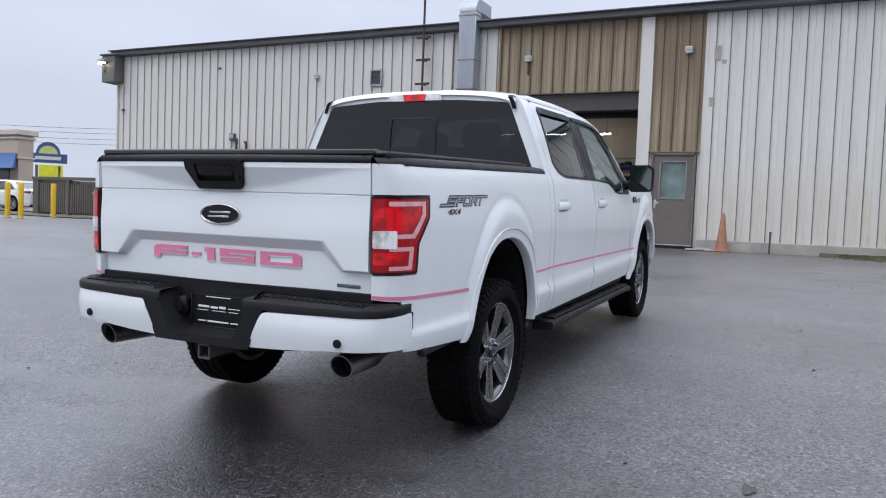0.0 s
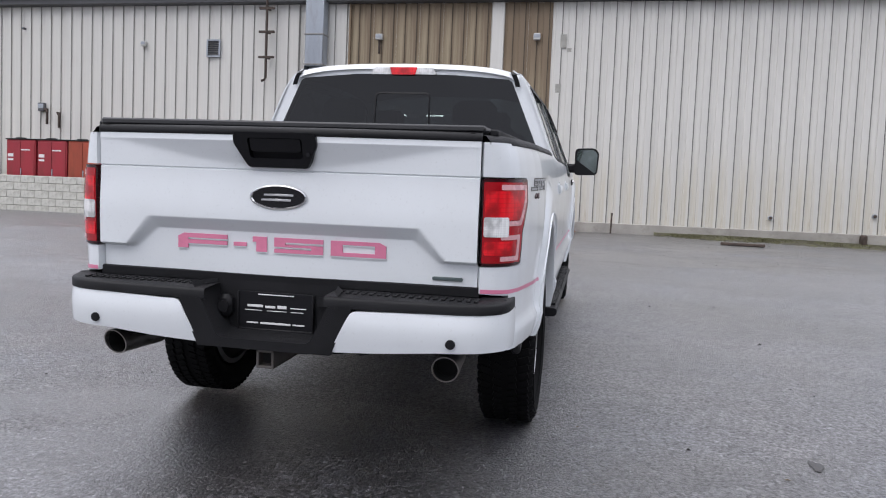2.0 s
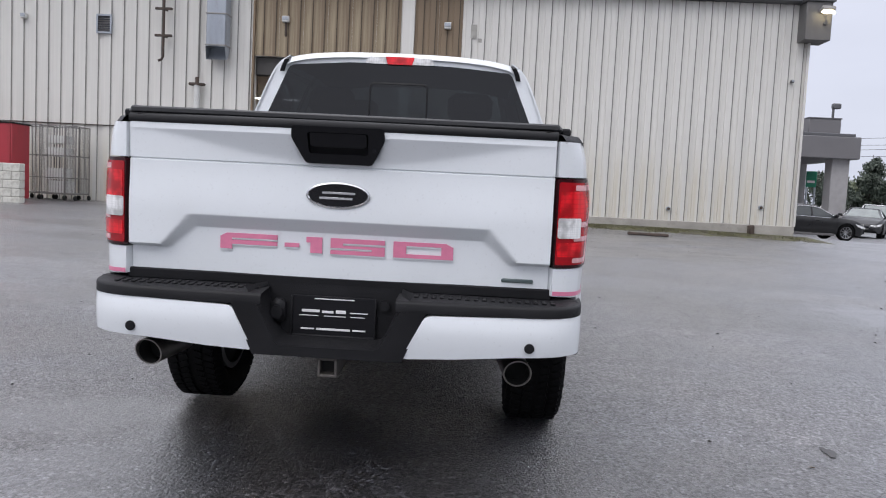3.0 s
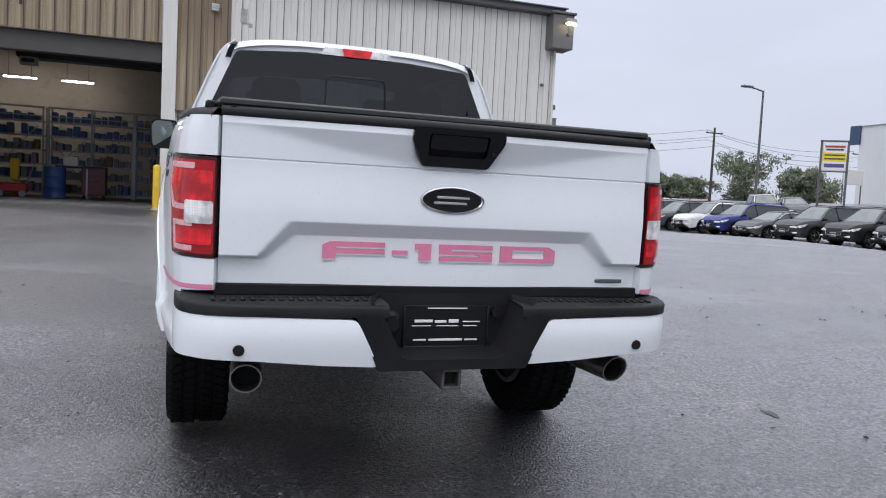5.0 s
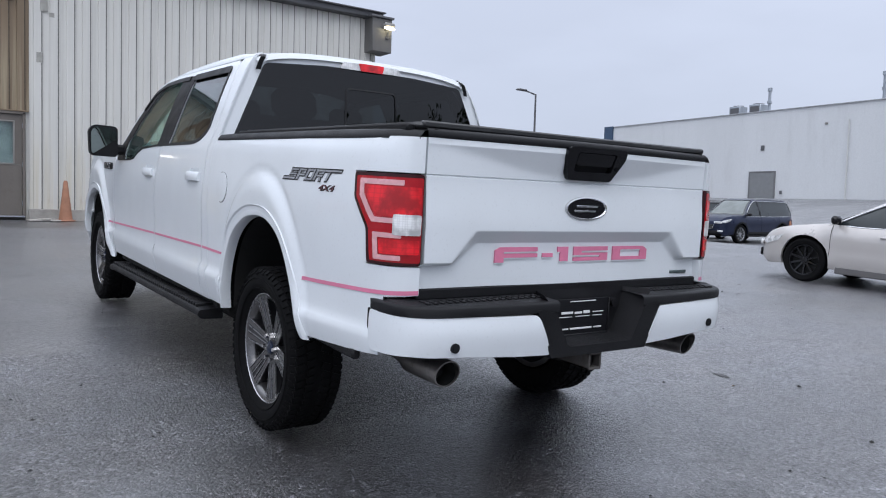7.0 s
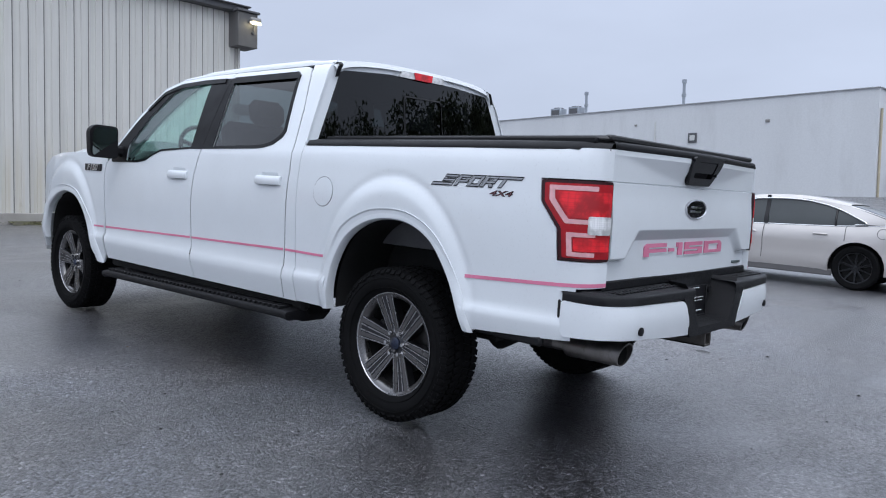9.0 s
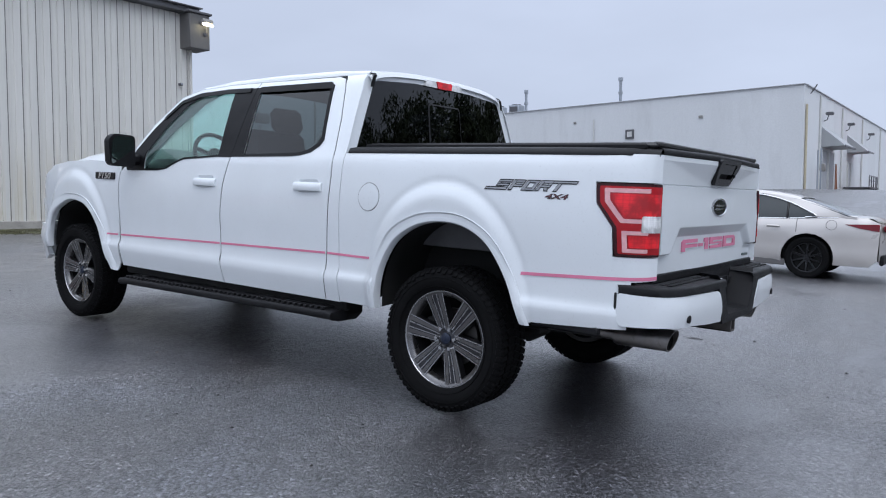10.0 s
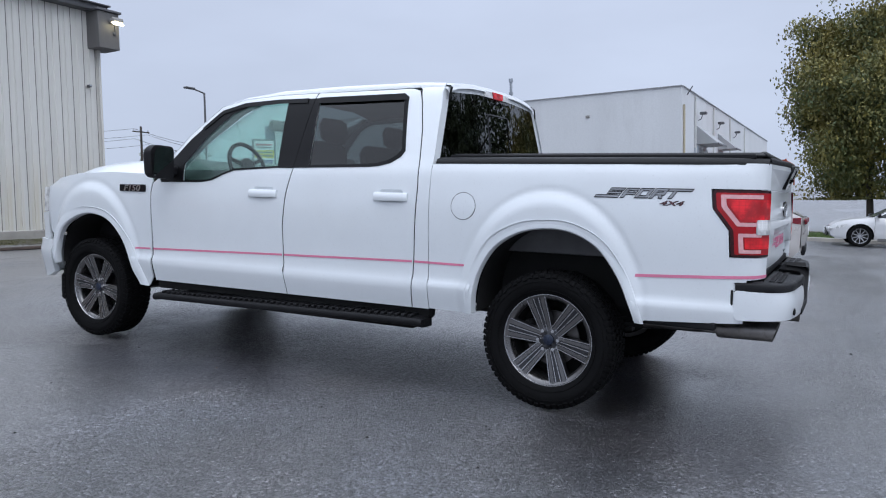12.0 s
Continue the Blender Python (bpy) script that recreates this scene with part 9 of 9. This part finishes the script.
for i, (x, y, pt) in enumerate(((18.9, 33.2, P_DGREY), (23.0, 45.5, P_SILVER), (20.9, 46.0, P_WHITE), (20.9, 36.0, P_WHITE), (23.2, 38.2, P_WHITE), (26.0, 38.8, P_WHITE), (28.8, 39.2, P_SILVER), (31.4, 39.6, P_RED), (34.5, 40.5, P_DGREY), (38.0, 41.0, P_SILVER), (41.0, 41.5, P_GREY))):
    build_car("suv" if i % 2 else "sedan", pt, "parked car in the far row, " + ("silver", "grey", "white", "red", "charcoal")[(P_SILVER, P_GREY, P_WHITE, P_RED, P_DGREY).index(pt)] + " paint", ground_pose(x, y, 150), None, "far row of parked cars")

# ---- beyond the west end of the workshop ----
TAN = surface("tan_stucco", (0.46, 0.38, 0.30), 0.8, vary=0.08, scale=0.8, bumpy=0.15)
shop = thing("shop_building", "tan flat-roofed shop with a blue awning", "building", Matrix.Translation((-46.3, 29.0, ground_z(-46, 29))))
part("wall", Shape().box((-1.0, -2.0, 2.25), (12.6, 1.0, 4.5), 0.02), TAN, shop, smooth=0)
part("cornice", Shape().box((-1.0, -2.0, 4.55), (13.0, 1.4, 0.35), 0.04).box((-1.0, -2.0, 4.2), (12.8, 1.2, 0.14), 0.03).box((-1.0, -2.0, 3.0), (12.75, 1.15, 0.12), 0.02), surface("pale_cornice", (0.55, 0.48, 0.40), 0.7), shop)
aw = Shape().add([(-7.3, -2.5, 3.3), (5.1, -2.5, 3.3), (6.9, -4.0, 2.3), (-7.3, -4.0, 2.3), (-7.3, -2.5, 2.3), (5.1, -2.5, 2.3)], [(0, 1, 2, 3), (3, 2, 5, 4), (1, 5, 2), (0, 3, 4)])
part("awning", aw, surface("blue_awning", (0.035, 0.10, 0.26), 0.7, vary=0.12, scale=1), shop, "blue fabric awning", smooth=0)
for x in (-4.0, -0.5, 3.2):
    w1 = part("window", Shape().box((x, -2.52, 1.2), (2.6, 0.08, 2.0), 0.01), GLASS_CAR, shop)
    part("window_frame", Shape().box((x, -2.56, 2.22), (2.8, 0.1, 0.1), 0.01).box((x, -2.56, 0.18), (2.8, 0.1, 0.1), 0.01), DARK_TRIM, w1)
hsign = thing("roadside_sign", "blue and yellow roadside sign with a half-round top", "sign", Matrix.Translation((-51.9, 36.6, ground_z(-51.9, 36.6))) @ Matrix.Rotation(radians(52), 4, "Z"))
BLUE_S, YEL_S = surface("blue_sign", (0.04, 0.09, 0.22), 0.5), surface("bright_yellow_sign", (0.72, 0.72, 0.03), 0.5)
for dx in (-0.8, 0.8):
    part("post", Shape().box((dx, 0, 1.6), (0.2, 0.2, 3.2), 0.01), DARK_TRIM, hsign)
part("name_board", Shape().box((0, 0, 3.75), (2.7, 0.25, 0.75), 0.03), BLUE_S, hsign, "blue board with a pale bar")
part("print_bar", Shape().box((0, -0.14, 3.75), (1.8, 0.02, 0.26)), PALE, hsign)
half = [(0.86 * math.cos(radians(a)), 4.1 + 0.92 * math.sin(radians(a))) for a in range(0, 181, 12)]
part("half_round", Shape().prism(half, lambda x, z, w: (x, -0.1 + w, z), 0.2), BLUE_S, hsign)
half = [(0.66 * math.cos(radians(a)), 4.1 + 0.62 * math.sin(radians(a))) for a in range(0, 181, 12)]
part("half_disc", Shape().prism(half, lambda x, z, w: (x, -0.13 + w, z), 0.03), surface("pale_yellow_sign", (0.55, 0.58, 0.20), 0.5), hsign)
part("letter_board", Shape().box((0.2, 0, 2.75), (1.7, 0.2, 0.95), 0.03), YEL_S, hsign, "bright yellow letter board")

encl = thing("bin_enclosure", "weathered grey-brown bin enclosure with slatted gates", "fence", Matrix.Translation((-24.2, 16.6, ground_z(-24, 16.6))))
WOODG = surface("weathered_fence_wood", (0.115, 0.105, 0.09), 0.85, vary=0.25, scale=3, streak=True, bumpy=0.3)
for x in (-1.4, 0.45, 2.45):
    part("post", Shape().box((x, 0, 0.72), (0.32 if x < 0 else 0.16, 0.20, 1.44), 0.015), WOODG, encl)
for x0, x1 in ((-1.2, 0.35), (0.55, 2.35)):
    n = 14
    for i in range(n):
        x = x0 + (x1 - x0) * (i + 0.5) / n
        part("slat", Shape().box((x, -0.03, 0.66), (0.075, 0.025, 1.15), 0.004), WOODG, encl)
    part("gate_rail", Shape().box(((x0 + x1) / 2, 0.02, 0.25), (x1 - x0, 0.05, 0.09)).box(((x0 + x1) / 2, 0.02, 1.1), (x1 - x0, 0.05, 0.09)), WOODG, encl)
part("top_beam", Shape().box((0.5, 0, 1.42), (4.2, 0.24, 0.12), 0.01), WOODG, encl)
part("back_wall", Shape().box((0.5, 2.0, 0.7), (4.0, 0.15, 1.4)).box((-1.45, 1.0, 0.7), (0.15, 2.0, 1.4)).box((2.45, 1.0, 0.7), (0.15, 2.0, 1.4)), WOODG, encl)
for x, y in ((-21.0, 12.2), (-20.2, 12.1), (-20.6, 13.55), (-22.2, 17.0)):
    bollard(x, y, 1.15 if y < 16 else 1.0, 0.082)
tagged(part("grass_strip", Shape().grid([[(x, y, ground_z(x, y) + 0.03) for x in (-34, -30, -26, -22, -19.8)] for y in (13.9, 14.6, 15.2, 15.9)]), surface("dull_verge", (0.10, 0.10, 0.06), 0.9, vary=0.3, scale=2, bumpy=0.4)), "dull strip of worn grass and kerb", "grass", kind="structure")
build_car("sedan", P_WHITE, "white car parked behind the bin enclosure", ground_pose(-30.2, 18.7, 90), None, "")
build_car("suv", P_WHITE, "white suv with a dark grille beyond the dumpster", ground_pose(-22.8, 21.5, 200), None, "")
build_car("sedan", P_RED, "red sedan behind the white suv", ground_pose(-25.0, 26.0, 195), None, "")

# dumpster, block bay and the red cabinets
DUMP = surface("yellow_green_dumpster", (0.33, 0.31, 0.09), 0.65, vary=0.18, scale=2, bumpy=0.1, streak=True, dirt=(0.14, 0.12, 0.06))
dz0 = ground_z(-17, 13.6)
dump = thing("dumpster", "dull yellow-green dumpster with two plastic lids", "dumpster", Matrix.Translation((-17.0, 13.9, dz0)))
tub = Shape()
rows = [[(-0.98, -0.62, 0.12), (0.98, -0.62, 0.12), (0.98, 0.62, 0.12), (-0.98, 0.62, 0.12)], [(-1.06, -0.84, 0.86), (1.06, -0.84, 0.86), (1.06, 0.72, 0.90), (-1.06, 0.72, 0.90)]]
tub.grid(rows, close=True).add(rows[0], [(0, 1, 2, 3)])
part("tub", tub, DUMP, dump, smooth=0)
part("rim", Shape().box((0, -0.85, 0.86), (2.2, 0.07, 0.09), 0.015), DUMP, dump)
for sgn in (-1, 1):
    lid = Shape()
    rows = []
    for i in range(13):
        x = sgn * (0.03 + 1.02 * i / 12)
        rg = 0.018 if i % 2 else 0.0
        rows.append([(x, -0.88, 0.90 + rg), (x, -0.66, 1.00 + rg), (x, 0.70, 1.18 + rg), (x, 0.72, 1.10)])
    lid.grid(rows)
    part("lid", lid, DUMP, dump)
    part("side_wedge", Shape().add([(sgn * 1.06, -0.84, 0.86), (sgn * 1.06, 0.72, 0.90), (sgn * 1.06, 0.72, 1.17), (sgn * 1.06, -0.64, 0.99)], [(0, 1, 2, 3)]), DUMP, dump)
    part("lift_pocket", Shape().box((sgn * 1.08, -0.2, 0.45), (0.07, 0.7, 0.14), 0.01), DUMP, dump)
part("label_bar", Shape().box((0.1, -0.76, 0.42), (0.8, 0.02, 0.10), 0.002, Matrix.Rotation(radians(-26), 3, "X")), surface("pale_yellow_print", (0.5, 0.47, 0.22), 0.6), dump)
crate = thing("plastic_crate", "stacked black plastic crates", "crate", Matrix.Translation((-15.35, 12.9, ground_z(-15.3, 12.9))))
for i in range(2):
    part("crate_box", Shape().box((0, 0, 0.19 + 0.36 * i), (0.52, 0.55, 0.34), 0.03).box((0, 0, 0.35 + 0.36 * i), (0.56, 0.59, 0.04), 0.01), BLACK_PLASTIC, crate)

bay = tagged(new("block_wall", None), "low bay wall of white-painted concrete blocks", "wall", kind="structure")
bay.matrix_world = Matrix.Translation((0, 0, 0.36))
blk = {}


def block_run(p, q, courses=5, bl=0.40, bh=0.185, th=0.20):
    p, q = Vector(p), Vector(q)
    d = (q - p)
    ln = d.length
    d.normalize()
    n = max(1, int(round(ln / bl)))
    for c in range(courses):
        off = 0.5 if c % 2 else 0.0
        for i in range(n + (1 if off else 0)):
            a, b = max(0, (i - off)) * ln / n, min(n, i + 1 - off) * ln / n
            if b - a < 0.05:
                continue
            key = (round(b - a, 3), th)
            if key not in blk:
                blk[key] = mesh_of("block", Shape().box((0, 0, 0), (b - a - 0.008, th, bh - 0.008), 0.012), WHITE_BLOCK)
            ob = new("block", blk[key])
            ob.parent = bay
            mid = p + d * ((a + b) / 2)
            ob.matrix_local = Matrix.Translation((mid.x, mid.y, bh * (c + 0.5))) @ Matrix.Rotation(math.atan2(d.y, d.x), 4, "Z")


block_run((-15.05, 12.50, 0), (-9.56, 12.50, 0))
tagged(part("mortar", Shape().box((-12.3, 12.50, 0.82), (5.4, 0.17, 0.90)), CONCRETE), "recessed mortar of the block wall", "wall", kind="structure")
for i, (x, mat, lab) in enumerate(((-13.20, RED_PAINT, "dark red steel cabinet with white label bars"), (-12.30, RED_PAINT, "dark red steel cabinet with white label bars"), (-11.42, RED_RUST, "rusty red steel cabinet"), (-10.55, RED_PAINT, "dark red steel cabinet beside the wire cages"))):
    cab = thing("steel_cabinet", lab, "cabinet", Matrix.Translation((x, 13.35, ground_z(x, 13.35))), "red cabinets")
    part("body", Shape().box((0, 0, 0.90), (0.84, 0.70, 1.72), 0.015), mat, cab)
    part("door_panel", Shape().box((-0.20, -0.36, 0.90), (0.385, 0.02, 1.62), 0.006), mat, cab)
    part("door_panel", Shape().box((0.20, -0.36, 0.90), (0.385, 0.02, 1.62), 0.006), mat, cab)
    part("top_lip", Shape().box((0, 0, 1.77), (0.88, 0.74, 0.03), 0.006).box((-0.2, -0.1, 1.80), (0.25, 0.12, 0.05), 0.01), UNDERBODY, cab)
    if i < 2:
        for lx, lz, lw, lh in ((-0.28, 1.36, 0.16, 0.08), (-0.28, 1.25, 0.16, 0.05), (0.15, 1.50, 0.26, 0.03)):
            part("label_bar", Shape().box((lx, -0.373, lz), (lw, 0.004, lh)), WHITE_INK, cab)
    part("handle", Shape().box((0.03, -0.385, 0.95), (0.025, 0.02, 0.16), 0.005), STEEL_GREY, cab)
pile = thing("tyre_pile", "dark old tyre lying behind the block wall", "tyre", Matrix.Translation((-14.45, 13.1, ground_z(-14.4, 13.1))))
for i in range(4):
    part("old_tyre", Shape().lathe([(0.22, 0.24 * i), (0.40, 0.24 * i + 0.02), (0.43, 0.24 * i + 0.12), (0.40, 0.24 * i + 0.22), (0.22, 0.24 * i + 0.24)], None, 24), RUBBER, pile)
CAGE = surface("cage_wire", (0.22, 0.21, 0.20), 0.5, 0.6, vary=0.2, scale=5, bumpy=0.05)
for x, w in ((-10.70, 0.58), (-10.06, 0.58), (-9.62, 0.26)):
    cg = thing("roll_cage", "grey wire roll cage on casters by the wall", "roll cage", Matrix.Translation((x, 14.9, ground_z(x, 14.9))), "roll cages")
    for dx in (-w / 2, w / 2):
        for dy in (-0.33, 0.33):
            part("upright", Shape().cyl((dx, dy, 0.12), (dx, dy, 1.85), 0.016, n=6), CAGE, cg)
            part("caster", Shape().cyl((dx - 0.02, dy, 0.06), (dx + 0.02, dy, 0.06), 0.06, n=10), UNDERBODY, cg)
    part("deck", Shape().box((0, 0, 0.16), (w, 0.68, 0.04), 0.006), CAGE, cg)
    for i in range(9):
        part("bar", Shape().cyl((-w / 2 + w * i / 8, 0.33, 0.18), (-w / 2 + w * i / 8, 0.33, 1.82), 0.006, n=5), CAGE, cg)
        part("bar", Shape().cyl((-w / 2 + w * i / 8, -0.33, 0.18), (-w / 2 + w * i / 8, -0.33, 1.82), 0.006, n=5), CAGE, cg)
    for z in (0.55, 1.1, 1.83):
        part("cross_rail", Shape().box((0, 0.33, z), (w, 0.014, 0.02)).box((0, -0.33, z), (w, 0.014, 0.02)).box((-w / 2, 0, z), (0.014, 0.66, 0.02)).box((w / 2, 0, z), (0.014, 0.66, 0.02)), CAGE, cg)
for z, s in ((0.20, 0.30), (0.53, 0.28), (1.10, 0.22), (1.42, 0.2)):
    bx = thing("carton", "small pale carton in a roll cage", "box", Matrix.Translation((-10.05 + 0.03 * math.sin(z * 9), 14.9, ground_z(-10, 14.9) + z - 0.02)), "cartons in the cage")
    part("carton_body", Shape().box((0, 0, s / 2), (0.42, 0.46, s), 0.006), PALE, bx)
    part("tape", Shape().box((0, 0, s + 0.001), (0.05, 0.46, 0.002)), BIN_BROWN, bx)
for x, z in ((-13.35, 2.75), (-12.95, 2.65)):
    tap = thing("wall_bracket", "small dark iron bracket on the wall", "bracket", Matrix.Translation((x - 1.2, WALL_Y, z + 0.3)), "wall brackets")
    part("plate", Shape().box((0, -0.01, 0), (0.06, 0.05, 0.45), 0.006), RUST_IRON, tap)
    part("hook", Shape().tube([(0, -0.05, 0.15), (0.05, -0.16, 0.2), (0.14, -0.16, 0.1)], 0.025, 6), RUST_IRON, tap)
